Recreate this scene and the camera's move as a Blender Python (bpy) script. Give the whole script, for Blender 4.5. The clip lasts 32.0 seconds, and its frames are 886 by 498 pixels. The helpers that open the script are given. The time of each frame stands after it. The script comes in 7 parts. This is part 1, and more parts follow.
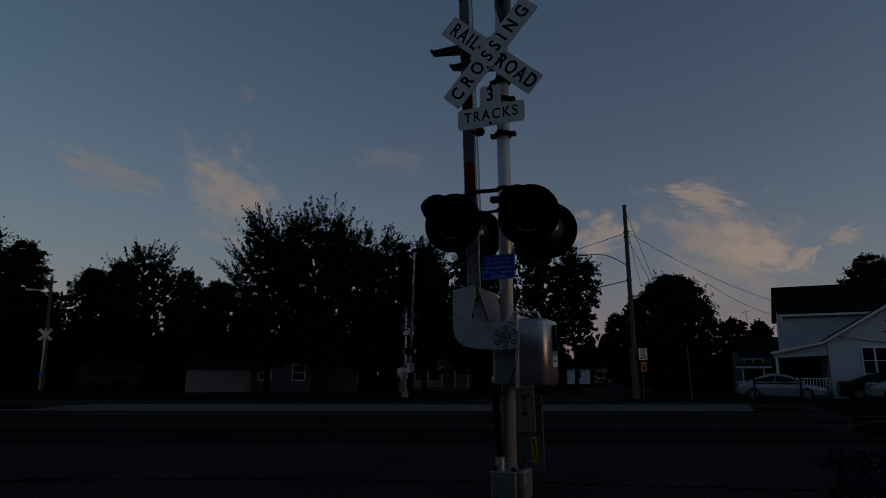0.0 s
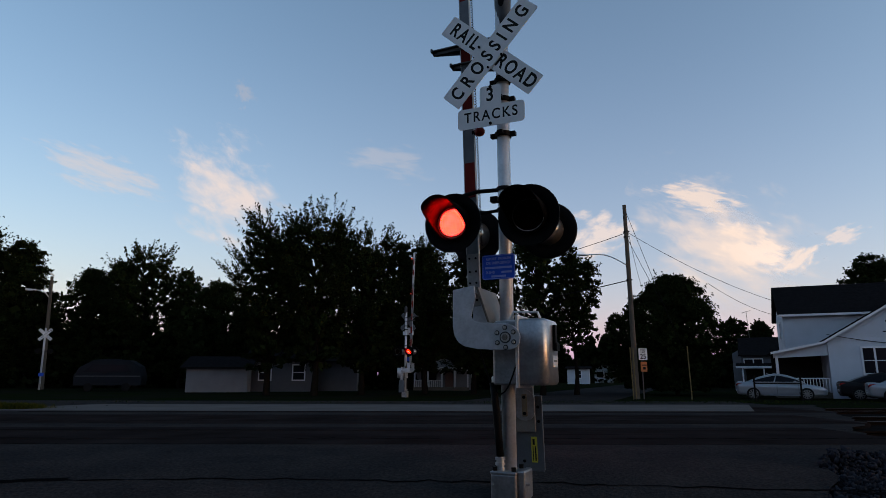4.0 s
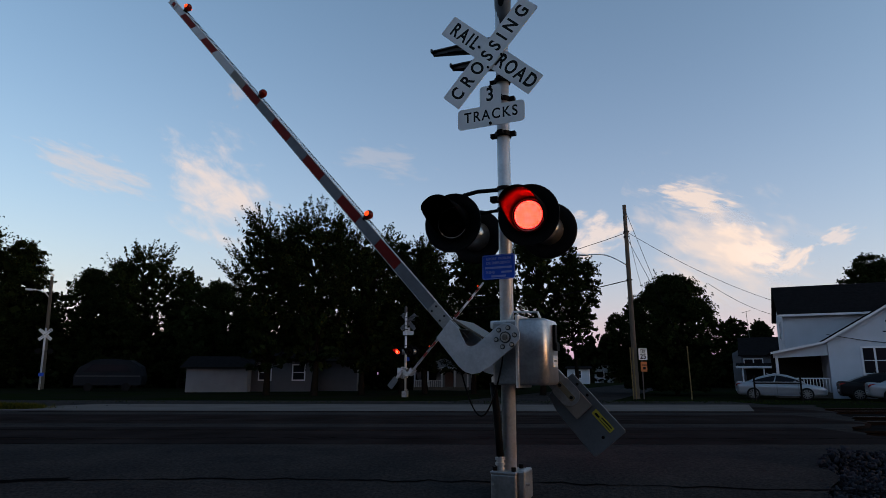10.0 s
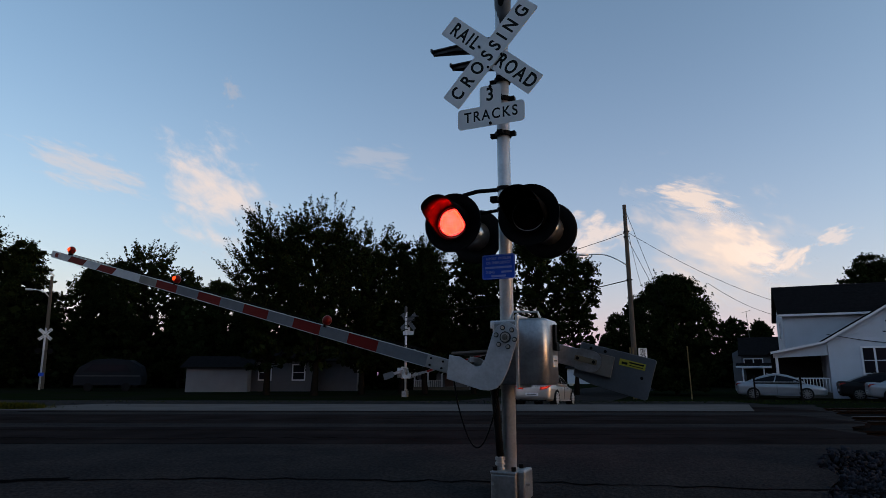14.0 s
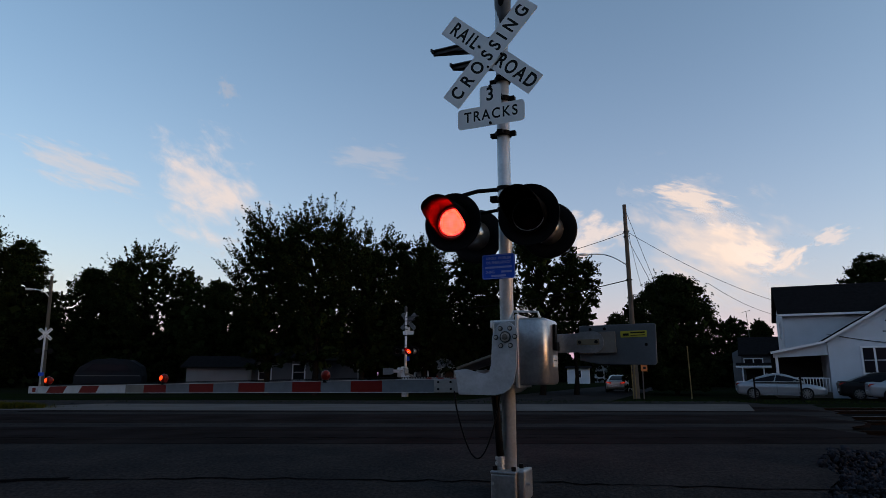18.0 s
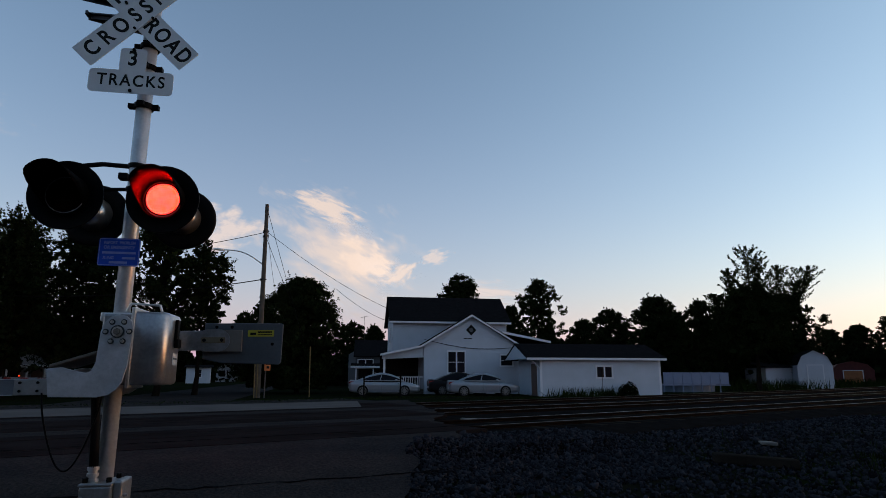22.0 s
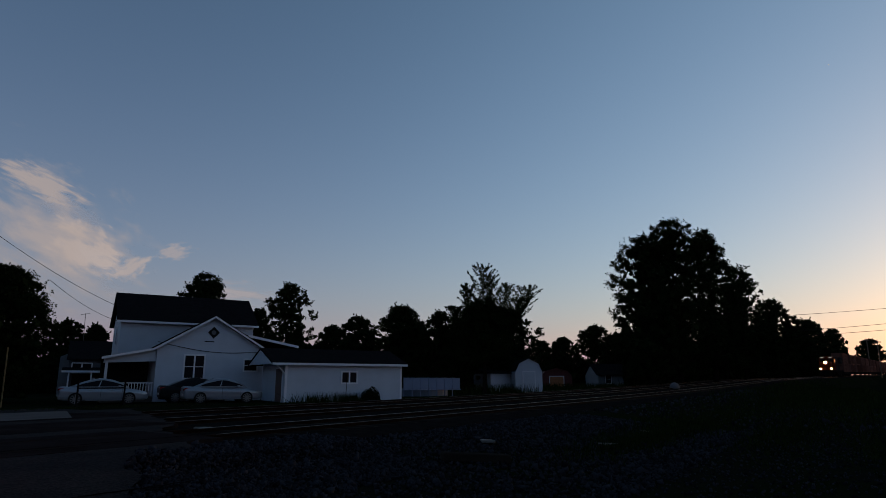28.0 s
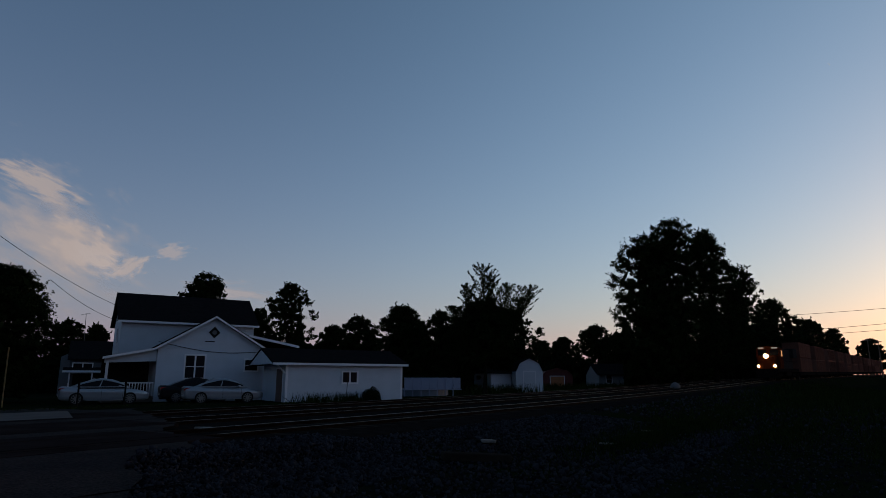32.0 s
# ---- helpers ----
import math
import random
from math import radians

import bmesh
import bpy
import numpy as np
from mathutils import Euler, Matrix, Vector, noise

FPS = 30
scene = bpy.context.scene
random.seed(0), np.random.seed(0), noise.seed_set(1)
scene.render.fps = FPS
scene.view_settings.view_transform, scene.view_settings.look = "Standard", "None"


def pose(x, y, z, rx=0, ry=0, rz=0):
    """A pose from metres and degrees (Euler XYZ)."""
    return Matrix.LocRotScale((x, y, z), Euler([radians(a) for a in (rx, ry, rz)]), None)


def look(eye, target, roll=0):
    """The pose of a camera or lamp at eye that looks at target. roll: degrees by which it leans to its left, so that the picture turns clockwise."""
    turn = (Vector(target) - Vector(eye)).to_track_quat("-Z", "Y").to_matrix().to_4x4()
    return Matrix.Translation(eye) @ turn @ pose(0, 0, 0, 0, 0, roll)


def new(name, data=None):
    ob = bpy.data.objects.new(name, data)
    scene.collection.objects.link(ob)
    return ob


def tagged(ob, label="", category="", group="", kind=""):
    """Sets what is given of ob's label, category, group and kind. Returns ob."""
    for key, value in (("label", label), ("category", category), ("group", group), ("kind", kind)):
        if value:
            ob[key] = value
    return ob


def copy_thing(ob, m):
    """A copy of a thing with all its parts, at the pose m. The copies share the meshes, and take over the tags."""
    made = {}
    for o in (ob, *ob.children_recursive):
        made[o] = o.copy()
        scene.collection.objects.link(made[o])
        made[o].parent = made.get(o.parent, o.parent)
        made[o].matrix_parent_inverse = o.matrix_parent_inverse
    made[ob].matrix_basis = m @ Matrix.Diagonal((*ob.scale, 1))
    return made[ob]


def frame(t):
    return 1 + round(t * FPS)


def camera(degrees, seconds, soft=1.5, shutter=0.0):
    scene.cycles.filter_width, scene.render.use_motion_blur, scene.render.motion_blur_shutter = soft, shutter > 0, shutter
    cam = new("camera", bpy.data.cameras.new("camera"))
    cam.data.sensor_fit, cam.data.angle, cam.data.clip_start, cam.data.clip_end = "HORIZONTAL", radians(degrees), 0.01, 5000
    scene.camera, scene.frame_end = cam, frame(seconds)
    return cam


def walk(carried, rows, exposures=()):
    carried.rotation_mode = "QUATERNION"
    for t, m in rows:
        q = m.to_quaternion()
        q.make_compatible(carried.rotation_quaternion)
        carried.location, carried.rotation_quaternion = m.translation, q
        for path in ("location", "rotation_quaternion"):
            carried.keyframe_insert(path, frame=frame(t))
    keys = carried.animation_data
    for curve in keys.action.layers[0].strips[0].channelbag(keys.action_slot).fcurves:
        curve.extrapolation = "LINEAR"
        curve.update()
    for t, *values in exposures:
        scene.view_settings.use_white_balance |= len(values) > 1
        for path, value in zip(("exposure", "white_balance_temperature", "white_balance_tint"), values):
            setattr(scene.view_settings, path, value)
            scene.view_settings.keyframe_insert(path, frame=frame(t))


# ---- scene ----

# ------------------------------------------------------------------ camera
EYE = (0.0, 0.0, 1.0)
PATH = [(0.0, -0.2, 11.65, 0.1), (20.2, -0.2, 11.6, 0.1), (20.5, -1.38, 11.48, 0.18), (21.0, -9.29, 11.52, 0.2), (21.5, -20.63, 11.53, 0.12),
        (22.0, -33.72, 11.61, 0.09), (22.5, -40.36, 11.7, 0.07), (23.0, -44.92, 11.77, 0.07), (23.5, -48.68, 11.84, 0.05), (24.0, -52.57, 11.86, 0.03),
        (24.5, -54.72, 11.95, 0.03), (25.0, -55.82, 12.02, 0.05), (25.5, -56.41, 12.05, 0.05), (27.5, -56.76, 12.12, -0.02), (28.0, -56.69, 12.11, -0.02),
        (32.0, -56.64, 12.1, -0.03)]
EXPOSURES = [(t, 1.52 + e, 8250 if t < 24 else 7250, 11.5) for t, e in ((0.0, -1.95), (0.25, -1.35), (0.5, -0.85), (0.75, -0.4), (1.0, -0.02), (20.3, 0.0), (21.0, 0.0), (22.0, -0.1), (22.5, -0.15), (23.0, 0.0), (24.0, -0.50), (25.0, -1.06), (25.5, -1.17), (32.0, -1.17))]
cam = camera(71.63, 32.0, 0.7)
walk(cam, [(t, look(EYE, (EYE[0] - math.sin(radians(y)) * math.cos(radians(p)), EYE[1] + math.cos(radians(y)) * math.cos(radians(p)), EYE[2] + math.sin(radians(p))), r))
           for t, y, p, r in PATH], EXPOSURES)

# ------------------------------------------------------------------ sky and sun
SUN_AZ, SUN_EL = 112.0, 3.5      # degrees to the right of +y, above the horizon
world = bpy.data.worlds.new("dusk")
scene.world = world
world.use_nodes = True
wn, wl = world.node_tree.nodes, world.node_tree.links
sky = wn.new("ShaderNodeTexSky")
sky.sky_type = "NISHITA"
sky.sun_disc = False
sky.sun_elevation, sky.sun_rotation = radians(SUN_EL), radians(SUN_AZ)
sky.air_density, sky.dust_density, sky.ozone_density = 1.4, 1.0, 3.5
haze = wn.new("ShaderNodeHueSaturation")
haze.inputs["Saturation"].default_value = 1.02
wl.new(sky.outputs[0], haze.inputs["Color"])
# pale pink evening haze that thickens evenly towards the horizon
way, axes = wn.new("ShaderNodeTexCoord"), wn.new("ShaderNodeSeparateXYZ")
over, fade, thin, veil, both = wn.new("ShaderNodeMath"), wn.new("ShaderNodeMath"), wn.new("ShaderNodeMath"), wn.new("ShaderNodeVectorMath"), wn.new("ShaderNodeVectorMath")
over.operation, fade.operation, thin.operation, veil.operation, both.operation = "MAXIMUM", "MULTIPLY", "EXPONENT", "SCALE", "ADD"
over.inputs[1].default_value, fade.inputs[1].default_value = 0.0, -4.0
veil.inputs[0].default_value = (0.60, 0.52, 1.47)
wl.new(way.outputs["Generated"], axes.inputs[0]), wl.new(axes.outputs["Z"], over.inputs[0]), wl.new(over.outputs[0], fade.inputs[0])
wl.new(fade.outputs[0], thin.inputs[0]), wl.new(thin.outputs[0], veil.inputs["Scale"])
wl.new(haze.outputs[0], both.inputs[0]), wl.new(veil.outputs[0], both.inputs[1])
# pale evening glow round the place of the low sun
near, less, wide, burn, shine, total = wn.new("ShaderNodeVectorMath"), wn.new("ShaderNodeMath"), wn.new("ShaderNodeMath"), wn.new("ShaderNodeMath"), wn.new("ShaderNodeVectorMath"), wn.new("ShaderNodeVectorMath")
near.operation, less.operation, wide.operation, burn.operation, shine.operation, total.operation = "DOT_PRODUCT", "SUBTRACT", "MULTIPLY", "EXPONENT", "SCALE", "ADD"
near.inputs[1].default_value = (math.sin(radians(SUN_AZ)) * math.cos(radians(SUN_EL)), math.cos(radians(SUN_AZ)) * math.cos(radians(SUN_EL)), math.sin(radians(SUN_EL)))
less.inputs[1].default_value, wide.inputs[1].default_value = 1.0, 3.0
shine.inputs[0].default_value = (0.30, 0.55, 0.75)
wl.new(way.outputs["Generated"], near.inputs[0]), wl.new(near.outputs["Value"], less.inputs[0]), wl.new(less.outputs[0], wide.inputs[0]), wl.new(wide.outputs[0], burn.inputs[0])
wl.new(burn.outputs[0], shine.inputs["Scale"]), wl.new(both.outputs[0], total.inputs[0]), wl.new(shine.outputs[0], total.inputs[1])
wl.new(total.outputs[0], wn["Background"].inputs[0])
wn["Background"].inputs[1].default_value = 0.174
sun = new("sun", bpy.data.lights.new("sun", "SUN"))
sun.data.energy, sun.data.angle, sun.data.color = 0.05, radians(25), (1.0, 0.72, 0.5)
sun.matrix_basis = look((0, 0, 0), (-math.sin(radians(SUN_AZ)), -math.cos(radians(SUN_AZ)), -math.tan(radians(SUN_EL))))

# ------------------------------------------------------------------ materials
def material(name, colour, rough=0.7, metal=0.0, vary=0.25, scale=6.0, bump=0.15, fine=60.0, second=None, spread=0.5, random_by="", coords="Object", spec=0.5, span=(0.55, 1.35)):
    """A surface: two sizes of noise vary its colour, the finer one its relief."""
    m = bpy.data.materials.new(name)
    m.use_nodes = True
    n, l = m.node_tree.nodes, m.node_tree.links
    b = n["Principled BSDF"]
    b.inputs["Roughness"].default_value, b.inputs["Metallic"].default_value = rough, metal
    b.inputs["Specular IOR Level"].default_value = spec
    tc = n.new("ShaderNodeTexCoord")
    big, small = n.new("ShaderNodeTexNoise"), n.new("ShaderNodeTexNoise")
    big.inputs["Scale"].default_value, small.inputs["Scale"].default_value = scale, fine
    big.inputs["Detail"].default_value = small.inputs["Detail"].default_value = 5
    l.new(tc.outputs[coords], big.inputs["Vector"]), l.new(tc.outputs[coords], small.inputs["Vector"])
    ramp = n.new("ShaderNodeValToRGB")
    other = second or [c * (1 - vary) for c in colour]
    ramp.color_ramp.elements[0].color, ramp.color_ramp.elements[1].color = (*other, 1), (*colour, 1)
    ramp.color_ramp.elements[0].position, ramp.color_ramp.elements[1].position = 0.5 - spread / 2, 0.5 + spread / 2
    l.new(big.outputs[0], ramp.inputs[0])
    mix = n.new("ShaderNodeMix")
    mix.data_type, mix.blend_type = "RGBA", "MULTIPLY"
    mix.inputs[0].default_value = vary
    l.new(ramp.outputs[0], mix.inputs[6]), l.new(small.outputs[0], mix.inputs[7])
    last = mix.outputs[2]
    if random_by:
        info = n.new("ShaderNodeObjectInfo" if random_by == "object" else "ShaderNodeNewGeometry")
        hsv = n.new("ShaderNodeHueSaturation")
        mr = n.new("ShaderNodeMapRange")
        mr.inputs[3].default_value, mr.inputs[4].default_value = span
        l.new(info.outputs["Random" if random_by == "object" else "Random Per Island"], mr.inputs[0])
        l.new(mr.outputs[0], hsv.inputs["Value"]), l.new(last, hsv.inputs["Color"])
        last = hsv.outputs[0]
    l.new(last, b.inputs["Base Color"])
    if bump:
        bp = n.new("ShaderNodeBump")
        bp.inputs["Strength"].default_value, bp.inputs["Distance"].default_value = bump, 0.02
        l.new(small.outputs[0], bp.inputs["Height"]), l.new(bp.outputs[0], b.inputs["Normal"])
    return m


def glow(name, colour, strength):
    m = bpy.data.materials.new(name)
    m.use_nodes = True
    b = m.node_tree.nodes["Principled BSDF"]
    b.inputs["Base Color"].default_value, b.inputs["Specular IOR Level"].default_value = (0.04, 0.008, 0.006, 1), 0.1
    b.inputs["Emission Color"].default_value, b.inputs["Emission Strength"].default_value = (*colour, 1), strength
    return m


ASPHALT = material("asphalt", (0.060, 0.054, 0.054), 0.9, vary=0.85, scale=1.1, bump=1.2, fine=28, spec=0.0, second=(0.046, 0.043, 0.045), spread=0.22)
ASPHALT_OLD = material("pale_asphalt", (0.145, 0.131, 0.127), 0.85, vary=0.3, scale=0.8, bump=0.4, fine=70, spec=0.0)
PLANK = material("crossing_infill", (0.038, 0.030, 0.030), 0.9, vary=0.55, scale=0.9, bump=0.6, fine=60, spec=0.0)
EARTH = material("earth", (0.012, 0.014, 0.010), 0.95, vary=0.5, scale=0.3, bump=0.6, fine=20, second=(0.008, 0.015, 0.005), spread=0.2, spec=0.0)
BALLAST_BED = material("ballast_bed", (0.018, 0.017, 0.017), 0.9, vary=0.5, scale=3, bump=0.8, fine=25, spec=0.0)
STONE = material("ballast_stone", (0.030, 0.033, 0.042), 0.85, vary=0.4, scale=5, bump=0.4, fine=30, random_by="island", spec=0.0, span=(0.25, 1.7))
STEEL = material("rail_steel", (0.042, 0.040, 0.039), 0.40, 1.0, vary=0.2, scale=2, bump=0.05)
DULL = material("dull_rail_top", (0.030, 0.025, 0.022), 0.55, 0.8, vary=0.3, scale=3, bump=0.1)
RUST = material("rusty_steel", (0.020, 0.013, 0.010), 0.8, 0.2, vary=0.4, scale=8, bump=0.3, spec=0.0)
TIE = material("tie_wood", (0.030, 0.026, 0.023), 0.9, vary=0.4, scale=4, bump=0.5, random_by="object", spec=0.0)
GALV = material("galvanised_steel", (0.85, 0.86, 0.87), 0.36, 0.65, vary=0.3, scale=5, bump=0.08, fine=40)
ALU = material("cast_aluminium", (0.42, 0.44, 0.47), 0.34, 0.55, vary=0.5, scale=7, bump=0.03, fine=40)
BLACK = material("black_paint", (0.006, 0.006, 0.007), 0.6, vary=0.3, scale=9, bump=0.05, spec=0.06)
SIGN_WHITE = material("reflective_white", (0.64, 0.67, 0.71), 0.5, vary=0.12, scale=5, bump=0.02)
SIGN_BLACK = material("sign_black", (0.010, 0.010, 0.010), 0.6, vary=0.2, scale=20, bump=0, spec=0.1)
SIGN_BLUE = material("sign_blue", (0.010, 0.085, 0.56), 0.55, vary=0.15, scale=10, bump=0, spec=0.12)
SIGN_YELLOW = material("sticker_yellow", (0.46, 0.41, 0.03), 0.6, vary=0.2, scale=20, bump=0)
SIGN_ORANGE = material("sign_orange", (0.45, 0.11, 0.018), 0.6, vary=0.2, scale=10, bump=0)
BAND_RED = material("gate_red", (0.19, 0.010, 0.008), 0.55, vary=0.2, scale=12, bump=0.02, spec=0.1)
BAND_GREY = material("gate_white", (0.16, 0.175, 0.20), 0.55, vary=0.2, scale=12, bump=0.02, spec=0.1)
DARK_LENS = material("dark_red_lens", (0.016, 0.003, 0.003), 0.3, vary=0.2, scale=40, bump=0.1, spec=0.08)
SIDING = material("white_siding", (0.43, 0.50, 0.59), 0.6, vary=0.12, scale=1.2, bump=0.05)
TRIM = material("white_trim", (0.62, 0.66, 0.72), 0.5, vary=0.1, scale=3, bump=0.03)
SHINGLE = material("dark_shingle", (0.016, 0.016, 0.018), 0.9, vary=0.4, scale=4, bump=0.5, fine=30, spec=0.0)
DARK_WOOD = material("weathered_pole", (0.11, 0.088, 0.07), 0.9, vary=0.4, scale=3, bump=0.4)
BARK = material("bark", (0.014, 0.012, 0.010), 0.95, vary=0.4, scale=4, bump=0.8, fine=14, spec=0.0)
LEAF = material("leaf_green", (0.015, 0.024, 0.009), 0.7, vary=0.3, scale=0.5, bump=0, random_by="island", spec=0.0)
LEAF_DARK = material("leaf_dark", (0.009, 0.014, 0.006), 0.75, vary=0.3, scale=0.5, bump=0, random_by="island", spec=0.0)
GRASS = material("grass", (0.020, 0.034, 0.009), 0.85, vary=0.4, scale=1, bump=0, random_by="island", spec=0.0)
WEED = material("yellow_green_weed", (0.052, 0.060, 0.012), 0.85, vary=0.4, scale=1, bump=0, random_by="island", spec=0.0)
GLASS = material("dark_window_glass", (0.010, 0.012, 0.016), 0.08, vary=0.1, scale=2, bump=0, spec=0.04)
# near-black: shade painted on the porch walls, also the gable's dark openings
DARK = material("shade_and_opening_dark", (0.02, 0.02, 0.02), 0.9, vary=0.2, scale=2, bump=0, spec=0.0)
RUBBER = material("rubber", (0.012, 0.012, 0.013), 0.85, vary=0.3, scale=20, bump=0.1, spec=0.06)
LED_ON = glow("lit_red_led", (1.0, 0.0060, 0.0078), 80.0)


# ------------------------------------------------------------------ mesh helpers
def mesh_of(bm, name, mat, smooth=False):
    me = bpy.data.meshes.new(name)
    bm.normal_update()
    bm.to_mesh(me)
    bm.free()
    for m in (mat if isinstance(mat, (list, tuple)) else [mat]):
        me.materials.append(m)
    if smooth:
        me.polygons.foreach_set("use_smooth", [True] * len(me.polygons))
    return me


def part(name, bm, mat, parent, label="", m=None, smooth=False):
    ob = new(name, mesh_of(bm, name, mat, smooth))
    ob.parent = parent
    if m is not None:
        ob.matrix_basis = m
    return tagged(ob, label)


def solid(name, bm, mat, label, category, kind="", smooth=False, m=None, group=""):
    ob = new(name, mesh_of(bm, name, mat, smooth))
    if m is not None:
        ob.matrix_basis = m
    return tagged(ob, label, category, group, kind)


def thing(name, m, label, category, group=""):
    ob = new(name)
    ob.empty_display_size = 0.2
    ob.matrix_basis = m
    return tagged(ob, label, category, group)


def add_box(bm, lo, hi, m=None, bevel=0.0):
    c = [(a + b) / 2 for a, b in zip(lo, hi)]
    d = [max(abs(b - a), 1e-4) for a, b in zip(lo, hi)]
    mm = Matrix.Translation(c) @ Matrix.Diagonal((*d, 1))
    if m is not None:
        mm = m @ mm
    r = bmesh.ops.create_cube(bm, size=1, matrix=mm)
    if bevel:
        edges = list({e for v in r["verts"] for e in v.link_edges})
        bmesh.ops.bevel(bm, geom=edges, offset=bevel, segments=2, affect="EDGES", profile=0.5)
    return bm


def box(lo, hi, bevel=0.0, m=None):
    return add_box(bmesh.new(), lo, hi, m, bevel)


def add_tube(bm, a, b, r0, r1=None, n=12, caps=True):
    a, b = Vector(a), Vector(b)
    d = b - a
    q = d.to_track_quat("Z", "Y").to_matrix().to_4x4()
    bmesh.ops.create_cone(bm, cap_ends=caps, segments=n, radius1=r0, radius2=r0 if r1 is None else r1, depth=d.length, matrix=Matrix.Translation((a + b) / 2) @ q)
    return bm


def tube(a, b, r0, r1=None, n=12, caps=True):
    return add_tube(bmesh.new(), a, b, r0, r1, n, caps)


def add_path(bm, pts, r, n=8):
    """One unbroken round pipe or cable through the points."""
    pts = [Vector(p) for p in pts]
    rings, side = [], None
    for i, p in enumerate(pts):
        d = ((p - pts[i - 1]).normalized() if i else Vector()) + ((pts[i + 1] - p).normalized() if i + 1 < len(pts) else Vector())
        d = d.normalized() if d.length > 1e-6 else Vector((0, 0, 1))
        if side is None:
            side = d.orthogonal()
        side = (side - d * side.dot(d)).normalized()
        up = d.cross(side)
        rings.append([bm.verts.new(p + (side * math.cos(2 * math.pi * k / n) + up * math.sin(2 * math.pi * k / n)) * r) for k in range(n)])
    for u, v in zip(rings, rings[1:]):
        for k in range(n):
            bm.faces.new((u[k], u[(k + 1) % n], v[(k + 1) % n], v[k]))
    bm.faces.new(rings[0][::-1]), bm.faces.new(rings[-1])
    return bm


def prism(points, y0, y1, bevel=0.0):
    """A plate with the outline points (x, z), from y0 to y1."""
    bm = bmesh.new()
    f = bm.faces.new([bm.verts.new((x, y0, z)) for x, z in points])
    r = bmesh.ops.extrude_face_region(bm, geom=[f])
    bmesh.ops.translate(bm, verts=[v for v in r["geom"] if isinstance(v, bmesh.types.BMVert)], vec=(0, y1 - y0, 0))
    bmesh.ops.recalc_face_normals(bm, faces=bm.faces[:])
    if bevel:
        bmesh.ops.bevel(bm, geom=bm.edges[:], offset=bevel, segments=2, affect="EDGES", profile=0.5)
    return bm


def loft(rings, closed=True, caps=True):
    """Quads between rings of equally many points."""
    bm = bmesh.new()
    vs = [[bm.verts.new(p) for p in ring] for ring in rings]
    n = len(rings[0])
    for a, b in zip(vs, vs[1:]):
        for i in range(n if closed else n - 1):
            j = (i + 1) % n
            bm.faces.new((a[i], a[j], b[j], b[i]))
    if caps:
        bm.faces.new(vs[0][::-1]), bm.faces.new(vs[-1])
    bmesh.ops.recalc_face_normals(bm, faces=bm.faces[:])
    return bm


def text_mesh(body, size, mat, parent, m, depth=0.002, sx=1.0, space=1.0, bold=0.022):
    cu = bpy.data.curves.new("lettering", "FONT")
    cu.body, cu.size, cu.extrude, cu.align_x, cu.align_y, cu.space_character, cu.offset = body, size, depth, "CENTER", "CENTER", space, size * bold
    tmp = bpy.data.objects.new("lettering", cu)
    scene.collection.objects.link(tmp)
    me = bpy.data.meshes.new_from_object(tmp.evaluated_get(bpy.context.evaluated_depsgraph_get()))
    bpy.data.objects.remove(tmp)
    me.materials.clear()
    me.materials.append(mat)
    ob = new("lettering", me)
    ob.parent = parent
    ob.matrix_basis = m @ Matrix.Diagonal((sx, 1, 1, 1))
    return ob


def soup(verts, faces, name, mat):
    """A mesh from arrays of vertices and of faces with equally many corners."""
    verts, faces = np.asarray(verts, dtype=np.float32), np.asarray(faces, dtype=np.int32)
    me = bpy.data.meshes.new(name)
    n, k = faces.shape
    me.vertices.add(len(verts)), me.loops.add(n * k), me.polygons.add(n)
    me.vertices.foreach_set("co", verts.ravel())
    me.loops.foreach_set("vertex_index", faces.ravel())
    me.polygons.foreach_set("loop_start", np.arange(0, n * k, k, dtype=np.int32))
    me.materials.append(mat)
    me.update(calc_edges=True)
    return me


# ------------------------------------------------------------------ lie of the land
def smooth(a, b, x):
    t = min(1.0, max(0.0, (x - a) / (b - a)))
    return t * t * (3 - 2 * t)


def track_y(x, y0):
    """Across-track place of a rail or centre line that crosses x = 0 at y0."""
    u = min(max(0.0, x - 60), 64)
    y = y0 + 0.005 * min(x, 124) - 0.00056 * u * u
    return y - 0.077 * max(0.0, x - 124)


def track_z(x):
    return 0.06 + 1.0e-4 * max(0.0, min(x, 100)) ** 2 + 0.010 * max(0.0, x - 100)


def ground_z(x, y):
    v = y - track_y(x, 0.0)
    low = -0.45 + 0.15 * smooth(10, 20, v)
    top = track_z(x) - 0.06
    k = smooth(3.5, 7.6, v) * (1 - smooth(20.5, 25.5, v))
    return low + (top - low) * k - 0.16 * smooth(4, 6, x) * k


TRACKS = (10.35, 14.1, 17.9)       # centre lines at x = 0


def build_ground():
    xs = np.unique(np.concatenate([np.linspace(-900, -60, 24), np.linspace(-60, 60, 121), np.linspace(60, 240, 61), np.linspace(240, 1500, 24)]))
    ys = np.unique(np.concatenate([np.linspace(-400, -20, 12), np.linspace(-20, 60, 161), np.linspace(60, 1800, 30)]))
    verts = [(x, y, ground_z(x, y)) for y in ys for x in xs]
    nx = len(xs)
    faces = [(j * nx + i, j * nx + i + 1, (j + 1) * nx + i + 1, (j + 1) * nx + i) for j in range(len(ys) - 1) for i in range(nx - 1)]
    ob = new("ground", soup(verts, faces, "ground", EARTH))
    tagged(ob, "dark earth and grass ground beside the railway", "ground", kind="structure")


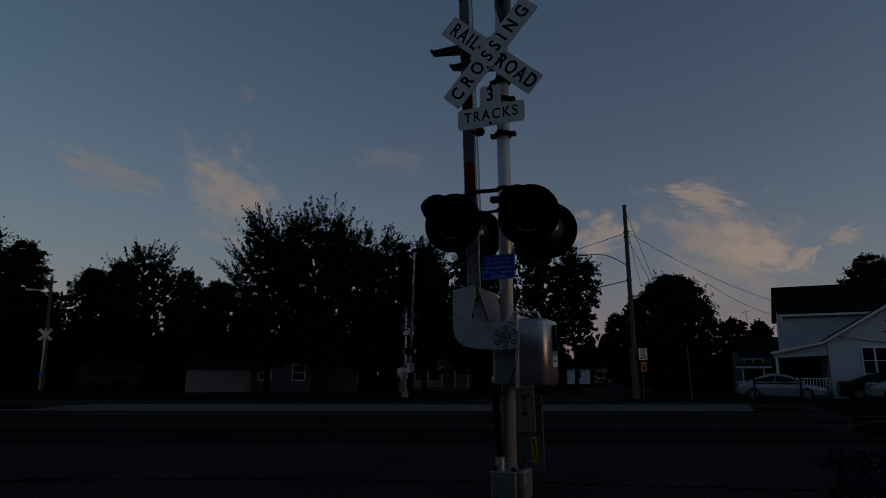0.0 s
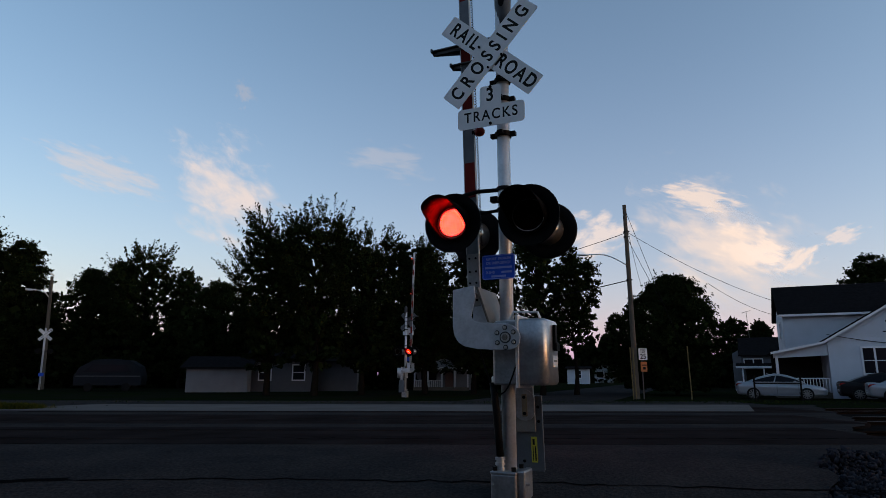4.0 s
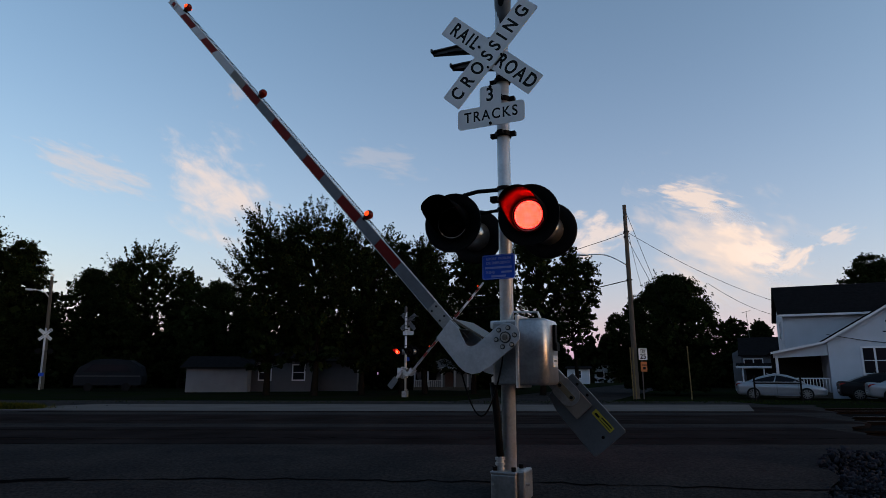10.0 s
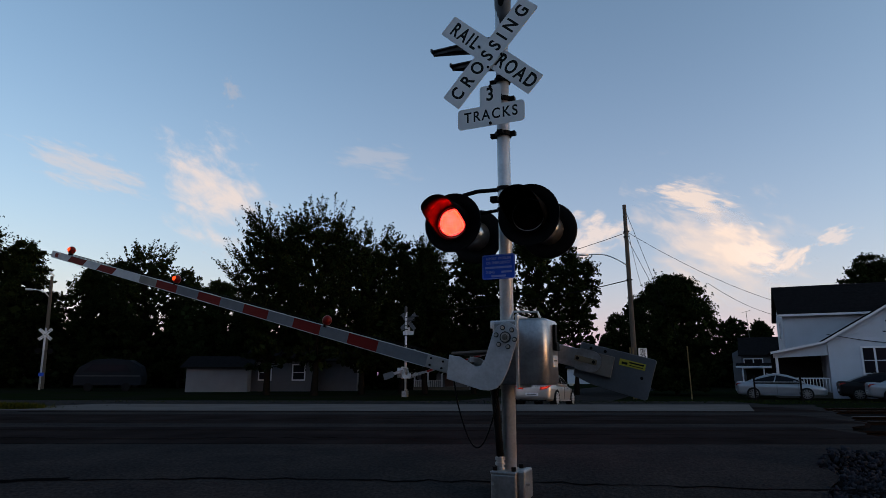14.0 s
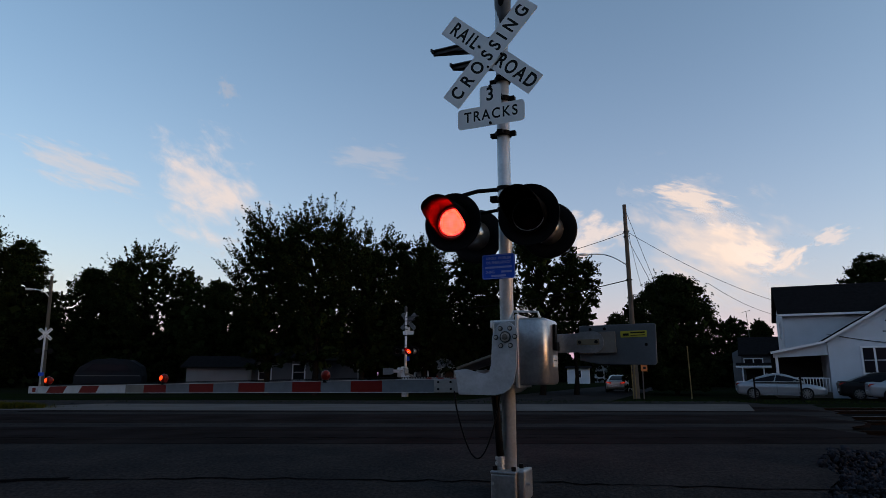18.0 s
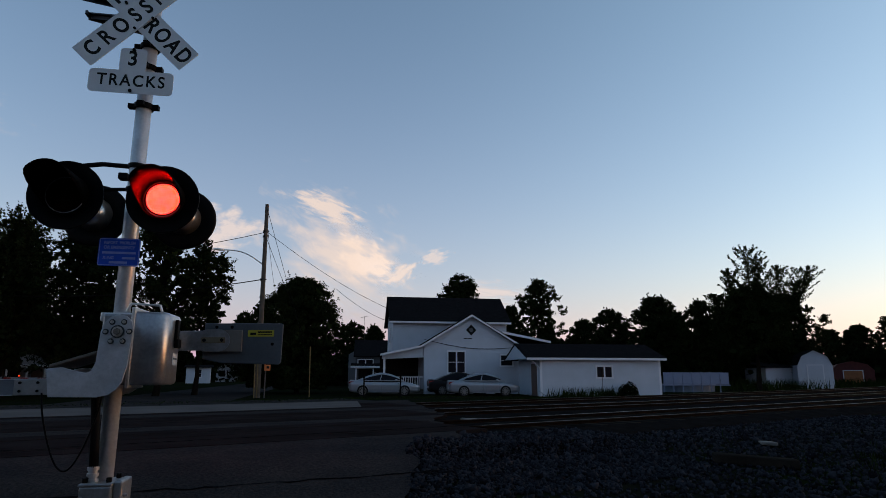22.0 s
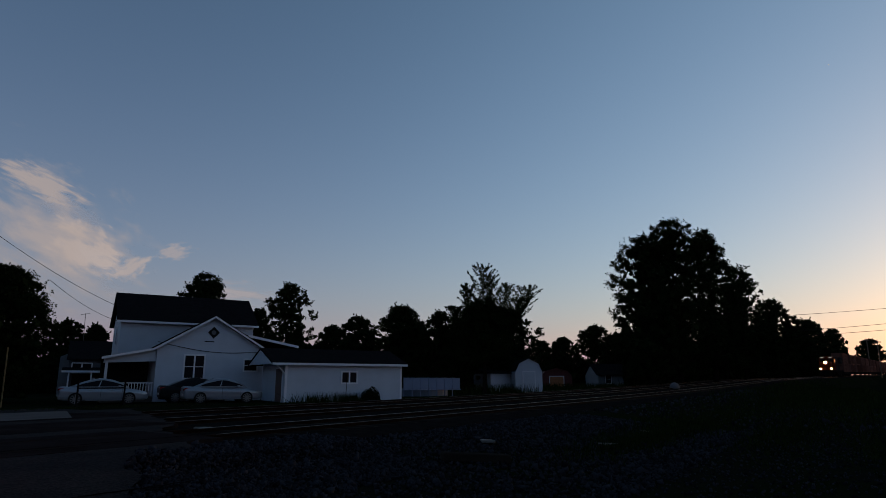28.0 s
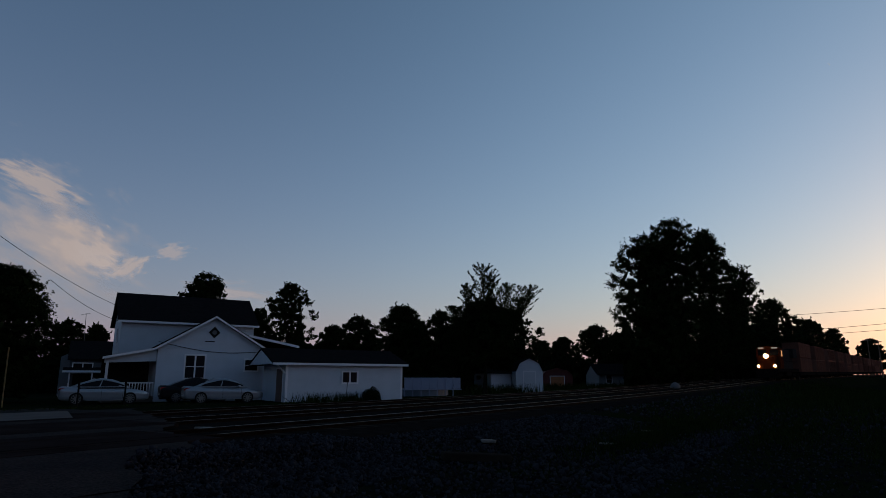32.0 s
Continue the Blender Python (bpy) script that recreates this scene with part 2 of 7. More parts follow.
def sheet(name, outline_fn, us, vs, mat, lift, label, category):
    """A draped sheet: outline_fn(u, v) gives x, y."""
    pts = [outline_fn(u, v) for v in vs for u in us]
    verts = [(x, y, ground_fn(x, y) + lift) for x, y in pts]
    n = len(us)
    faces = [(j * n + i, j * n + i + 1, (j + 1) * n + i + 1, (j + 1) * n + i) for j in range(len(vs) - 1) for i in range(n - 1)]
    me = soup(verts, faces, name, mat)
    ob = new(name, me)
    return tagged(ob, label, category, kind="structure")


def ground_fn(x, y):
    v = y - track_y(x, 0.0)
    low = -0.45 + 0.15 * smooth(10, 20, v)
    return low + (track_z(x) - 0.014 - low) * smooth(3.5, 7.6, v) * (1 - smooth(20.5, 25.5, v))


def road_edge(y):
    """Ragged edge of the asphalt on the gravel side."""
    wob = 0.07 * math.sin(3.1 * y) + 0.05 * math.sin(7.7 * y + 1)
    return float(np.interp(y, (-8.0, 3.0, 4.7, 5.9, 6.5, 7.2, 7.65, 7.95, 8.5, 9.3, 11.4, 13.0, 26.0), (-3.8, 1.3, 2.75, 3.55, 3.9, 4.35, 4.75, 5.6, 5.95, 6.35, 7.4, 8.7, 14.6))) + wob


build_ground()
sheet("road", lambda u, v: (v * 0.4494 - 30 + u * (road_edge(v) - v * 0.4494 + 30), v), np.linspace(0, 1, 40), np.linspace(-8, 26, 170), ASPHALT, 0.012, "dark worn asphalt road over the level crossing", "road")

sheet("parallel_street", lambda u, v: (u, v), np.linspace(-60, 15, 60), np.linspace(28.3, 32.6, 6), ASPHALT, 0.016, "dark asphalt street running along the far side of the tracks", "road")
sheet("side_street", lambda u, v: (v * 0.43 + u, v), np.linspace(-13.2, -5.2, 8), np.linspace(32.7, 150, 40), ASPHALT, 0.010, "grey asphalt side street leading away between the trees", "road")
sheet("pale_apron", lambda u, v: (v * 0.4494 + u, v), np.linspace(-20.5, 0.8, 24), np.linspace(16.9, 20.9, 8), ASPHALT_OLD, 0.025, "pale worn asphalt strip beyond the crossing", "road")


# ------------------------------------------------------------------ railway
RAIL_PROFILE = [(-0.07, -0.17), (0.07, -0.17), (0.07, -0.155), (0.012, -0.14), (0.012, -0.045), (0.036, -0.03), (0.036, -0.004), (0.03, 0), (-0.03, 0), (-0.036, -0.004),
                (-0.036, -0.03), (-0.012, -0.045), (-0.012, -0.14), (-0.07, -0.155)]


def rail(parent, y0, x0, x1, worn):
    xs = sorted({x0 + (x1 - x0) * i / 119 for i in range(120)} | {0.4494 * y0 + 3.0, -16.0})
    bm = loft([[(x, track_y(x, y0) + a, track_z(x) + b) for a, b in RAIL_PROFILE] for x in xs])
    bm.normal_update()
    for f in bm.faces:
        f.material_index = 0 if f.normal.z > 0.7 and not -16 < f.calc_center_median().x < 0.4494 * y0 + 3.0 and f.calc_center_median().z > track_z(f.calc_center_median().x) - 0.01 else 1
    part("rail", bm, [STEEL if worn else DULL, RUST], parent, "long steel rail with a polished top and rusty sides" if worn else "long dull rusty rail")


def ballast_bed(parent, y0):
    xs = [-120 + 4.5 * i for i in range(112)]
    bm = loft([[(x, track_y(x, y0) + a, track_z(x) + b) for a, b in ((-2.3, -0.62), (2.3, -0.62), (1.9, -0.16), (1.35, -0.085), (-1.35, -0.085), (-1.9, -0.16))] for x in xs if x > 7.5 or x < -14])
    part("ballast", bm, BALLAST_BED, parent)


def track(y0, ties_single):
    th = thing("railway_track", Matrix.Identity(4), "railway track with shiny steel rails on dark ballast", "railway track", "tracks of the crossing")
    rail(th, y0 - 0.7175, -150, 420, False)
    rail(th, y0 + 0.7175, -150, 420, y0 < 17)
    ballast_bed(th, y0)
    tie = mesh_of(box((-0.115, -1.3, -0.16), (0.115, 1.3, 0.0), 0.012), "tie", TIE)
    singles, rest = (140, 60) if ties_single else (0, 200)
    for i in range(singles):
        x = 8.6 + 0.52 * i
        ob = new("tie", tie)
        ob.parent = th
        ob.matrix_basis = pose(x, track_y(x, y0) + random.uniform(-0.04, 0.04), track_z(x) - 0.075, 0, 0, random.uniform(-1, 1))
    bm = bmesh.new()
    for i in range(rest):
        x = 8.6 + 0.52 * (singles + i)
        add_box(bm, (x - 0.115, track_y(x, y0) - 1.3, track_z(x) - 0.28), (x + 0.115, track_y(x, y0) + 1.3, track_z(x) - 0.115))
    tagged(part("tie_row", bm, TIE, th), kind="stuff")
    # timber panels of the crossing
    for lo, hi in ((-1.40, -0.757), (-0.672, 0.02), (0.022, 0.635), (0.765, 1.40)):
        xs = [0.4494 * y0 - 19 + 21.3 * i / 16 for i in range(17)]
        wave = [random.uniform(0.0, 0.005) for _ in xs]
        rings = [[(x, track_y(x, y0) + lo, track_z(x) - 0.1), (x, track_y(x, y0) + hi, track_z(x) - 0.1), (x, track_y(x, y0) + hi, track_z(x) + w), (x, track_y(x, y0) + lo, track_z(x) + w)] for x, w in zip(xs, wave)]
        part("crossing_panel", loft(rings), PLANK, th, "long worn asphalt infill strip between the rails")


for n, y0 in enumerate(TRACKS):
    track(y0, n == 0)

# ------------------------------------------------------------------ crossing signal
SIG = pose(0.655, 6.09, 0.012, 0, 0, -24.2)
FLASH, FLASH_0 = 1.227, 7.0      # period of the flashers, a moment when the right-hand one comes on
CABLES = []                      # slack cables, which sink as the gate comes down
LAMPS = []                       # (object, pose when dark, pose when lit, lit spans)


def flash_spans(right, start=2.2, end=32.0):
    spans, k = [], -5
    while True:
        a = FLASH_0 + k * FLASH - (0 if right else FLASH / 2)
        if a > end:
            break
        b = a + FLASH / 2
        if b > 3.0 and a > (3.0 if right else 2.6):
            spans.append((a, b))
        k += 1
    return spans if right else [(start, FLASH_0 - 3 * FLASH)] + [s for s in spans if s[0] > FLASH_0 - 2.8 * FLASH]


def led_module(parent, r, m, spans, label="round red signal LED module"):
    """The light-giving plate of a flasher: it stands behind the dark lens plate until it is lit."""
    bm = bmesh.new()
    bmesh.ops.create_circle(bm, cap_ends=True, radius=r, segments=28)
    for ring in range(1, 8):
        for i in range(ring * 6):
            a = 2 * math.pi * i / (ring * 6)
            x, y = ring / 7.6 * r * math.cos(a), ring / 7.6 * r * math.sin(a)
            bmesh.ops.create_circle(bm, cap_ends=True, radius=r * 0.046, segments=6, matrix=pose(x, y, 0.004))
    for f in bm.faces:
        f.material_index = 1 if f.calc_area() < 0.1 * r * r else 0
    ob = part("led_module", bm, [LED_BASE, LED_ON], parent, label)
    dark, lit = m @ pose(0, 0, -0.06), m
    ob.matrix_basis = dark
    LAMPS.append((ob, dark, lit, spans))
    return ob


LED_BASE = glow("led_glow", (1.0, 0.075, 0.055), 0.32)


def flasher(parent, x, y, z, turn, spans, r=0.305):
    """A flasher that faces local -y, turned about z."""
    m = pose(x, y, z, 90, 0, turn)        # its own z axis points out of the lens
    bm = bmesh.new()
    rings = [(0.16, -0.012), (r - 0.02, -0.012), (r, 0.0), (r, 0.018), (r - 0.006, 0.018), (r - 0.02, 0.004), (0.16, 0.004)]
    seg = 40
    vs = [[bm.verts.new((a * math.cos(2 * math.pi * i / seg), a * math.sin(2 * math.pi * i / seg), h)) for i in range(seg)] for a, h in rings]
    for a, b in zip(vs, vs[1:] + vs[:1]):
        for i in range(seg):
            bm.faces.new((a[i], a[(i + 1) % seg], b[(i + 1) % seg], b[i]))
    bmesh.ops.recalc_face_normals(bm, faces=bm.faces[:])
    back = part("background_disc", bm, BLACK, parent, "round black background disc", m, True)
    # hood: long over the top, short below
    bm = bmesh.new()
    ro, ri, seg = 0.185, 0.180, 36
    rows = []
    for rad in (ro, ri):
        rows.append([bm.verts.new((rad * math.cos(t), rad * math.sin(t), 0.0)) for t in [2 * math.pi * i / seg for i in range(seg)]])
        rows.append([bm.verts.new((rad * math.cos(t), rad * math.sin(t) * 1.0, 0.045 + 0.375 * smooth(-0.6, 0.6, math.sin(t)))) for t in [2 * math.pi * i / seg for i in range(seg)]])
    for a, b in ((rows[0], rows[1]), (rows[1], rows[3]), (rows[3], rows[2]), (rows[2], rows[0])):
        for i in range(seg):
            bm.faces.new((a[i], a[(i + 1) % seg], b[(i + 1) % seg], b[i]))
    bmesh.ops.recalc_face_normals(bm, faces=bm.faces[:])
    part("hood", bm, HOOD, back, "black visor hood", pose(0, 0, 0.004), True)
    bm = tube((0, 0, -0.19), (0, 0, -0.012), 0.10, 0.165, 28)
    add_tube(bm, (0, 0, -0.21), (0, 0, -0.19), 0.07, 0.10, 28)
    part("housing", bm, HOUSING, back, "silver cast lamp housing", None, True)
    bm = bmesh.new()
    bmesh.ops.create_cone(bm, cap_ends=True, segments=32, radius1=0.16, radius2=0.155, depth=0.012, matrix=pose(0, 0, 0.0))
    part("lens", bm, DARK_LENS, back, "dark red round lens", None, True)
    loop = [(0.157 * math.cos(2 * math.pi * i / 40), 0.157 * math.sin(2 * math.pi * i / 40), 0.014) for i in range(41)]
    part("lens_ring", add_path(bmesh.new(), loop, 0.0042, 6), EDGE_WHITE, back, "thin pale lens ring", None, True)
    led_module(back, 0.140, pose(0, 0, 0.0115), spans)
    return back


HOUSING = material("spun_aluminium", (0.55, 0.54, 0.53), 0.30, 0.85, vary=0.3, scale=14, bump=0.06)
HOOD = material("hood_paint", (0.006, 0.005, 0.005), 0.6, vary=0.2, scale=10, bump=0.03, spec=0.02)


def plate(outline, t0, t1, mat, parent, name, label="", m=None, bevel=0.0):
    return part(name, prism(outline, t0, t1, bevel), mat, parent, label, m)


def rounded(w, h, r, n=4, cx=0.0, cz=0.0):
    pts = []
    for sx, sz, a0 in ((1, 1, 0), (-1, 1, 90), (-1, -1, 180), (1, -1, 270)):
        for i in range(n + 1):
            a = radians(a0 + 90 * i / n)
            pts.append((cx + sx * (w / 2 - r) + r * math.cos(a), cz + sz * (h / 2 - r) + r * math.sin(a)))
    return pts


def crossbuck(parent, y, z, x, side=1):
    """Two crossed boards with lettering on the face that looks to -y (side 1) or +y (side -1)."""
    for k, (words, tilt) in enumerate((((("RAIL", -0.392), ("ROAD", 0.385)), -43.0), ((("CROSSING", 0.0),), 47.5))):
        m = pose(x, y - side * 0.012 * k, z, 0, -tilt, 0)
        b = plate(rounded(1.335, 0.242, 0.012, 2), -0.004, 0.004, SIGN_WHITE, parent, "crossbuck_board", "white crossbuck board with black lettering", m)
        part("board_back", prism(rounded(1.331, 0.238, 0.012, 2), side * 0.0042, side * 0.0065), STEEL_GREY, b, "bare grey metal back")
        for w, off in words:
            text_mesh(w, 0.210, SIGN_BLACK, b, pose(side * off, -0.0048 * side, 0, 90, 0, 0 if side == 1 else 180), 0.001, 0.78, 1.26 if k == 0 else 1.72, 0.026)
    for a, c in ((0.13, -0.04), (-0.12, 0.10), (-0.02, -0.16)):
        part("bolt", tube((x + a, y - side * 0.026, z + c), (x + a, y - side * 0.002, z + c), 0.013, n=8), BLACK, parent)


def clamp(parent, x, y, z, r=0.075):
    bm = tube((x, y, z - 0.025), (x, y, z + 0.025), r + 0.012, n=20)
    add_box(bm, (x - r - 0.06, y - 0.03, z - 0.02), (x - r + 0.01, y + 0.03, z + 0.02))
    add_box(bm, (x + r - 0.01, y - 0.03, z - 0.02), (x + r + 0.06, y + 0.03, z + 0.02))
    add_box(bm, (x - 0.03, y - 0.125, z - 0.018), (x + 0.03, y - r + 0.01, z + 0.018))
    part("clamp", bm, BLACK, parent, "dark steel band clamp")


GATE_PIVOT = Vector((0.083, 0.0, 1.338))
GATE_ROWS = [(0.0, 88.4), (6.25, 88.4), (6.4, 87.6), (6.6, 86.2), (6.7, 85.0), (7.0, 80.05), (7.5, 72.0), (8.0, 66.6), (8.5, 61.5), (9.0, 56.8), (9.5, 52.0), (10.0, 47.7), (10.5, 43.1), (11.0, 38.6), (11.5, 34.1),
             (12.0, 29.8), (12.5, 25.8), (13.0, 21.9), (13.5, 18.3), (14.0, 14.6), (14.5, 11.1), (15.0, 7.0), (15.4, 3.6), (15.8, 0.5), (16.1, -0.8), (16.4, -1.0), (32.0, -1.0)]


ARM_OUTLINE = [(0.118, 0.02), (0.105, 0.085), (0.06, 0.13), (0.0, 0.145), (-0.06, 0.125), (-0.11, 0.075), (-0.132, 0.0), (-0.15, -0.25), (-0.175, -0.315), (-0.215, -0.335), (-0.26, -0.325), (-0.40, -0.285),
               (-0.515, -0.295), (-0.485, -0.52), (-0.12, -0.53), (-0.04, -0.515), (0.025, -0.475), (0.065, -0.41), (0.095, -0.28)]


def gate_assembly(parent, s=1.0, length=7.26, detail=True):
    """Everything that turns with the gate shaft. Its origin is the shaft; the boom lies along -x at angle 0."""
    arm = part("gate_arm", prism(ARM_OUTLINE, -0.31, -0.295, 0.004), BRACKET, parent, "cast aluminium gate arm bracket, painted silver")
    plate(ARM_OUTLINE, 0.235, 0.25, BRACKET, arm, "rear_bracket", "silver gate arm bracket", None, 0.004)
    bm = bmesh.new()
    add_tube(bm, (0, -0.345, 0), (0, 0.42, 0), 0.018, n=16), add_tube(bm, (0, -0.335, 0), (0, 0.42, 0), 0.030, n=6)
    for i in range(6):
        a = radians(60 * i)
        hx, hz = 0.092 * math.cos(a), 0.092 * math.sin(a)
        bolt = part("hub_bolt", tube((hx, -0.334, hz), (hx, -0.30, hz), 0.014, n=6), BOLT_PALE, arm)
        # dark disc under each bolt paints the shadow outline round it
        part("bolt_washer", tube((hx, -0.316, hz), (hx, -0.308, hz), 0.024, n=16), KEEPER, bolt)
    part("shaft", bm, BOLT_STEEL, arm, "worn steel gate shaft with hex bolts")
    part("hub_washer", tube((0, -0.320, 0), (0, -0.309, 0), 0.054, n=24), KEEPER, arm, "dark hub washer")
    part("hub_ring", tube((0, -0.327, 0), (0, -0.319, 0), 0.042, n=24), BOLT_PALE, arm, "pale inner washer")
    part("cross_plate", prism([(-0.15, -0.155), (-0.50, -0.262), (-0.505, -0.288), (-0.155, -0.180)], -0.294, 0.234, 0.003), BROWN_PLATE, arm)
    part("cross_plate", box((-0.47, -0.294, -0.515), (-0.455, 0.234, -0.34), 0.004), BROWN_PLATE, arm, "brown-stained cross plate between the brackets")
    # boom
    zc, y0, y1 = -0.440, 0.060, 0.100
    x = -0.36
    part("boom_socket", box((x - 0.55, y0, zc - 0.07), (x, y1, zc + 0.068), 0.006), SOCKET, arm, "galvanised socket of the gate boom")
    for bx in (-0.42, -0.60, -0.72, -0.86):
        for bz in (-0.035, 0.035):
            part("bolt", tube((bx, y0 - 0.012, zc + bz), (bx, y0 + 0.002, zc + bz), 0.012, n=6), BLACK, arm)
    x -= 0.55
    end = -length - 0.075
    bands = [(-1.525 - 0.3935 * i, BAND_RED if i % 2 else BAND_GREY) for i in range(10)]
    bands += [(-5.40, TAN_PLATE), (-5.93, EDGE_WHITE), (-6.28, BAND_RED), (-6.59, EDGE_WHITE), (-6.95, BAND_RED), (end, EDGE_WHITE)]
    prev = x
    for i, (e, coat) in enumerate(bands):
        f0, f1 = prev / end, e / end
        h0, h1 = 0.066 - 0.022 * f0, 0.066 - 0.022 * f1
        s0, s1 = 0.035 if i > 11 else 0.0, 0.035 if 10 < i < 15 else 0.0
        bm = prism([(prev + s0, zc + h0), (prev - s0, zc - h0), (e - s1, zc - h1), (e + s1, zc + h1)], y0 + 0.004, y1 - 0.004, 0.002)
        part("boom_band", bm, coat, arm, "red reflective band" if coat is BAND_RED else "grey-white reflective band")
        prev = e
    for sgn in (1, -1):
        h0, h1 = sgn * (0.066 - 0.022 * x / end), sgn * 0.044
        part("boom_edge", prism([(x, zc + h0), (x, zc + h0 + sgn * 0.006), (end, zc + h1 + sgn * 0.006), (end, zc + h1)], y0 - 0.002, y1 + 0.002), EDGE_WHITE, arm, "thin white edge strip of the boom")
    part("end_cap", box((end - 0.03, y0 - 0.004, zc - 0.05), (end + 0.17, y0 + 0.003, zc + 0.05)), EDGE_WHITE, arm, "white end plate with a small dark red square")
    part("end_mark", box((end + 0.06, y0 - 0.008, zc - 0.03), (end + 0.13, y0 - 0.0045, zc + 0.03)), BAND_RED, arm)
    # lamps on the boom, and the cable between them
    for lx, spans in ((end + 0.36, [(2.2, 32.0)]), (-4.734, flash_spans(False)), (-2.259, flash_spans(True))):
        base = part("boom_lamp", tube((lx, (y0 + y1) / 2, zc + 0.045), (lx, (y0 + y1) / 2, zc + 0.085), 0.03, n=14), BLACK, arm, "small red gate lamp on a black base")
        bm = bmesh.new()
        bmesh.ops.create_uvsphere(bm, u_segments=14, v_segments=9, radius=0.054, matrix=pose(lx, (y0 + y1) / 2, zc + 0.125) @ Matrix.Diagonal((1, 1, 1.1, 1)))
        part("lamp_globe", bm, GLOBE, arm, "red lamp globe", None, True)
        if spans:
            for sgn in (1, -1):
                bm = bmesh.new()
                bmesh.ops.create_uvsphere(bm, u_segments=18, v_segments=12, radius=0.036)
                lit, dark = pose(lx - 0.004, (y0 + y1) / 2 - sgn * 0.026, zc + 0.130), pose(lx, (y0 + y1) / 2 - sgn * 0.002, zc + 0.125)
                ob = part("lamp_core", bm, CORE_ON, arm, "glowing red lamp core", dark, True)
                LAMPS.append((ob, dark, lit, spans))
    bm = bmesh.new()
    pts = []
    for i in range(1500):
        f = i / 1499
        pts.append((-1.0 + (end + 1.3) * f, y1 + 0.012 + 0.010 * math.cos(i * 0.8), zc + 0.084 - 0.024 * f + 0.010 * math.sin(i * 0.8)))
    add_path(bm, pts, 0.0045, 4)
    part("lamp_cable", bm, BLACK, arm, "black coiled cable along the top of the boom")
    # counterweight
    CW = pose(-0.06, 0.29, 0.02)
    cw = plate([(0.61, 0.105), (1.325, 0.10), (1.34, 0.085), (1.325, -0.275), (1.305, -0.295), (0.78, -0.275), (0.60, -0.235)], 0.09, 0.115, STEEL_GREY, arm, "counterweight", "blue-grey painted steel counterweight slab", CW, 0.006)
    plate([(0.05, 0.03), (0.80, 0.03), (0.80, -0.155), (0.05, -0.155)], 0.055, 0.088, ALU, arm, "counterweight_arm", "galvanised counterweight arm", CW, 0.005)
    plate([(0.60, 0.035), (0.96, 0.035), (0.96, -0.17), (0.60, -0.17)], 0.052, 0.087, TAN_PLATE, arm, "wear_plate", "pale rectangular plate", CW, 0.003)
    plate(rounded(0.30, 0.21, 0.10, 6, 0.70, -0.062), 0.040, 0.0535, ALU, arm, "slotted_end", "round-ended bracket with a slot", CW)
    plate(rounded(0.22, 0.055, 0.01, 2, 0.70, -0.060), 0.034, 0.0425, SLOT_TAN, arm, "slot_plate", "tan slotted washer plate", CW)
    for bx in (0.62, 0.78):
        part("bolt", tube((bx, 0.02, -0.06), (bx, 0.06, -0.06), 0.018, n=6), BLACK, arm, "", CW)
    for bx in (0.72, 0.86, 1.24):
        part("bolt", tube((bx, 0.075, 0.065 if bx < 1 else -0.10), (bx, 0.10, 0.065 if bx < 1 else -0.10), 0.016, n=6), BLACK, arm, "", CW)
    st = plate(rounded(0.245, 0.062, 0.004, 1, 1.13, 0.005), 0.0865, 0.0885, SIGN_YELLOW, arm, "warning_sticker", "yellow warning sticker with dark bars", CW)
    bm = bmesh.new()
    add_box(bm, (1.10, 0.0845, 0.010), (1.235, 0.0862, 0.024)), add_box(bm, (1.10, 0.0845, -0.012), (1.235, 0.0862, -0.004)), add_box(bm, (1.03, 0.0845, -0.010), (1.085, 0.0862, 0.012))
    part("sticker_bars", bm, SIGN_BLACK, arm, "", CW)
    return arm


CORE_ON = glow("lit_gate_lamp", (1.0, 0.05, 0.015), 0.9)
CASE = material("case_aluminium", (0.52, 0.54, 0.58), 0.30, 0.7, vary=0.45, scale=6, bump=0.03, fine=35)
BRACKET = material("silver_paint_cast", (0.58, 0.62, 0.68), 0.42, 0.25, vary=0.35, scale=6, bump=0.03, fine=40)
BOLT_PALE = material("pale_bolts", (0.55, 0.53, 0.50), 0.4, 0.5, vary=0.3, scale=30, bump=0.05)
BOLT_STEEL = material("worn_bolts", (0.24, 0.22, 0.20), 0.45, 0.5, vary=0.4, scale=30, bump=0.1)
GLOBE = material("red_globe", (0.16, 0.009, 0.007), 0.3, vary=0.2, scale=30, bump=0.05, spec=0.12)
EDGE_WHITE = material("edge_white", (0.48, 0.50, 0.53), 0.5, vary=0.2, scale=9, bump=0.02)
SOCKET = material("socket_grey", (0.33, 0.33, 0.34), 0.5, 0.4, vary=0.3, scale=9, bump=0.1)
BROWN_PLATE = material("brown_stained_steel", (0.17, 0.145, 0.125), 0.5, 0.4, vary=0.4, scale=9, bump=0.1)
STEEL_GREY = material("blue_grey_paint", (0.090, 0.110, 0.135), 0.55, 0.1, vary=0.35, scale=4, bump=0.03)
TAN_PLATE = material("pale_plate", (0.20, 0.185, 0.17), 0.6, 0.2, vary=0.3, scale=6, bump=0.1)
SLOT_TAN = material("tan_plate", (0.22, 0.175, 0.115), 0.6, 0.1, vary=0.3, scale=9, bump=0.1)


MAST = material("aluminium_mast", (0.66, 0.69, 0.73), 0.38, 0.35, vary=0.3, scale=5, bump=0.05, fine=40)


def mast_parts(th, top=4.95):
    part("mast", tube((0.0, 0, -0.45), (0.0, 0, top), 0.068, n=28), MAST, th, "tall galvanised steel mast", None, True)


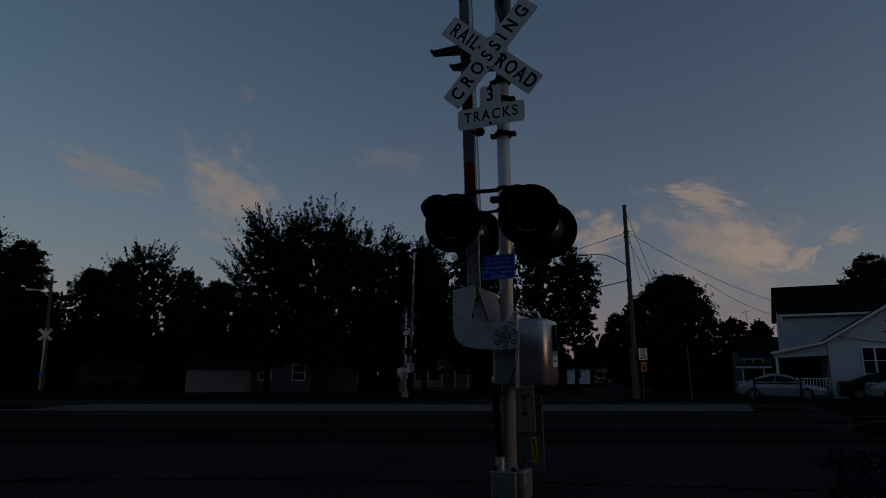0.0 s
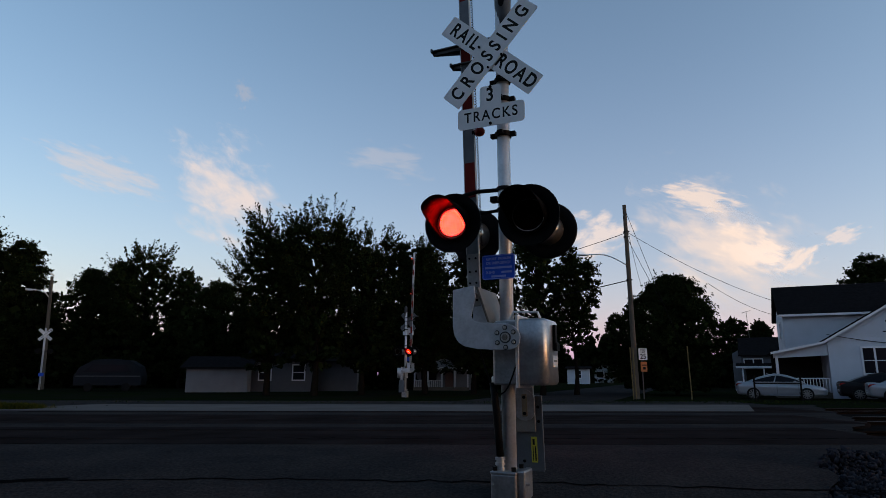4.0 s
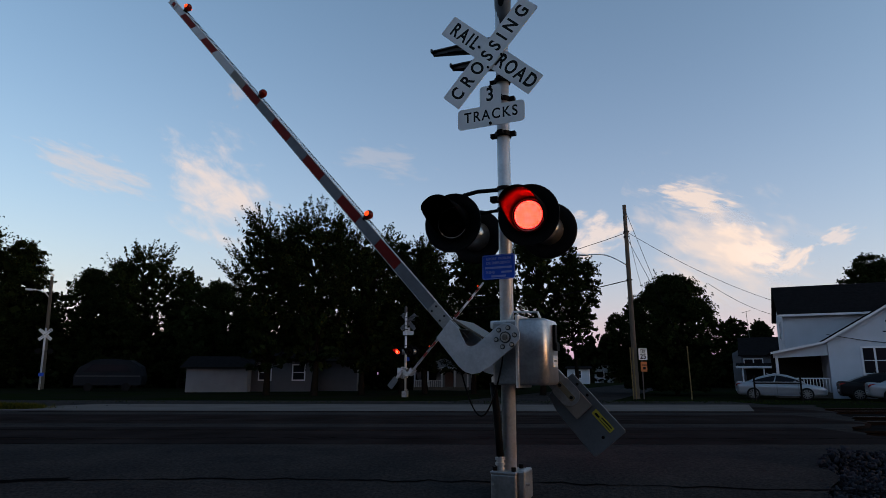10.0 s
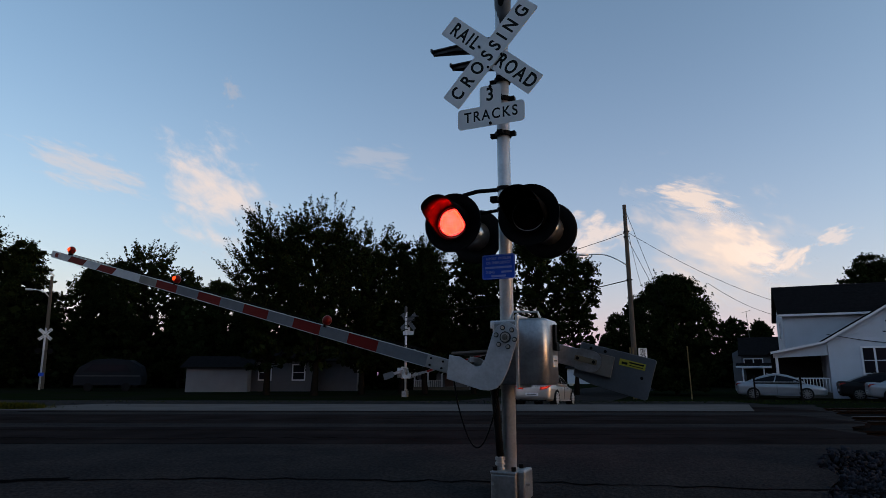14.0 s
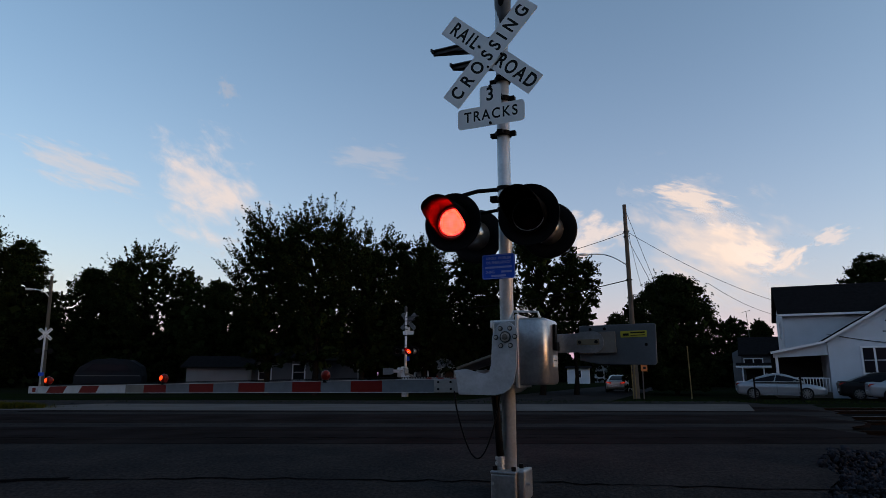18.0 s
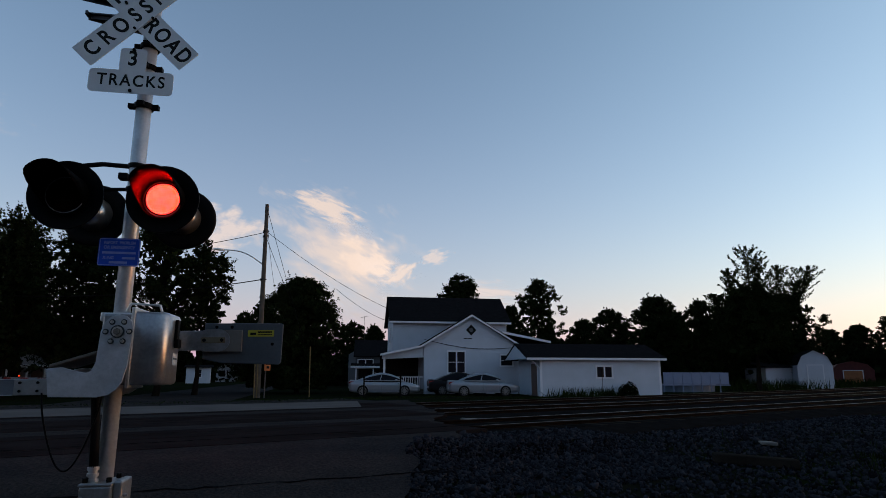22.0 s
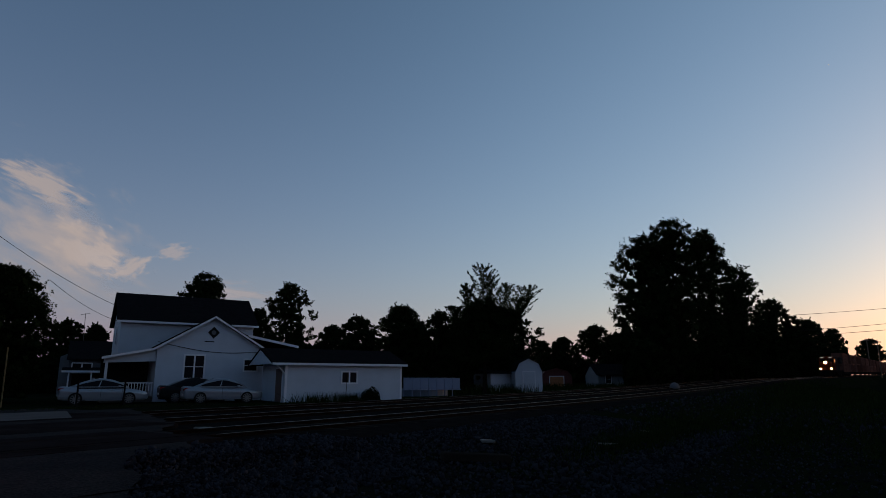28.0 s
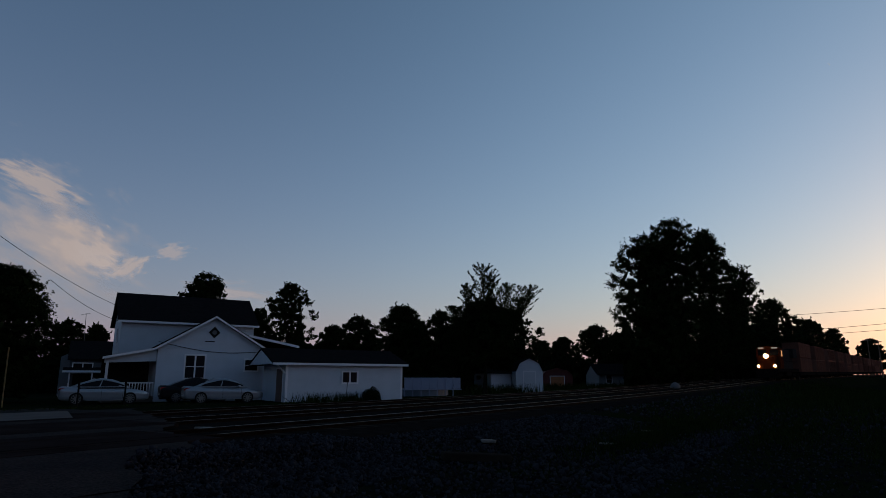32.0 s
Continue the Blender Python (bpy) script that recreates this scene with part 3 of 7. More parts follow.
def mechanism(th):
    """Gate mechanism case clamped to the mast."""
    rings = []
    for z, g in ((0.90, 0.035), (0.908, 0.014), (0.93, 0.0), (1.49, 0.0), (1.512, 0.014), (1.52, 0.035)):
        ring = []
        for cx, cy, r, a0 in ((0.345, -0.10, 0.10, -90), (0.385, 0.21, 0.06, 0), (0.18, 0.25, 0.02, 90), (0.18, -0.18, 0.02, 180)):
            ring += [(cx + (r - min(g, r - 0.002)) * math.cos(radians(a0 + 10 * i)), cy + (r - min(g, r - 0.002)) * math.sin(radians(a0 + 10 * i)), z) for i in range(10)]
        rings.append(ring)
    case = part("mechanism_case", loft(rings), CASE, th, "silver cast gate mechanism case with a rounded door", None, True)
    part("case_back", box((-0.10, -0.16, 0.90), (0.158, 0.19, 1.50), 0.02), ALU, th, "silver rear half of the mechanism case")
    part("case_lip", box((0.150, -0.225, 0.875), (0.178, 0.2, 1.555), 0.006), GALV, case)
    bm = bmesh.new()
    add_path(bm, [(0.10, -0.19, 1.52), (0.13, -0.19, 1.585), (0.36, -0.17, 1.575), (0.38, -0.17, 1.52)], 0.012, 8)
    part("lifting_bar", bm, GALV, case)
    bm = box((0.448, 0.02, 1.28), (0.475, 0.10, 1.47), 0.006)
    add_box(bm, (0.455, 0.0, 1.22), (0.49, 0.12, 1.30), None, 0.006)
    part("latch", bm, BLACK, case, "dark door latch and padlock")
    st = part("label_plate", box((0.4465, 0.02, 1.07), (0.4485, 0.19, 1.175)), SIGN_WHITE, case, "small white label plate with grey bars")
    part("label_bars", box((0.449, 0.04, 1.12), (0.4505, 0.17, 1.135)), STEEL_GREY, st)
    part("mast_bracket", box((-0.14, -0.10, 1.44), (0.18, -0.02, 1.515), 0.008), GALV, th)
    part("mast_bracket", box((-0.14, -0.09, 0.92), (0.16, -0.02, 0.98), 0.008), GALV, th)
    return case


def build_signal(m):
    th = thing("crossing_signal", m, "railway crossing signal with crossbuck, flashers and a lifting gate", "crossing signal", "crossing signals")
    mast_parts(th)
    # foot
    bx = part("junction_box", box((-0.115, -0.22, -0.40), (0.125, 0.12, 0.105), 0.014), ALU, th, "grey cast junction box at the foot of the mast")
    part("box_door", box((0.127, -0.17, -0.36), (0.195, 0.10, 0.14), 0.018), ALU, bx, "hinged grey door of the junction box")
    part("box_lid", box((-0.120, -0.228, 0.104), (0.13, 0.125, 0.128), 0.008), ALU, bx)
    for x, y in ((-0.09, -0.16), (-0.09, 0.08), (0.09, -0.16), (0.09, 0.08)):
        part("foot_bolt", tube((x, y, 0.11), (x, y, 0.165), 0.022, n=6), BLACK, bx)
    for p, q in (((0.19, -0.12, 0.02), (0.23, -0.12, 0.02)), ((0.19, -0.12, -0.3), (0.23, -0.12, -0.3)), ((-0.09, -0.2, 0.02), (-0.09, -0.24, 0.02))):
        part("door_bolt", tube(p, q, 0.012, n=6), BRIGHT, bx)
    part("foundation", box((-0.32, -0.35, -0.75), (0.32, 0.35, -0.40), 0.02), CONCRETE, th, "concrete foundation block")
    # conduit beside the mast
    bm = bmesh.new()
    add_path(bm, [(-0.055, -0.11, 0.24), (-0.065, -0.12, 0.45), (-0.085, -0.12, 0.70), (-0.12, -0.10, 0.92)], 0.036, 12)
    part("conduit", bm, BLACK, th, "black flexible conduit", None, True)
    bm = tube((-0.055, -0.11, 0.12), (-0.055, -0.11, 0.25), 0.036, n=16)
    for z in (0.14, 0.185, 0.23):
        add_tube(bm, (-0.055, -0.11, z - 0.012), (-0.055, -0.11, z + 0.012), 0.046, n=16)
    part("conduit_coupling", bm, BRIGHT, th, "shiny metal conduit coupling")
    mechanism(th)
    # crossbuck and plates
    crossbuck(th, -0.14, 4.352, -0.085)
    for z in (4.08, 3.86, 3.47):
        clamp(th, 0, 0, z)
    tr = plate(rounded(0.735, 0.228, 0.04, 4, -0.085, 3.645), -0.156, -0.150, SIGN_WHITE, th, "tracks_plate", "white number-of-tracks plate with black lettering")
    plate(rounded(0.235, 0.24, 0.035, 4, -0.088, 3.865), -0.149, -0.143, SIGN_WHITE, tr, "number_plate")
    text_mesh("TRACKS", 0.160, SIGN_BLACK, tr, pose(-0.085, -0.1568, 3.652, 90, 0, 0), 0.001, 0.86, 1.24, 0.016)
    text_mesh("3", 0.205, SIGN_BLACK, tr, pose(-0.092, -0.1498, 3.878, 90, 0, 0), 0.001, 0.9)
    for z in (3.555, 3.965):
        part("bolt", tube((-0.085, -0.17, z), (-0.085, -0.14, z), 0.016, n=8), BLACK, tr)
    # bell, and the keeper that steadies the raised boom
    bell = part("bell_housing", loft([[(0.02 + 0.085 * k * math.cos(a), 0.075 * k * math.sin(a), z) for a in [2 * math.pi * i / 18 for i in range(18)]] for z, k in ((4.70, 0.9), (4.84, 1.0), (5.02, 1.08), (5.22, 1.12), (5.30, 0.7))]),
                KEEPER, th, "dark tapered bell housing on the mast top", None, True)
    part("bell_mouth", loft([[(0.03 + 0.036 * k * math.cos(a), -0.088 + 0.01 * d, 4.99 + 0.075 * k * math.sin(a)) for a in [2 * math.pi * i / 16 for i in range(16)]] for d, k in ((-0.6, 1.0), (0.6, 0.8))]), BLACK, bell, "black oval bell mouth")
    for z, xo in ((4.63, -0.86), (4.40, -0.62)):
        bm = bmesh.new()
        for ya, yb in ((-0.05, 0.075), (0.20, 0.10)):
            d = Vector((xo + 0.06, yb - ya, 0.075))
            mm = Matrix.Translation((-0.06, ya, z - 0.04)) @ d.to_track_quat("X", "Z").to_matrix().to_4x4()
            add_box(bm, (0, -0.018, -0.006), (d.length, 0.018, 0.006), mm), add_box(bm, (0, -0.018, -0.045), (d.length, -0.012, -0.006), mm)
        add_box(bm, (xo - 0.012, 0.03, z + 0.005), (xo + 0.012, 0.14, z + 0.045), None, 0.004)
        part("boom_keeper", bm, KEEPER, th, "dark flat steel prong that steadies the raised boom")
    # flashers
    bm = bmesh.new()
    add_path(bm, [(-0.46, 0.0, 2.86), (-0.30, 0.0, 2.885), (0.33, 0.0, 2.86)], 0.022, 10)
    add_path(bm, [(-0.46, 0.0, 2.86), (-0.46, 0.0, 2.5)], 0.022, 10), add_path(bm, [(0.33, 0.0, 2.86), (0.33, 0.0, 2.5)], 0.022, 10)
    add_path(bm, [(-0.46, -0.16, 2.5), (-0.46, 0.25, 2.5)], 0.03, 10), add_path(bm, [(0.33, -0.16, 2.5), (0.33, 0.25, 2.5)], 0.03, 10)
    add_tube(bm, (0, 0, 2.855), (0, 0, 2.895), 0.080, n=20), add_tube(bm, (0, 0, 2.635), (0, 0, 2.67), 0.080, n=20)
    add_path(bm, [(-0.30, 0.0, 2.64), (0, 0, 2.66)], 0.018, 8)
    add_box(bm, (-0.12, -0.12, 2.72), (-0.04, -0.04, 2.78), None, 0.008)
    part("lamp_arm", bm, BLACK, th, "dark pipe arm that carries the flashers")
    flasher(th, -0.463, -0.27, 2.50, 0, flash_spans(False))
    flasher(th, 0.328, -0.27, 2.50, 0, flash_spans(True))
    flasher(th, -0.47, 0.42, 2.50, 176, flash_spans(False))
    flasher(th, 0.34, 0.42, 2.50, 184, flash_spans(True))
    # blue notice
    pl = plate(rounded(0.345, 0.25, 0.025, 4, -0.05, 2.052), -0.086, -0.082, SIGN_BLUE, th, "notice_plate", "small blue notice plate with pale bars and border")
    text_mesh("REPORT  PROBLEM", 0.036, PALE_BLUE, pl, pose(-0.05, -0.0872, 2.135, 90, 0, 0), 0.0006, 0.86, 1.0, 0.03)
    text_mesh("OR EMERGENCY", 0.038, PALE_BLUE, pl, pose(-0.05, -0.0872, 2.092, 90, 0, 0), 0.0006, 0.92, 1.0, 0.03)
    text_mesh("X-ING", 0.036, PALE_BLUE, pl, pose(-0.135, -0.0872, 1.998, 90, 0, 0), 0.0006, 0.9, 1.0, 0.03)
    for x0, x1, z in ((-0.02, 0.09, 1.998), (-0.19, 0.09, 2.045), (-0.125, 0.025, 1.958)):
        part("notice_bar", box((x0, -0.0885, z - 0.010), (x1, -0.0865, z + 0.010)), PALE_BLUE, pl)
    part("notice_border", frame_plate(0.335, 0.24, 0.006, -0.05, 2.052, -0.0868, -0.0862), PALE_BLUE, pl)
    # slack cable below the gate
    bm = bmesh.new()
    pts = [(-0.50 + 0.47 * f, -0.16, 0.84 - 0.62 * math.sin(math.pi * f) ** 0.6 * (0.75 + 0.25 * math.sin(math.pi * f))) for f in [i / 24 for i in range(25)]]
    add_path(bm, pts, 0.008, 6)
    CABLES.append(part("slack_cable", bm, BLACK, th, "thin black cable hanging in a loop", None, True))
    arm = gate_assembly(th)
    arm.matrix_basis = Matrix.Translation(GATE_PIVOT)
    return th, arm


def frame_plate(w, h, b, cx, cz, y0, y1):
    bm = bmesh.new()
    for lo, hi in (((-w / 2, -h / 2), (w / 2, -h / 2 + b)), ((-w / 2, h / 2 - b), (w / 2, h / 2)), ((-w / 2, -h / 2), (-w / 2 + b, h / 2)), ((w / 2 - b, -h / 2), (w / 2, h / 2))):
        add_box(bm, (cx + lo[0], y0, cz + lo[1]), (cx + hi[0], y1, cz + hi[1]))
    return bm


CONCRETE = material("concrete", (0.17, 0.165, 0.16), 0.9, vary=0.3, scale=3, bump=0.3)
BRIGHT = material("bright_metal", (0.42, 0.43, 0.45), 0.45, 0.5, vary=0.2, scale=9, bump=0.05)
KEEPER = material("dark_steel", (0.05, 0.055, 0.065), 0.55, 0.4, vary=0.3, scale=9, bump=0.1)
PALE_BLUE = material("pale_blue_print", (0.20, 0.30, 0.70), 0.6, vary=0.2, scale=20, bump=0)
GATES = [build_signal(SIG)[1], build_signal(pose(-2.16, 38.44, -0.06, 0, 0, 155.8))[1]]


# ------------------------------------------------------------------ trees
def polar(az, d, up=None):
    x, y = d * math.sin(radians(az)), d * math.cos(radians(az))
    return x, y, ground_z(x, y) if up is None else up


def leaf_quads(centres, size, rng, flat=0.55):
    n = len(centres)
    a = rng.normal(size=(n, 3))
    a /= np.linalg.norm(a, axis=1)[:, None]
    b = np.cross(a, rng.normal(size=(n, 3)))
    b /= np.linalg.norm(b, axis=1)[:, None]
    s = size * rng.uniform(0.6, 1.4, (n, 1))
    verts = np.stack([centres - a * s, centres + b * s * flat, centres + a * s, centres - b * s * flat], 1).reshape(-1, 3)
    return verts, np.arange(4 * n).reshape(-1, 4)


def sticks(segs, name, mat):
    """Three-sided tapered sticks: rows of start, end, two radii."""
    segs = np.asarray(segs, float)
    a, b, r0, r1 = segs[:, 0:3], segs[:, 3:6], segs[:, 6], segs[:, 7]
    d = b - a
    d /= np.linalg.norm(d, axis=1)[:, None] + 1e-9
    u = np.cross(d, np.array([0.31, 0.83, 0.46]))
    u /= np.linalg.norm(u, axis=1)[:, None] + 1e-9
    v = np.cross(d, u)
    k, rings = 5, []
    for c, r in ((a, r0), (b, r1)):
        for i in range(k):
            t = 2 * math.pi * i / k
            rings.append(c + (u * math.cos(t) + v * math.sin(t)) * r[:, None])
    verts = np.stack(rings, 1).reshape(-1, 3)
    base = (np.arange(len(segs)) * 2 * k)[:, None, None]
    quad = np.array([(i, (i + 1) % k, k + (i + 1) % k, k + i) for i in range(k)])[None]
    return soup(verts, (base + quad).reshape(-1, 4), name, mat)


def crown_radius(f, style):
    """Half width of a crown, as a share of its widest, at the share f of its height."""
    if style == "spray":
        return 0.92 * max(0.05, math.sin(math.pi * min(0.98, 0.16 + 0.80 * f))) ** 0.7
    if style == "fan":
        return max(0.05, math.sin(math.pi * (0.10 + 0.73 * f)) ** 0.55)
    return max(0.05, math.sin(math.pi * min(0.99, 0.13 + 0.86 * f)) ** 0.62)


def shoots(rows, per, spread, rng):
    """Leaves that hug straight shoots: rows of start, end."""
    a, b = rows[:, None, 0:3], rows[:, None, 3:6]
    t = rng.uniform(0.0, 1.04, (len(rows), per, 1))
    return (a + (b - a) * t + rng.normal(size=(len(rows), per, 3)) * spread * (1.15 - 0.85 * t)).reshape(-1, 3)


def tree(az, el, d, half, seed, style="round", low=0.12, full=1.0, mat=None, label=""):
    """A tree whose top stands el degrees up, half degrees wide to each side: limbs that carry rounded clumps of leaves."""
    rng = np.random.default_rng(seed)
    x, y, z = polar(az, d)
    h = 1.0 + d * math.tan(radians(el)) - z
    w = d * math.tan(radians(half))
    th = thing("tree", pose(x, y, z), label or ("leafy tree with upright feathery shoots, dark against the dusk sky" if style in ("spiky", "spray", "fan") else "broad leafy tree, dark against the dusk sky"), "tree", "trees round the crossing")
    size = (0.0011 * d + 0.022) * {"open": 1.35, "spiky": 1.25, "fan": 1.25}.get(style, 1.0)
    top = {"spray": 0.74, "spiky": 0.85, "fan": 0.88}.get(style, 0.985)
    # clump places: golden-angle turns, lumpy radius
    k = int({"open": 150, "spray": 150, "spiky": 130, "fan": 140}.get(style, 170) * full)
    i = np.arange(k)
    f = ((i + 0.5) / k + rng.normal(size=k) * 0.02).clip(0.01, 0.985) ** 0.85
    turn = 2.399963 * i + rng.normal(size=k) * 0.35
    lump = rng.uniform(0, 2 * math.pi, 4)
    lobes = 1 + 0.13 * np.sin(2 * turn + lump[0] + 3 * f) + 0.12 * np.sin(3 * turn + lump[1] + 7 * f) + 0.09 * np.sin(11 * f + lump[2])
    prof = np.array([crown_radius(v, style) for v in f])
    rc = w * rng.uniform(0.05, 0.135, k) * (0.8 if style in ("open", "spiky", "fan") else 1.0)
    rad = np.maximum(0.0, 1.06 * w * prof * lobes * rng.uniform(0.5, 1.0, k) ** 0.7 - 0.5 * rc)
    zc = np.minimum(h * (low + (top - low) * f), h * top - 0.8 * rc)
    cen = np.stack([np.cos(turn) * rad, np.sin(turn) * rad, zc], 1)
    # trunk and limbs
    segs, r0 = [], 0.014 * h + 0.05
    prev, crook = np.array([0, 0, -0.3]), rng.normal(size=(7, 2)) * 0.008 * h
    for n in range(1, 7):
        p = np.array([crook[n, 0], crook[n, 1], h * (0.97 if style == "spray" else 0.74) * n / 6])
        segs.append((*prev, *p, r0 * (1.3 if n == 1 else 1) * (1.12 - 0.16 * n), r0 * (0.96 - 0.15 * n)))
        prev = p
    for c in cen[::4]:
        z0 = max(h * (low + 0.03), min(0.72 * h, c[2] - 0.16 * h - 0.45 * math.hypot(c[0], c[1])))
        start = np.array([0, 0, z0])
        ctrl = start + (c - start) * np.array([0.55, 0.55, 0.40])
        line = [(1 - t) ** 2 * start + 2 * t * (1 - t) * ctrl + t * t * c + rng.normal(size=3) * 0.004 * h * (0 < t < 1) for t in np.linspace(0, 1, 7)]
        for n in range(6):
            segs.append((*line[n], *line[n + 1], r0 * 0.30 * (1.05 - n / 6), r0 * 0.30 * (1.05 - (n + 1) / 6)))
    # leaves of the clumps, thickest near each clump's rim
    per = int(min(95, 55 + 14 * half)) if style != "open" else 85
    u = rng.normal(size=(k, per, 3))
    u /= np.linalg.norm(u, axis=2)[:, :, None]
    bump = 1 + 0.22 * np.sin(5 * u[:, :, :1] + lump[3]) * np.cos(4 * u[:, :, 1:2] + i[:, None, None])
    leaf = [(cen[:, None] + u * bump * rc[:, None, None] * rng.uniform(0.05, 1.25, (k, per, 1)) ** 0.6 * np.array([1.1, 1.1, 0.8])).reshape(-1, 3)]
    # shoots past the rim
    if style == "spray":
        rows = []
        across = np.array([math.cos(radians(az)), -math.sin(radians(az)), 0])
        along = np.array([across[1], -across[0], 0])
        for dx, dy, tip_z, girth in ((0.0, 0.0, 1.0, 1.0), (-0.42, 0.2, 0.84, 0.7), (0.62, -0.2, 0.86, 0.8), (1.18, 0.1, 0.82, 0.95), (0.2, 0.4, 0.9, 0.7), (0.95, 0.3, 0.72, 0.8), (-0.75, -0.3, 0.68, 0.8)):
            base, tip = np.array([0, 0, 0.30 * h]), across * dx * w + along * dy * w + np.array([0, 0, tip_z * h])
            mid = base + (tip - base) * np.array([0.85, 0.85, 0.42])
            line = [(1 - t) ** 2 * base + 2 * t * (1 - t) * mid + t * t * tip for t in np.linspace(0, 1, 11)]
            for n in range(10):
                segs.append((*line[n], *line[n + 1], r0 * 0.30 * (1.05 - n / 10), r0 * 0.30 * (1.0 - n / 10)))
            for n in range(34):
                g = 0.34 + 0.66 * (n + 0.5) / 34
                t = g * 10 - 1e-6
                s0 = line[int(t)] + (line[int(t) + 1] - line[int(t)]) * (t - int(t))
                a = 2.399963 * n + rng.normal() * 0.25
                ln = w * girth * (0.80 - 0.56 * g) * rng.uniform(0.7, 1.2)
                e = s0 + np.array([math.cos(a) * ln, math.sin(a) * ln, ln * rng.uniform(0.75, 1.5)])
                e[2] = min(e[2], h * (tip_z + 0.01))
                segs.append((*s0, *e, r0 * 0.07, r0 * 0.02))
                rows.append((*s0, *e))
            rows.append((*line[7], *line[10]))
        leaf.append(shoots(np.array(rows), 72, 0.034 * w, rng))
    elif style in ("spiky", "fan"):
        n = int(300 * full)
        pick = rng.integers(k // 4, k, n)
        out = u[pick, rng.integers(0, per, n)]
        out[:, 2] = np.abs(out[:, 2])
        start = cen[pick] + out * rc[pick][:, None] * 0.7
        way_ = out * 0.45 + np.stack([cen[pick, 0] / w, cen[pick, 1] / w, np.zeros(n)], 1) * 0.75 + np.array([0, 0, 0.75])
        end = start + way_ * (h * rng.uniform(0.05, 0.125, n))[:, None]
        end[:, 2] = np.minimum(end[:, 2], h * rng.uniform(0.97, 1.0, n))
        rows = np.concatenate([start, end], 1)
        leaf.append(shoots(rows, 30, 0.0105 * h, rng))
        segs += [(*r, 0.012, 0.006) for r in rows]
    else:
        n = int(330 * full)
        pick = rng.integers(0, k, n)
        out = u[pick, rng.integers(0, per, n)]
        start = cen[pick] + out * rc[pick][:, None] * 0.75
        rows = np.concatenate([start, start + (out + np.array([0, 0, 0.25])) * (w * rng.uniform(0.05, 0.15, n))[:, None]], 1)
        leaf.append(shoots(rows, 11, 0.020 * w, rng))
    leaf = np.concatenate(leaf)
    leaf = leaf[leaf[:, 2] > 0.3]
    v1, f1 = leaf_quads(leaf, size, rng)
    # shaded leaves deep in the crown
    nc = int((350 if style == "open" else 1500) * full)
    pick = rng.integers(0, k, nc)
    core = cen[pick] * np.stack([rng.uniform(0.1, 0.92, nc)] * 2 + [np.ones(nc)], 1) + rng.normal(size=(nc, 3)) * 0.05 * w
    core = core[(core[:, 2] > 0.4) & (core[:, 2] < h * top * 0.93)]
    v2, f2 = leaf_quads(core, 0.055 * w + size, rng, 0.75)
    tr = new("trunk", sticks(segs, "trunk", BARK))
    tr.parent = th
    tagged(tr, "grey-brown bark trunk, limbs and twigs")
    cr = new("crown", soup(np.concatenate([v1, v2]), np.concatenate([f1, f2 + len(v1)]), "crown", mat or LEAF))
    cr.parent = th
    tagged(cr, "crown of many small leaves with gaps")
    return th


def hedge(az0, az1, d0, d1, el, seed, label="dark overgrown shrubs and low trees along the yards", n=24000, name="shrubbery", leaf=None):
    """Low growth between two bearings, as one object."""
    rng = np.random.default_rng(seed)
    az = rng.uniform(az0, az1, n)
    d = d0 + (d1 - d0) * (az - az0) / (az1 - az0) + rng.normal(size=n) * 1.6
    top = 1 + d * np.tan(np.radians(el * (0.72 + 0.2 * np.sin(az * 1.1 + seed) + 0.14 * np.sin(az * 2.7 + seed) + 0.08 * np.sin(az * 6.1))))
    zg = np.array([ground_z(*polar(a, b)[:2]) for a, b in zip(az, d)])
    z = zg + (top - zg) * rng.uniform(0, 1, n) ** 0.8
    c = np.stack([d * np.sin(np.radians(az)), d * np.cos(np.radians(az)), z], 1)
    v, f = leaf_quads(c, leaf or 0.0040 * (d0 + d1) / 2 + 0.05, rng, 0.8)
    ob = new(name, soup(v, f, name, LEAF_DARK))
    return tagged(ob, label, "shrubs", kind="stuff")


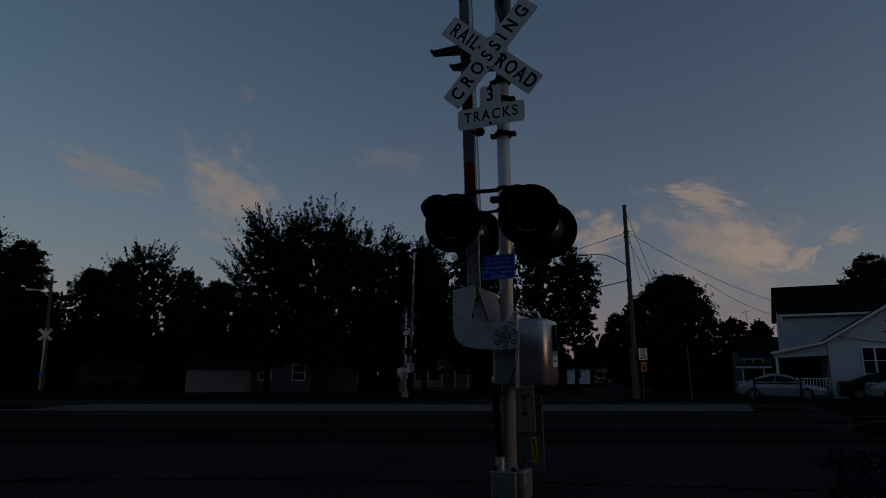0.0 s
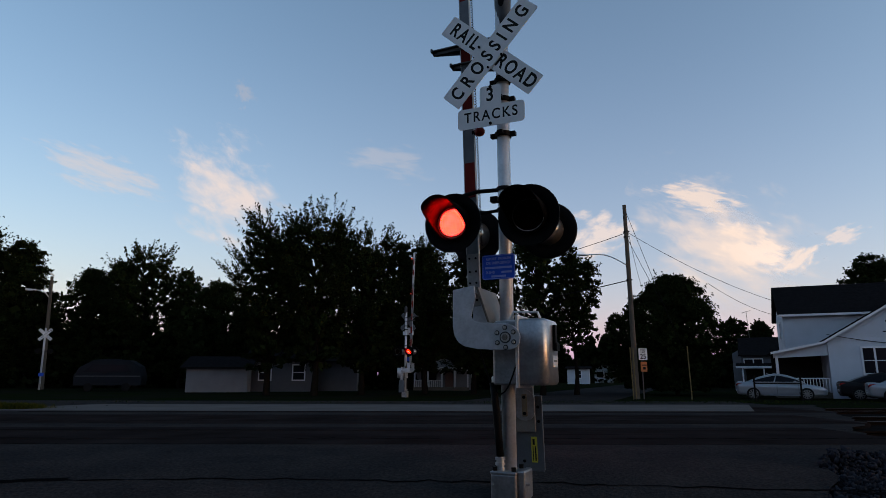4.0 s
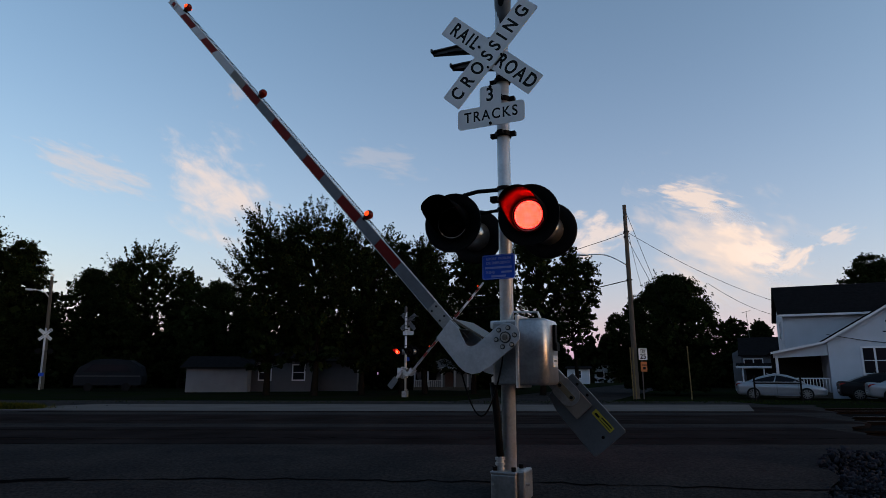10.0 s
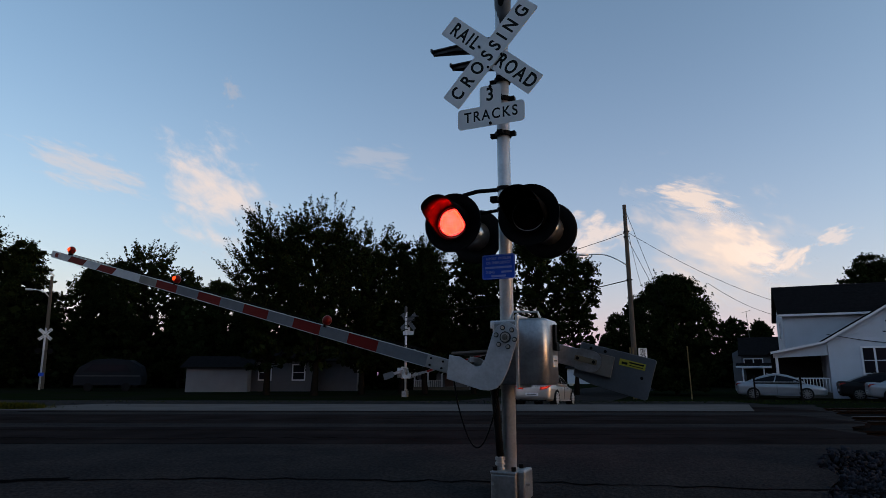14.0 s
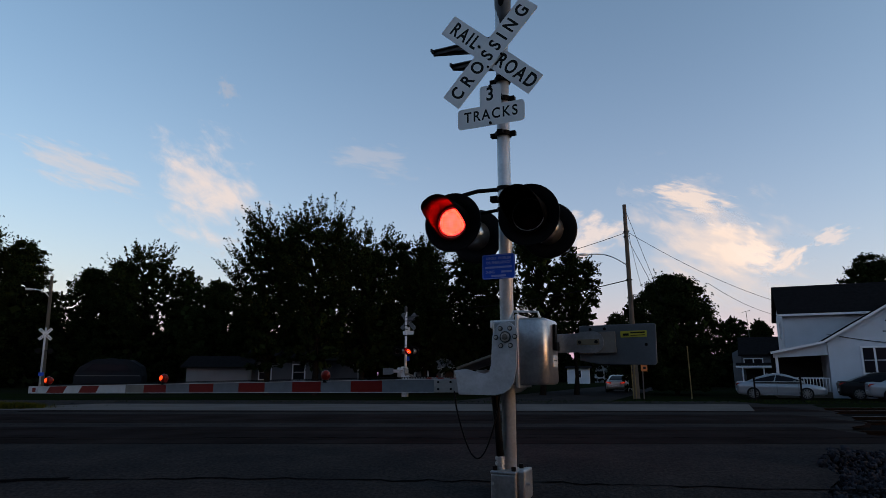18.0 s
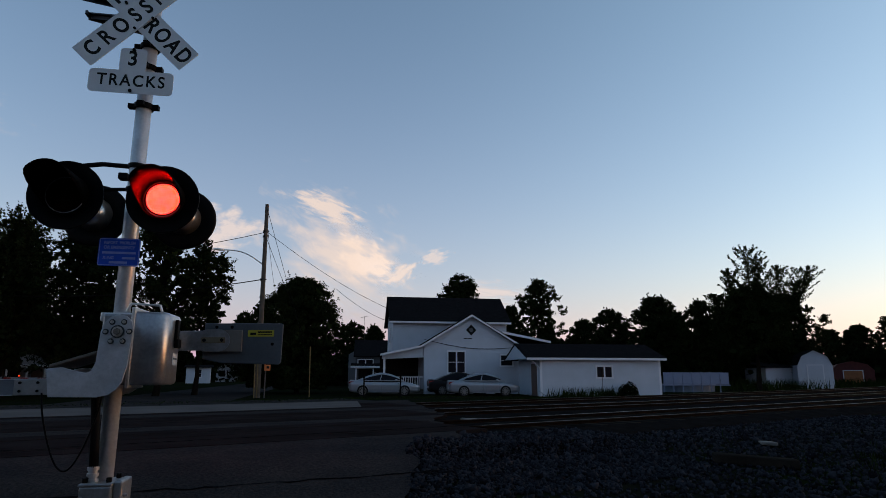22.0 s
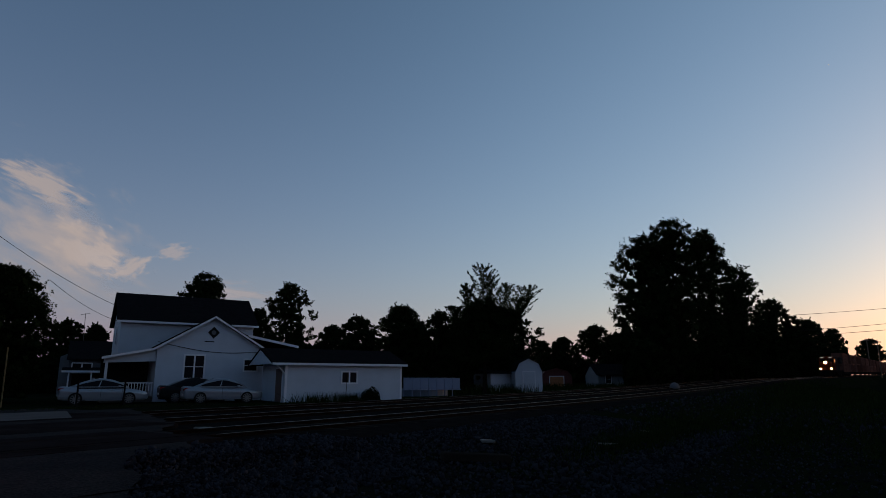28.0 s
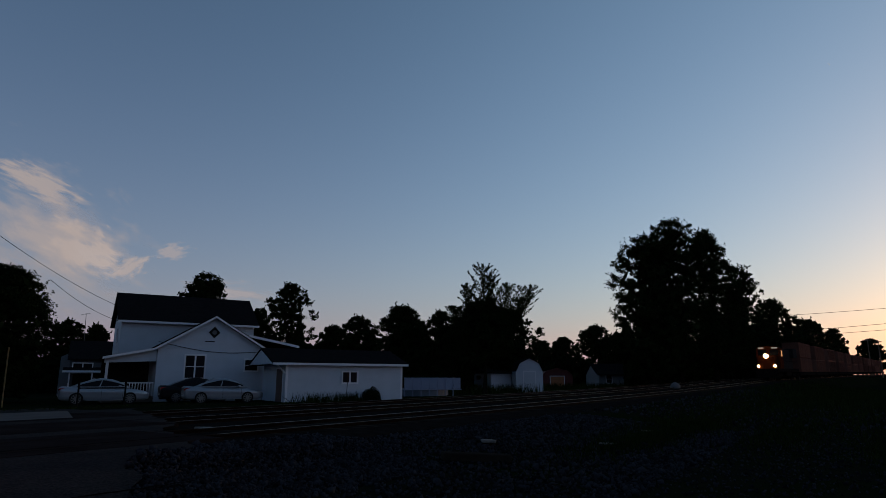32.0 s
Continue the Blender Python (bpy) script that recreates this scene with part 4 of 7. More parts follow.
TREES = [(-39.5, 12.6, 78, 6.4, "round"), (-34.6, 10.3, 78, 3.2, "round"), (-29.6, 8.6, 76, 3.0, "round"), (-27.6, 9.4, 74, 2.8, "round"), (-25.8, 11.5, 70, 2.5, "fan"),
         (-22.6, 9.0, 68, 2.4, "round"), (-20.0, 8.2, 64, 3.4, "round"), (-15.5, 14.8, 43, 3.3, "fan"), (-11.4, 15.9, 42, 3.6, "fan"), (-7.2, 14.0, 44, 3.6, "fan"), (-3.6, 12.4, 46, 3.0, "round"),
         (-1.4, 13.4, 45, 2.8, "spiky"), (3.0, 12.4, 46, 4.0, "round"), (9.2, 13.2, 43, 5.2, "open"), (12.2, 10.8, 44, 2.4, "open"), (15.9, 5.5, 122, 1.6, "round"), (20.7, 8.8, 46, 4.4, "round"), (17.4, 6.7, 50, 1.6, "round"),
         (25.4, 4.8, 80, 1.9, "round"), (27.4, 4.5, 80, 1.8, "round"), (35.3, 9.3, 75, 2.9, "round"), (42.5, 8.8, 68, 2.7, "round"), (40.0, 6.4, 75, 2.0, "round"), (46.6, 5.0, 80, 2.0, "round"), (48.8, 5.9, 70, 2.6, "round"),
         (52.8, 6.9, 70, 3.0, "round"), (56.4, 6.4, 66, 2.3, "round"), (60.4, 10.4, 62, 3.7, "spray"), (62.6, 6.6, 80, 2.6, "round"), (58.4, 6.4, 70, 2.2, "spiky"), (65.6, 3.6, 116, 1.5, "round"), (67.6, 3.9, 116, 1.4, "round"), (70.4, 4.9, 114, 1.9, "round"),
         (72.4, 4.2, 114, 1.7, "round"), (75.2, 12.8, 84, 3.9, "round"), (77.4, 14.1, 86, 3.9, "round"), (80.2, 12.9, 94, 3.0, "round"), (82.5, 9.4, 118, 2.4, "round"), (84.8, 6.6, 150, 2.0, "round"), (87.2, 4.8, 215, 1.8, "round"),
         (88.9, 4.0, 260, 1.0, "round"), (91.2, 3.1, 420, 1.0, "round")]
for n, (az, el, d, half, style) in enumerate(TREES):
    tree(az, el, d, half, 100 + n, style, low=0.02 if 16 < az < 22 else 0.30 if 8 < az < 13 else 0.13 if -20 < az < 14 else 0.26 if 60 < az < 73 else 0.05, full=2.0 if 19 < az < 22 else 1.5 if half > 4.5 else 1.25 if half > 2.7 else 0.8)
hedge(-44, -17, 82, 72, 6.4, 1), hedge(-17, 7.5, 60, 62, 7.4, 2), hedge(7, 16, 125, 125, 3.4, 23), hedge(16.5, 31, 78, 84, 3.4, 3), hedge(31, 50, 86, 86, 4.2, 4), hedge(50, 64, 78, 78, 5.0, 5), hedge(60.5, 74, 110, 118, 2.0, 15), hedge(73, 86, 90, 160, 7.2, 6, n=30000), hedge(84, 89.6, 150, 300, 3.6, 7, n=9000)


# ------------------------------------------------------------------ buildings
def siding(bm, x0, x1, z0, z1, y, step=0.16, top=None, lap=0.022):
    """Lapped boards on a wall that looks to -y; top(z) gives the wall's x range at a height."""
    z = z0
    while z < z1 - 1e-3:
        zt = min(z + step, z1)
        a0, b0 = top(z) if top else (x0, x1)
        a1, b1 = top(zt) if top else (x0, x1)
        vs = [bm.verts.new(p) for p in ((a0, y - lap, z), (b0, y - lap, z), (b1, y, zt), (a1, y, zt), (a0, y, z), (b0, y, z))]
        bm.faces.new(vs[:4]), bm.faces.new((vs[4], vs[5], vs[1], vs[0]))
        z = zt
    bmesh.ops.remove_doubles(bm, verts=bm.verts[:], dist=1e-4)
    return bm


def roof_slab(bm, pts, thick=0.12):
    """A slab on four corner points."""
    lo = [Vector(p) for p in pts]
    hi = [p + Vector((0, 0, thick)) for p in lo]
    a, b = [bm.verts.new(p) for p in lo], [bm.verts.new(p) for p in hi]
    bm.faces.new(a[::-1]), bm.faces.new(b)
    for i in range(4):
        j = (i + 1) % 4
        bm.faces.new((a[i], a[j], b[j], b[i]))
    return bm


def window(parent, x, z, w, h, y, sashes=1, name="window", side=None, bars=True):
    """A framed window that stands on a wall looking to -y; side turns it with a pose."""
    m = side
    fr = bmesh.new()
    t = 0.09
    for lo, hi in (((x - t, z - t), (x + w + t, z)), ((x - t, z + h), (x + w + t, z + h + t)), ((x - t, z), (x, z + h)), ((x + w, z), (x + w + t, z + h))):
        add_box(fr, (lo[0], y - 0.05, lo[1]), (hi[0], y + 0.02, hi[1]))
    if sashes == 2:
        add_box(fr, (x + w / 2 - 0.05, y - 0.045, z), (x + w / 2 + 0.05, y + 0.02, z + h))
    wn_ = part(name, fr, TRIM, parent, "white-framed window with dark panes", m)
    for i in range(sashes):
        pw = w / sashes
        part("pane", box((x + pw * i + 0.02, y - 0.022, z + 0.01), (x + pw * (i + 1) - 0.02, y - 0.012, z + h - 0.01)), GLASS, wn_)
        if bars:
            part("sash_bar", box((x + pw * i + 0.03, y - 0.035, z + h * 0.5 - 0.02), (x + pw * (i + 1) - 0.03, y - 0.021, z + h * 0.5 + 0.02)), TRIM, wn_)
    return wn_


def house():
    th = thing("house", pose(23.3, 37.3, -0.32, 0, 0, -25), "white clapboard two-storey house with dark roofs and a front gable", "house", "houses by the crossing")
    W, E, A, D = 6.8, 3.42, 5.5, 4.0
    gable = lambda z: (0, W) if z <= E else (W / 2 * (z - E) / (A - E), W - W / 2 * (z - E) / (A - E))
    bm = siding(bmesh.new(), 0, W, 0, A, 0, 0.19, gable)
    add_box(bm, (0.0, 0.01, 0), (W, 0.2, E))
    part("front_wall", bm, SIDING, th, "white lapped siding")
    part("side_wall", box((0, 0.2, 0), (0.2, D, E)), SIDING, th), part("side_wall", box((W - 0.2, 0.2, 0), (W, D, E)), SIDING, th)
    bm = roof_slab(bmesh.new(), [(-0.25, -0.35, E - 0.12), (W / 2, -0.35, A + 0.02), (W / 2, D + 0.4, A + 0.02), (-0.25, D + 0.4, E - 0.12)], 0.07)
    part("roof", bm, SHINGLE, th, "dark shingle roof")
    bm = roof_slab(bmesh.new(), [(-3.1, -0.30, E - 0.72), (-0.22, -0.30, E - 0.13), (-0.22, D + 0.2, E - 0.13), (-3.1, D + 0.2, E - 0.72)], 0.07)
    part("porch_roof", bm, SHINGLE, th, "low dark porch roof")
    bm = roof_slab(bmesh.new(), [(W / 2, -0.35, A + 0.02), (W + 0.45, -0.35, E - 0.2), (W + 0.45, D + 0.4, E - 0.2), (W / 2, D + 0.4, A + 0.02)])
    part("roof", bm, SHINGLE, th, "dark shingle roof")
    for a, b in (((-3.1, E - 0.72), (-0.25, E - 0.12)), ((-0.25, E - 0.12), (W / 2, A + 0.02)), ((W / 2, A + 0.02), (W + 0.45, E - 0.2))):
        part("rake_board", prism([(a[0], a[1] - 0.07), (b[0], b[1] - 0.07), (b[0], b[1] + 0.07), (a[0], a[1] + 0.07)], -0.38, -0.352), TRIM, th, "white rake board")
    # porch
    part("porch_floor", box((-2.9, 0.1, 0.0), (-0.02, D, 0.35)), DARK_WOOD, th, "low wooden porch floor")
    part("porch_header", prism([(-2.95, 2.42), (-0.02, 2.55), (-0.02, 3.28), (-2.95, 2.70)], 0.1, 0.2), SIDING, th)
    part("porch_post", box((-2.85, 0.1, 0.35), (-2.70, 0.25, 2.55), 0.01), TRIM, th, "white porch post")
    # the porch's shade is in this wall's near-black colour
    part("porch_back_wall", box((-2.9, D - 0.3, 0.35), (0, D - 0.15, 2.7)), DARK, th, "back wall of the porch, its shade put into a near-black colour")
    part("porch_rail", box((-2.68, 0.14, 1.16), (-0.05, 0.2, 1.22)), TRIM, th)
    for i in range(16):
        part("baluster", box((-2.6 + 0.165 * i, 0.15, 0.40), (-2.56 + 0.165 * i, 0.19, 1.16)), TRIM, th)
    # openings of the front
    window(th, 1.72, 1.5, 1.2, 1.45, -0.02, 2), window(th, 5.55, 2.0, 0.85, 0.72, -0.02, 1)
    part("gable_ornament", prism([(W / 2, 4.10), (W / 2 + 0.38, 4.50), (W / 2, 4.90), (W / 2 - 0.38, 4.50)], -0.05, -0.02), DARK, th, "dark diamond-shaped gable window")
    part("ornament_disc", prism([(W / 2 + 0.15 * math.cos(a), 4.50 + 0.15 * math.sin(a)) for a in [2 * math.pi * i / 14 for i in range(14)]], -0.07, -0.052), STEEL_GREY, th)
    part("gable_slot", box((W / 2 - 0.55, -0.05, 3.86), (W / 2 + 0.05, -0.02, 3.92)), DARK, th)
    bm = bmesh.new()
    add_path(bm, [(W * f, -0.06, 3.3 - 0.35 * math.sin(math.pi * f) + 0.5 * (1 - f)) for f in [i / 12 for i in range(13)]], 0.018, 5)
    part("service_cable", bm, BLACK, th)
    # tall rear block
    X0, X1, Y0, Y1, E2, R2 = -1.95, 7.05, D, D + 6.0, 5.45, 7.55
    bm = siding(bmesh.new(), X0, X1, 0, E2, Y0, 0.19)
    add_box(bm, (X0, Y0 + 0.01, 0), (X1, Y0 + 0.2, E2))
    part("rear_block_front", bm, SIDING, th, "white lapped siding of the two-storey block")
    ym = (Y0 + Y1) / 2
    for x in (X0, X1 - 0.15):
        bm = bmesh.new()
        v = [bm.verts.new(p) for p in ((x, Y0, 0), (x, Y1, 0), (x, Y1, E2), (x, ym, R2), (x, Y0, E2), (x + 0.15, Y0, 0), (x + 0.15, Y1, 0), (x + 0.15, Y1, E2), (x + 0.15, ym, R2), (x + 0.15, Y0, E2))]
        bm.faces.new(v[:5]), bm.faces.new(v[5:][::-1])
        part("rear_block_end", bm, SIDING, th)
    part("rear_block_back", box((X0, Y1 - 0.15, 0), (X1, Y1, E2)), SIDING, th)
    bm = roof_slab(bmesh.new(), [(X0 - 0.3, Y0 - 0.4, E2 - 0.15), (X1 + 0.3, Y0 - 0.4, E2 - 0.15), (X1 + 0.3, ym, R2), (X0 - 0.3, ym, R2)])
    roof_slab(bm, [(X0 - 0.3, ym, R2), (X1 + 0.3, ym, R2), (X1 + 0.3, Y1 + 0.5, E2 - 0.15), (X0 - 0.3, Y1 + 0.5, E2 - 0.15)])
    part("main_roof", bm, SHINGLE, th, "dark shingle gable roof")
    part("eave_board", box((X0 - 0.3, Y0 - 0.43, E2 - 0.2), (X1 + 0.3, Y0 - 0.405, E2 - 0.06)), TRIM, th, "white eave board")
    window(th, -0.35, 3.9, 0.7, 1.1, 0, 1, "side_window", pose(X0 - 0.01, Y0 + 2.4, 0, 0, 0, -90))
    # lean-to on the garage side
    part("lean_to_wall", box((W + 0.3, 3.6, 0), (10.1, 8.5, 3.75)), SIDING, th)
    part("lean_to_roof", roof_slab(bmesh.new(), [(W - 0.3, 3.2, 4.55), (10.4, 3.2, 3.83), (10.4, 8.8, 3.83), (W - 0.3, 8.8, 4.55)]), SHINGLE, th, "low dark lean-to roof")
    part("lean_to_fascia", prism([(W - 0.3, 4.50), (10.4, 3.78), (10.4, 3.96), (W - 0.3, 4.68)], 3.16, 3.19), TRIM, th)
    return th


def garage():
    th = thing("garage", pose(27.05, 29.45, -0.32, 0, 0, -25), "low white clapboard garage with a dark roof", "garage")
    W, D, E, R = 8.1, 5.0, 2.37, 3.30
    bm = siding(bmesh.new(), 0, W, 0, E, 0, 0.15)
    add_box(bm, (0, 0.01, 0), (W, 0.15, E))
    part("front_wall", bm, SIDING, th, "white lapped siding")
    bm = siding(bmesh.new(), -D, 0, 0, R, 0, 0.15, lambda z: (-D, 0) if z <= E else (-D + D / 2 * (z - E) / (R - E), -D / 2 * (z - E) / (R - E)))
    part("gable_wall", bm, SIDING, th, "", pose(0, 0, 0, 0, 0, -90))
    part("back_wall", box((0, D - 0.15, 0), (W, D, E)), SIDING, th), part("end_wall", box((W - 0.15, 0.15, 0), (W, D - 0.15, E)), SIDING, th)
    bm = roof_slab(bmesh.new(), [(-0.95, -0.35, E - 0.05), (W + 0.3, -0.35, E - 0.05), (W + 0.3, D / 2, R), (-0.95, D / 2, R)])
    roof_slab(bm, [(-0.95, D / 2, R), (W + 0.3, D / 2, R), (W + 0.3, D + 0.35, E - 0.05), (-0.95, D + 0.35, E - 0.05)])
    part("roof", bm, SHINGLE, th, "dark shingle roof")
    part("eave_board", box((-0.95, -0.38, E - 0.10), (W + 0.3, -0.352, E + 0.04)), TRIM, th, "white eave board")
    part("overhang_gable", prism([(-0.3, E - 0.02), (D + 0.3, E - 0.02), (D / 2, R + 0.05)], -0.05, 0.0), SIDING, th, "white gable of the roof overhang", pose(-0.92, 0, 0, 0, 0, 90))
    part("bracket", tube((-0.02, 0.05, 1.75), (-0.62, 0.05, E - 0.05), 0.045, n=4), TRIM, th)
    part("door", box((-0.07, 0.55, 0.02), (-0.03, 1.75, 2.05), 0.01), BROWN, th, "brown garage side door")
    part("door_frame", box((-0.05, 0.45, 0.0), (-0.022, 1.85, 2.15)), TRIM, th)
    window(th, 3.75, 1.20, 1.0, 0.66, -0.02, 2, bars=False)
    part("corner_board", box((-0.03, -0.035, 0), (0.12, -0.02, E)), TRIM, th), part("corner_board", box((W - 0.12, -0.035, 0), (W + 0.02, -0.02, E)), TRIM, th)
    return th


# the camper's pale blue, taken down to near-black for the trees' shade
SHADED_BLUE = material("shaded_blue_panel", (0.012, 0.015, 0.021), 0.8, vary=0.3, scale=1, bump=0.1, spec=0.1)
# siding darkened in its colour for the shade of walls under trees
DIMMED_SIDING = material("dimmed_siding", (0.155, 0.17, 0.195), 0.7, vary=0.25, scale=1, bump=0.05)
# grey siding; on the cottages it carries the shade under the trees
GREY_DIMMED_SIDING = material("grey_dimmed_siding", (0.062, 0.072, 0.090), 0.7, vary=0.2, scale=2, bump=0.05)
BROWN = material("brown_door", (0.12, 0.07, 0.06), 0.6, vary=0.3, scale=4, bump=0.1)
RED_SIDING = material("red_barn_board", (0.12, 0.02, 0.018), 0.8, vary=0.3, scale=3, bump=0.2)
ORANGE_WOOD = material("orange_stained_wood", (0.40, 0.14, 0.05), 0.7, vary=0.3, scale=3, bump=0.2)
POOL_BLUE = material("pool_wall", (0.10, 0.16, 0.24), 0.5, vary=0.3, scale=2, bump=0.05)
POOL_WHITE = material("fence_vinyl", (0.115, 0.18, 0.30), 0.5, vary=0.15, scale=2, bump=0.05)
house(), garage()


def gambrel_shed(m, w, d, e, k, r, wall, roof, trim, label, door_mat):
    """A small barn-roofed shed whose gable looks to -y."""
    th = thing("garden_shed", m, label, "shed", "garden sheds")
    out = [(0, 0), (w, 0), (w, e), (w * 0.86, k), (w / 2, r), (w * 0.14, k), (0, e)]
    part("front_wall", prism(out, 0, 0.1), wall, th), part("back_wall", prism(out, d - 0.1, d), wall, th)
    part("side_wall", box((0, 0.1, 0), (0.1, d - 0.1, e)), wall, th), part("side_wall", box((w - 0.1, 0.1, 0), (w, d - 0.1, e)), wall, th)
    for a, b in ((out[6], out[5]), (out[5], out[4]), (out[4], out[3]), (out[3], out[2])):
        part("roof_panel", roof_slab(bmesh.new(), [(a[0], -0.15, a[1]), (b[0], -0.15, b[1]), (b[0], d + 0.15, b[1]), (a[0], d + 0.15, a[1])], 0.07), roof, th)
    dr = part("door", box((w * 0.28, -0.04, 0.05), (w * 0.72, -0.005, e * 0.98), 0.008), door_mat, th, "wide double door")
    part("door_trim", frame_plate(w * 0.48, e * 1.04, 0.09, w / 2, e * 0.5 + 0.03, -0.055, -0.006), trim, dr)
    return th


x, y, z = polar(63.6, 72)
gambrel_shed(pose(x - 1.1, y - 0.1, z, 0, 0, -50), 3.1, 6.5, 2.3, 3.2, 3.75, SIDING, SHINGLE, TRIM, "white gambrel-roofed barn shed behind overgrown plants", SIDING)
x, y, z = polar(61.2, 72)
wing = thing("shed_wing", pose(x - 1.0, y - 0.3, z, 0, 0, -20), "long white windowless lean-to wall beside the barn shed", "outbuilding")
part("wall", siding(add_box(bmesh.new(), (0, 0.01, 0), (3.1, 3, 2.1)), 0, 3.1, 0, 2.1, 0, 0.2), SIDING, wing), part("roof", roof_slab(bmesh.new(), [(-0.2, -0.3, 2.08), (3.3, -0.3, 2.08), (3.3, 3.2, 2.6), (-0.2, 3.2, 2.6)]), SHINGLE, wing)
x, y, z = polar(66.4, 92)
gambrel_shed(pose(x - 1.2, y + 0.9, z, 0, 0, -62), 4.4, 5.0, 1.9, 2.6, 3.0, RED_SIDING, RED_SIDING, TRIM, "dark red barn-shaped shed with an orange-brown door", ORANGE_WOOD)


def far_house(az, d, w, dep, e, r, turn, label, wall=None, windows=2, door=False):
    x, y, z = polar(az, d)
    th = thing("far_house", pose(x, y, z, 0, 0, turn), label, "house", "houses by the crossing")
    wall = wall or SIDING
    part("wall", siding(add_box(bmesh.new(), (-w / 2, 0.01, 0), (w / 2, dep, e)), -w / 2, w / 2, 0, e, 0, 0.22), wall, th)
    bm = roof_slab(bmesh.new(), [(-w / 2 - 0.4, -0.4, e - 0.1), (w / 2 + 0.4, -0.4, e - 0.1), (w / 2 + 0.4, dep / 2, r), (-w / 2 - 0.4, dep / 2, r)])
    roof_slab(bm, [(-w / 2 - 0.4, dep / 2, r), (w / 2 + 0.4, dep / 2, r), (w / 2 + 0.4, dep + 0.4, e - 0.1), (-w / 2 - 0.4, dep + 0.4, e - 0.1)])
    part("roof", bm, SHINGLE, th)
    part("gable", prism([(0.0, e - 0.1), (dep, e - 0.1), (dep / 2, r)], 0, 0.06), wall, th, "", pose(-w / 2, 0, 0, 0, 0, 90)), part("gable", prism([(0.0, e - 0.1), (dep, e - 0.1), (dep / 2, r)], 0, 0.06), wall, th, "", pose(w / 2, 0, 0, 0, 0, 90))
    for i in range(windows):
        window(th, -w / 2 + w * (i + 0.5) / windows - 0.45, 0.95, 0.9, 1.15, -0.02, 1)
    if door:
        part("door", box((w * 0.12, -0.05, 0.1), (w * 0.12 + 0.9, -0.02, 2.1), 0.01), TRIM, th, "white front door")
    return th


# pale cottages: the shade of the trees is put into their wall colours
far_house(-19.6, 52, 4.6, 5, 1.9, 2.7, 8, "low pale cottage half hidden under the trees, walls darkened for their shade", DIMMED_SIDING, 0)
far_house(-14.2, 53, 5.4, 6, 2.5, 3.5, 6, "cottage with dark windows under the trees, walls darkened for their shade", GREY_DIMMED_SIDING, 2)
far_house(-9.6, 54, 3.8, 5, 2.5, 3.2, 3, "outbuilding wall under the trees, darkened for their shade", GREY_DIMMED_SIDING, 0)


def porch_house():
    """A small house whose gabled porch looks to -y."""
    x, y, z = polar(-0.7, 56)
    th = thing("far_house", pose(x, y, z, 0, 0, -4), "small white gabled house with a railed front porch", "house", "houses by the crossing")
    part("wall", siding(add_box(bmesh.new(), (-1.9, 1.61, 0), (3.4, 7, 2.1)), -1.9, 3.4, 0, 2.1, 1.6, 0.22), DIMMED_SIDING, th)
    for a, b in ((-2.3, 0.0), (3.9, 0.8)):
        part("roof", roof_slab(bmesh.new(), [(a, -0.3, 1.95), (0.2 if a < 0 else 0.202, -0.3, 3.15), (0.2 if a < 0 else 0.202, 7.3, 3.15), (a, 7.3, 1.95)], 0.08), SHINGLE, th, "dark shingle roof")
    part("gable", prism([(-1.75, 2.02), (3.2, 2.02), (0.25, 3.08)], -0.1, 0.0), DIMMED_SIDING, th, "pale gable above the porch")
    part("porch_beam", box((-1.75, -0.12, 1.88), (3.2, 0.02, 2.015), 0.01), EDGE_WHITE, th)
    part("porch_floor", box((-1.75, -0.1, 0.0), (3.2, 1.6, 0.28)), DARK_WOOD, th)
    for px in (-1.7, -0.5, 0.75, 1.9, 3.05):
        part("porch_post", box((px, -0.08, 0.28), (px + 0.12, 0.0, 1.88)), EDGE_WHITE, th, "white porch post")
    for n in range(14):
        part("baluster", box((-1.5 + 0.17 * n, -0.06, 0.3), (-1.45 + 0.17 * n, -0.02, 0.85)), EDGE_WHITE, th)
    part("porch_rail", box((-1.58, -0.07, 0.852), (0.75, -0.01, 0.90)), EDGE_WHITE, th)
    part("door", box((1.0, 1.52, 0.28), (1.75, 1.56, 1.85), 0.01), BROWN, th, "dark front door")
    part("pane", box((-1.2, 1.53, 0.8), (0.2, 1.56, 1.7)), GLASS, th, "dark porch window")


def camper():
    x, y, z = polar(-27.9, 58)
    th = thing("camper", pose(x, y, z, 0, 0, 14), "pale camper with a rounded roof, darkened for the shade under the trees", "camper")
    out = [(-2.5, 0.45), (2.5, 0.45), (2.55, 1.2), (2.3, 2.0), (1.5, 2.5), (0.2, 2.62), (-1.2, 2.5), (-2.2, 1.9), (-2.55, 1.2)]
    part("body", prism(out, 0.0, 2.2, 0.05), SHADED_BLUE, th, "pale blue-grey body, near-black for the shade under the trees")
    part("window", prism([(-1.9, 1.55), (1.7, 1.55), (1.3, 2.1), (-1.2, 2.15)], -0.03, -0.005), GLASS, th, "wide dark window")
    part("stripe", box((-2.4, -0.02, 1.18), (2.4, -0.004, 1.24)), GREY_DIMMED_SIDING, th)
    for px in (-1.4, 1.4):
        part("wheel", tube((px, -0.04, 0.33), (px, 0.25, 0.33), 0.33, n=18), RUBBER, th)


